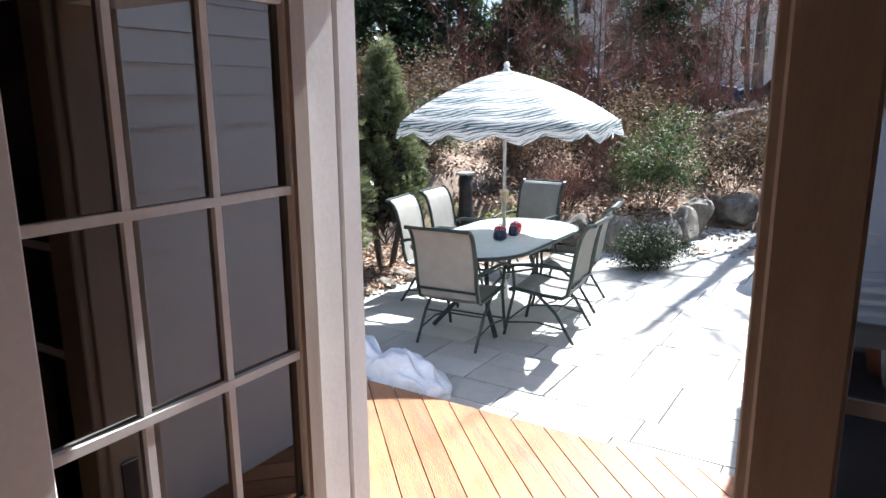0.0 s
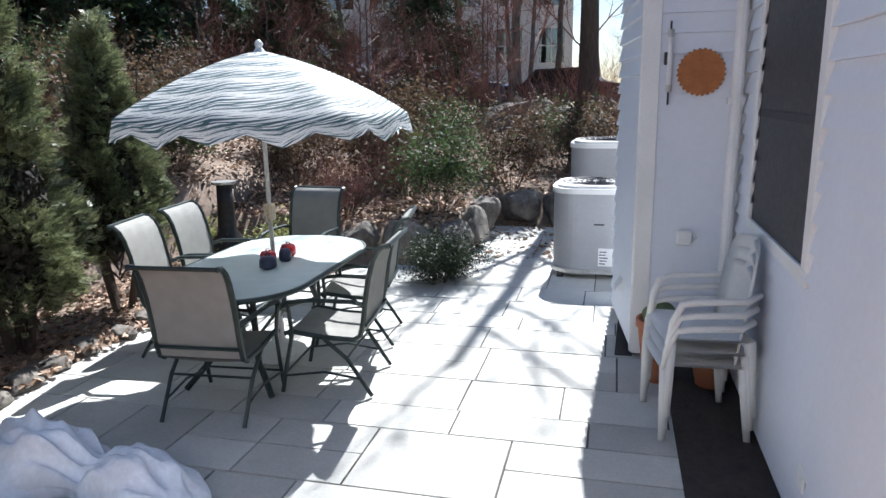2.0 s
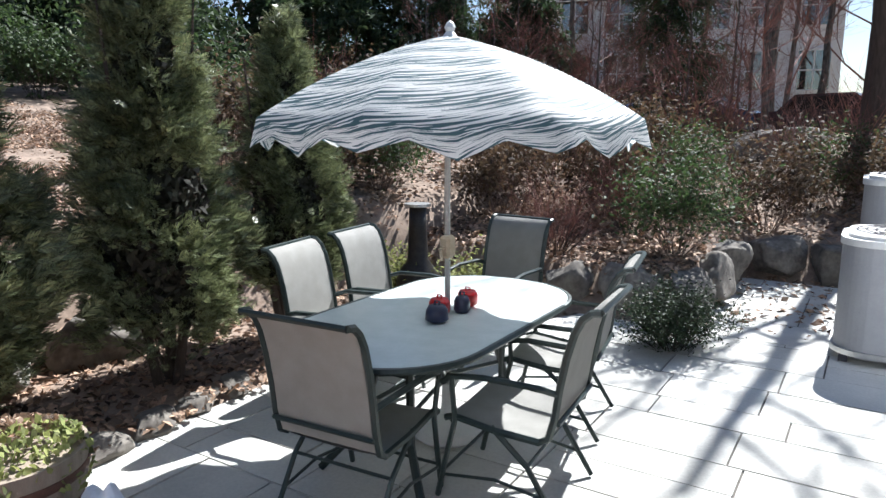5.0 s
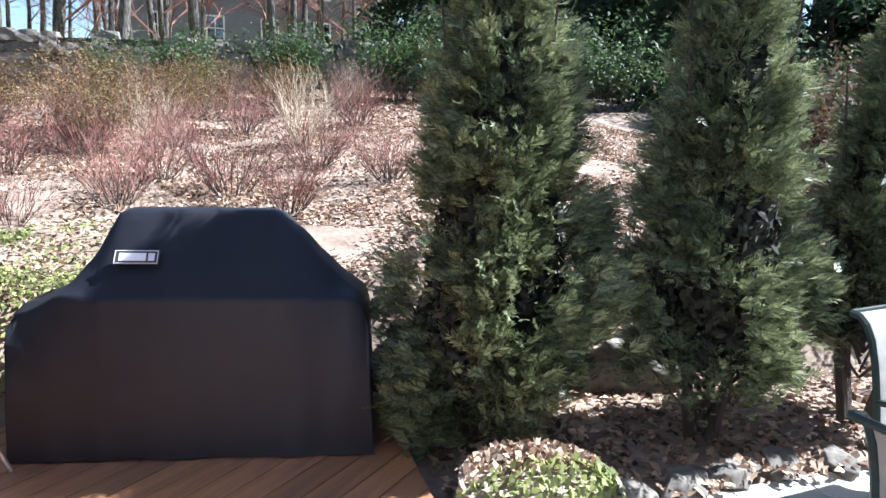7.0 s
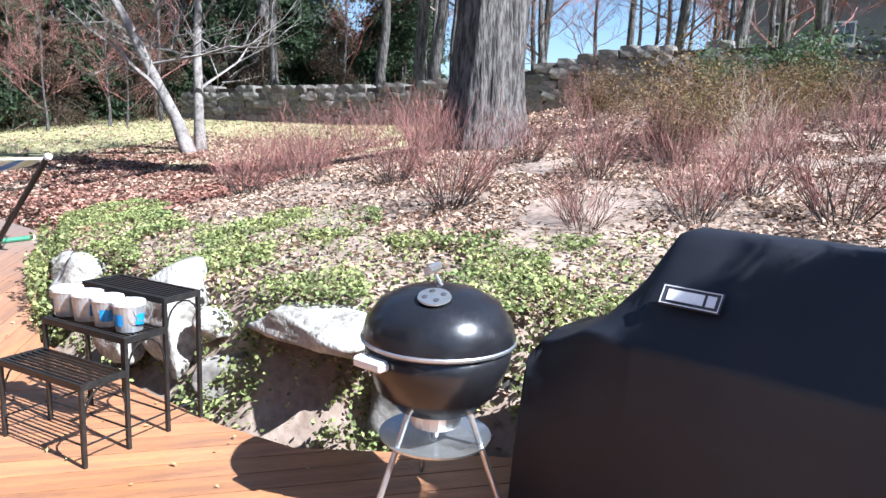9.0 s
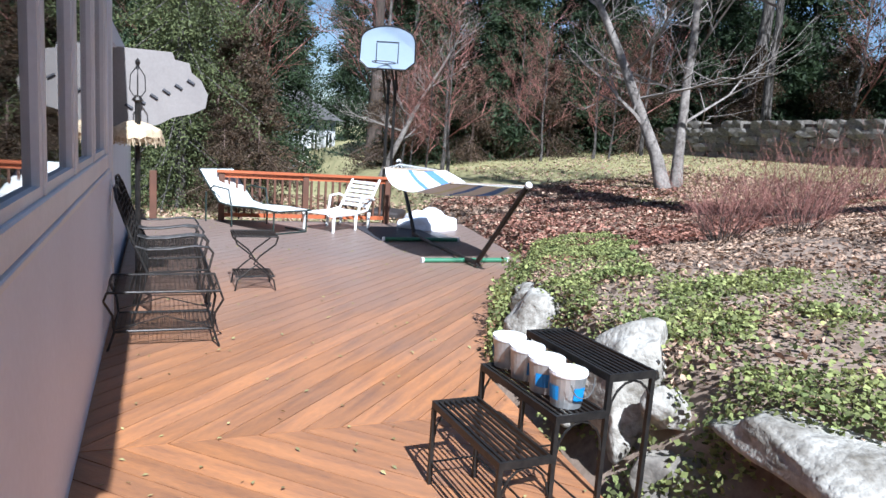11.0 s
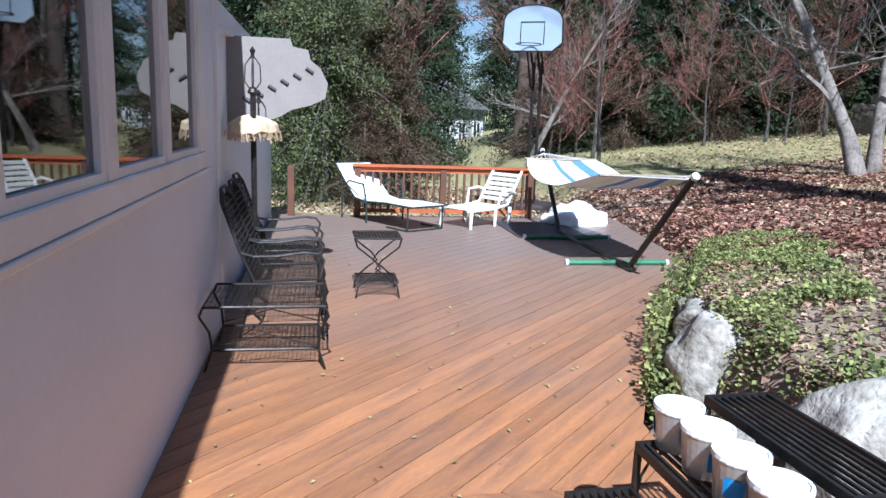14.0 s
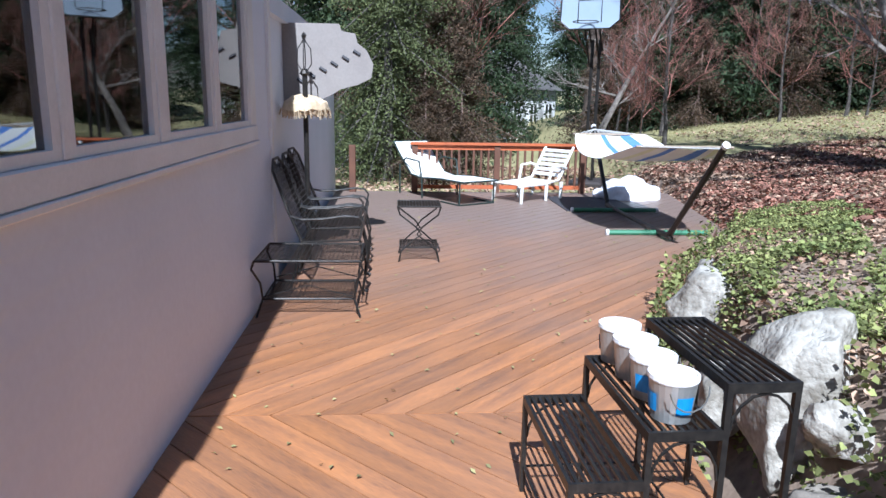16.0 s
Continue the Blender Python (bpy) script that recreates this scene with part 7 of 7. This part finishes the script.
deck = tagged(new("deck"), kind="structure")
k2 = math.sqrt(.5)
PITCH = .146
for up in (0, 1):
    region = clip(DECK, 0, -1, -2.765) if up else clip(DECK, 0, 1, 2.755)
    n_ = (k2, k2) if up else (k2, -k2)
    ang = 135 if up else 45
    lo = min(n_[0] * x + n_[1] * y for x, y in region)
    hi = max(n_[0] * x + n_[1] * y for x, y in region)
    v = lo
    while v < hi:
        strip = clip(clip(region, -n_[0], -n_[1], -v), n_[0], n_[1], v + PITCH - .007)
        v += PITCH
        if len(strip) < 3 or area(strip) < .004:
            continue
        # in the board's own frame, so that the grain runs along it
        cx = sum(p[0] for p in strip) / len(strip)
        cy = sum(p[1] for p in strip) / len(strip)
        m = pose(cx, cy, 0, 0, 0, ang)
        inv = m.inverted()
        loc = [(inv @ Vector((x, y, 0))).to_2d() for x, y in strip]
        clean = [p for i, p in enumerate(loc) if (p - loc[i - 1]).length > 1e-4]
        if len(clean) < 3:
            continue
        bm = B()
        prism(bm, [tuple(p) for p in clean], -.035, 0.0)
        bmesh.ops.recalc_face_normals(bm, faces=bm.faces)
        o = part("board", bm, "board", deck)
        o.matrix_basis = m

patio = tagged(new("patio"), kind="structure")
rp = random.Random(21)
PV = [(-1.25, 7.57), (3.19, 7.57), (3.19, 12.45), (-.2, 12.45), (-1.33, 10.2)]
PV2 = [(.80, 12.45), (3.19, 12.45), (3.19, 14.9), (.80, 14.9)]
for region, y_end in ((PV, 12.45), (PV2, 14.9)):
    y = region[0][1]
    while y < y_end - .05:
        hgt = min(rp.choice((.30, .45, .60)), y_end - y)
        x = -1.4 - rp.random() * .4
        while x < 3.2:
            w = rp.choice((.45, .6, .75, .9))
            cells = [(x, y, w, hgt)]
            if hgt > .5 and rp.random() < .35:
                cells = [(x, y, w, hgt / 2), (x, y + hgt / 2, w, hgt / 2)]
            for (a, b, c_, d_) in cells:
                g_ = .006
                poly = [(a + g_, b + g_), (a + c_ - g_, b + g_), (a + c_ - g_, b + d_ - g_), (a + g_, b + d_ - g_)]
                # against the edges of the region
                for i, p in enumerate(region):
                    q = region[(i + 1) % len(region)]
                    ex, ey = q[0] - p[0], q[1] - p[1]
                    l_ = math.hypot(ex, ey)
                    poly = clip(poly, ey / l_, -ex / l_, (ey * p[0] - ex * p[1]) / l_)
                    if len(poly) < 3:
                        break
                if len(poly) < 3 or area(poly) < .01:
                    continue
                bm = B()
                prism(bm, poly, -.15, PATIO - rp.uniform(0, .004))
                bmesh.ops.recalc_face_normals(bm, faces=bm.faces)
                part("paver", bm, "paver", patio)
            x += w
        y += hgt
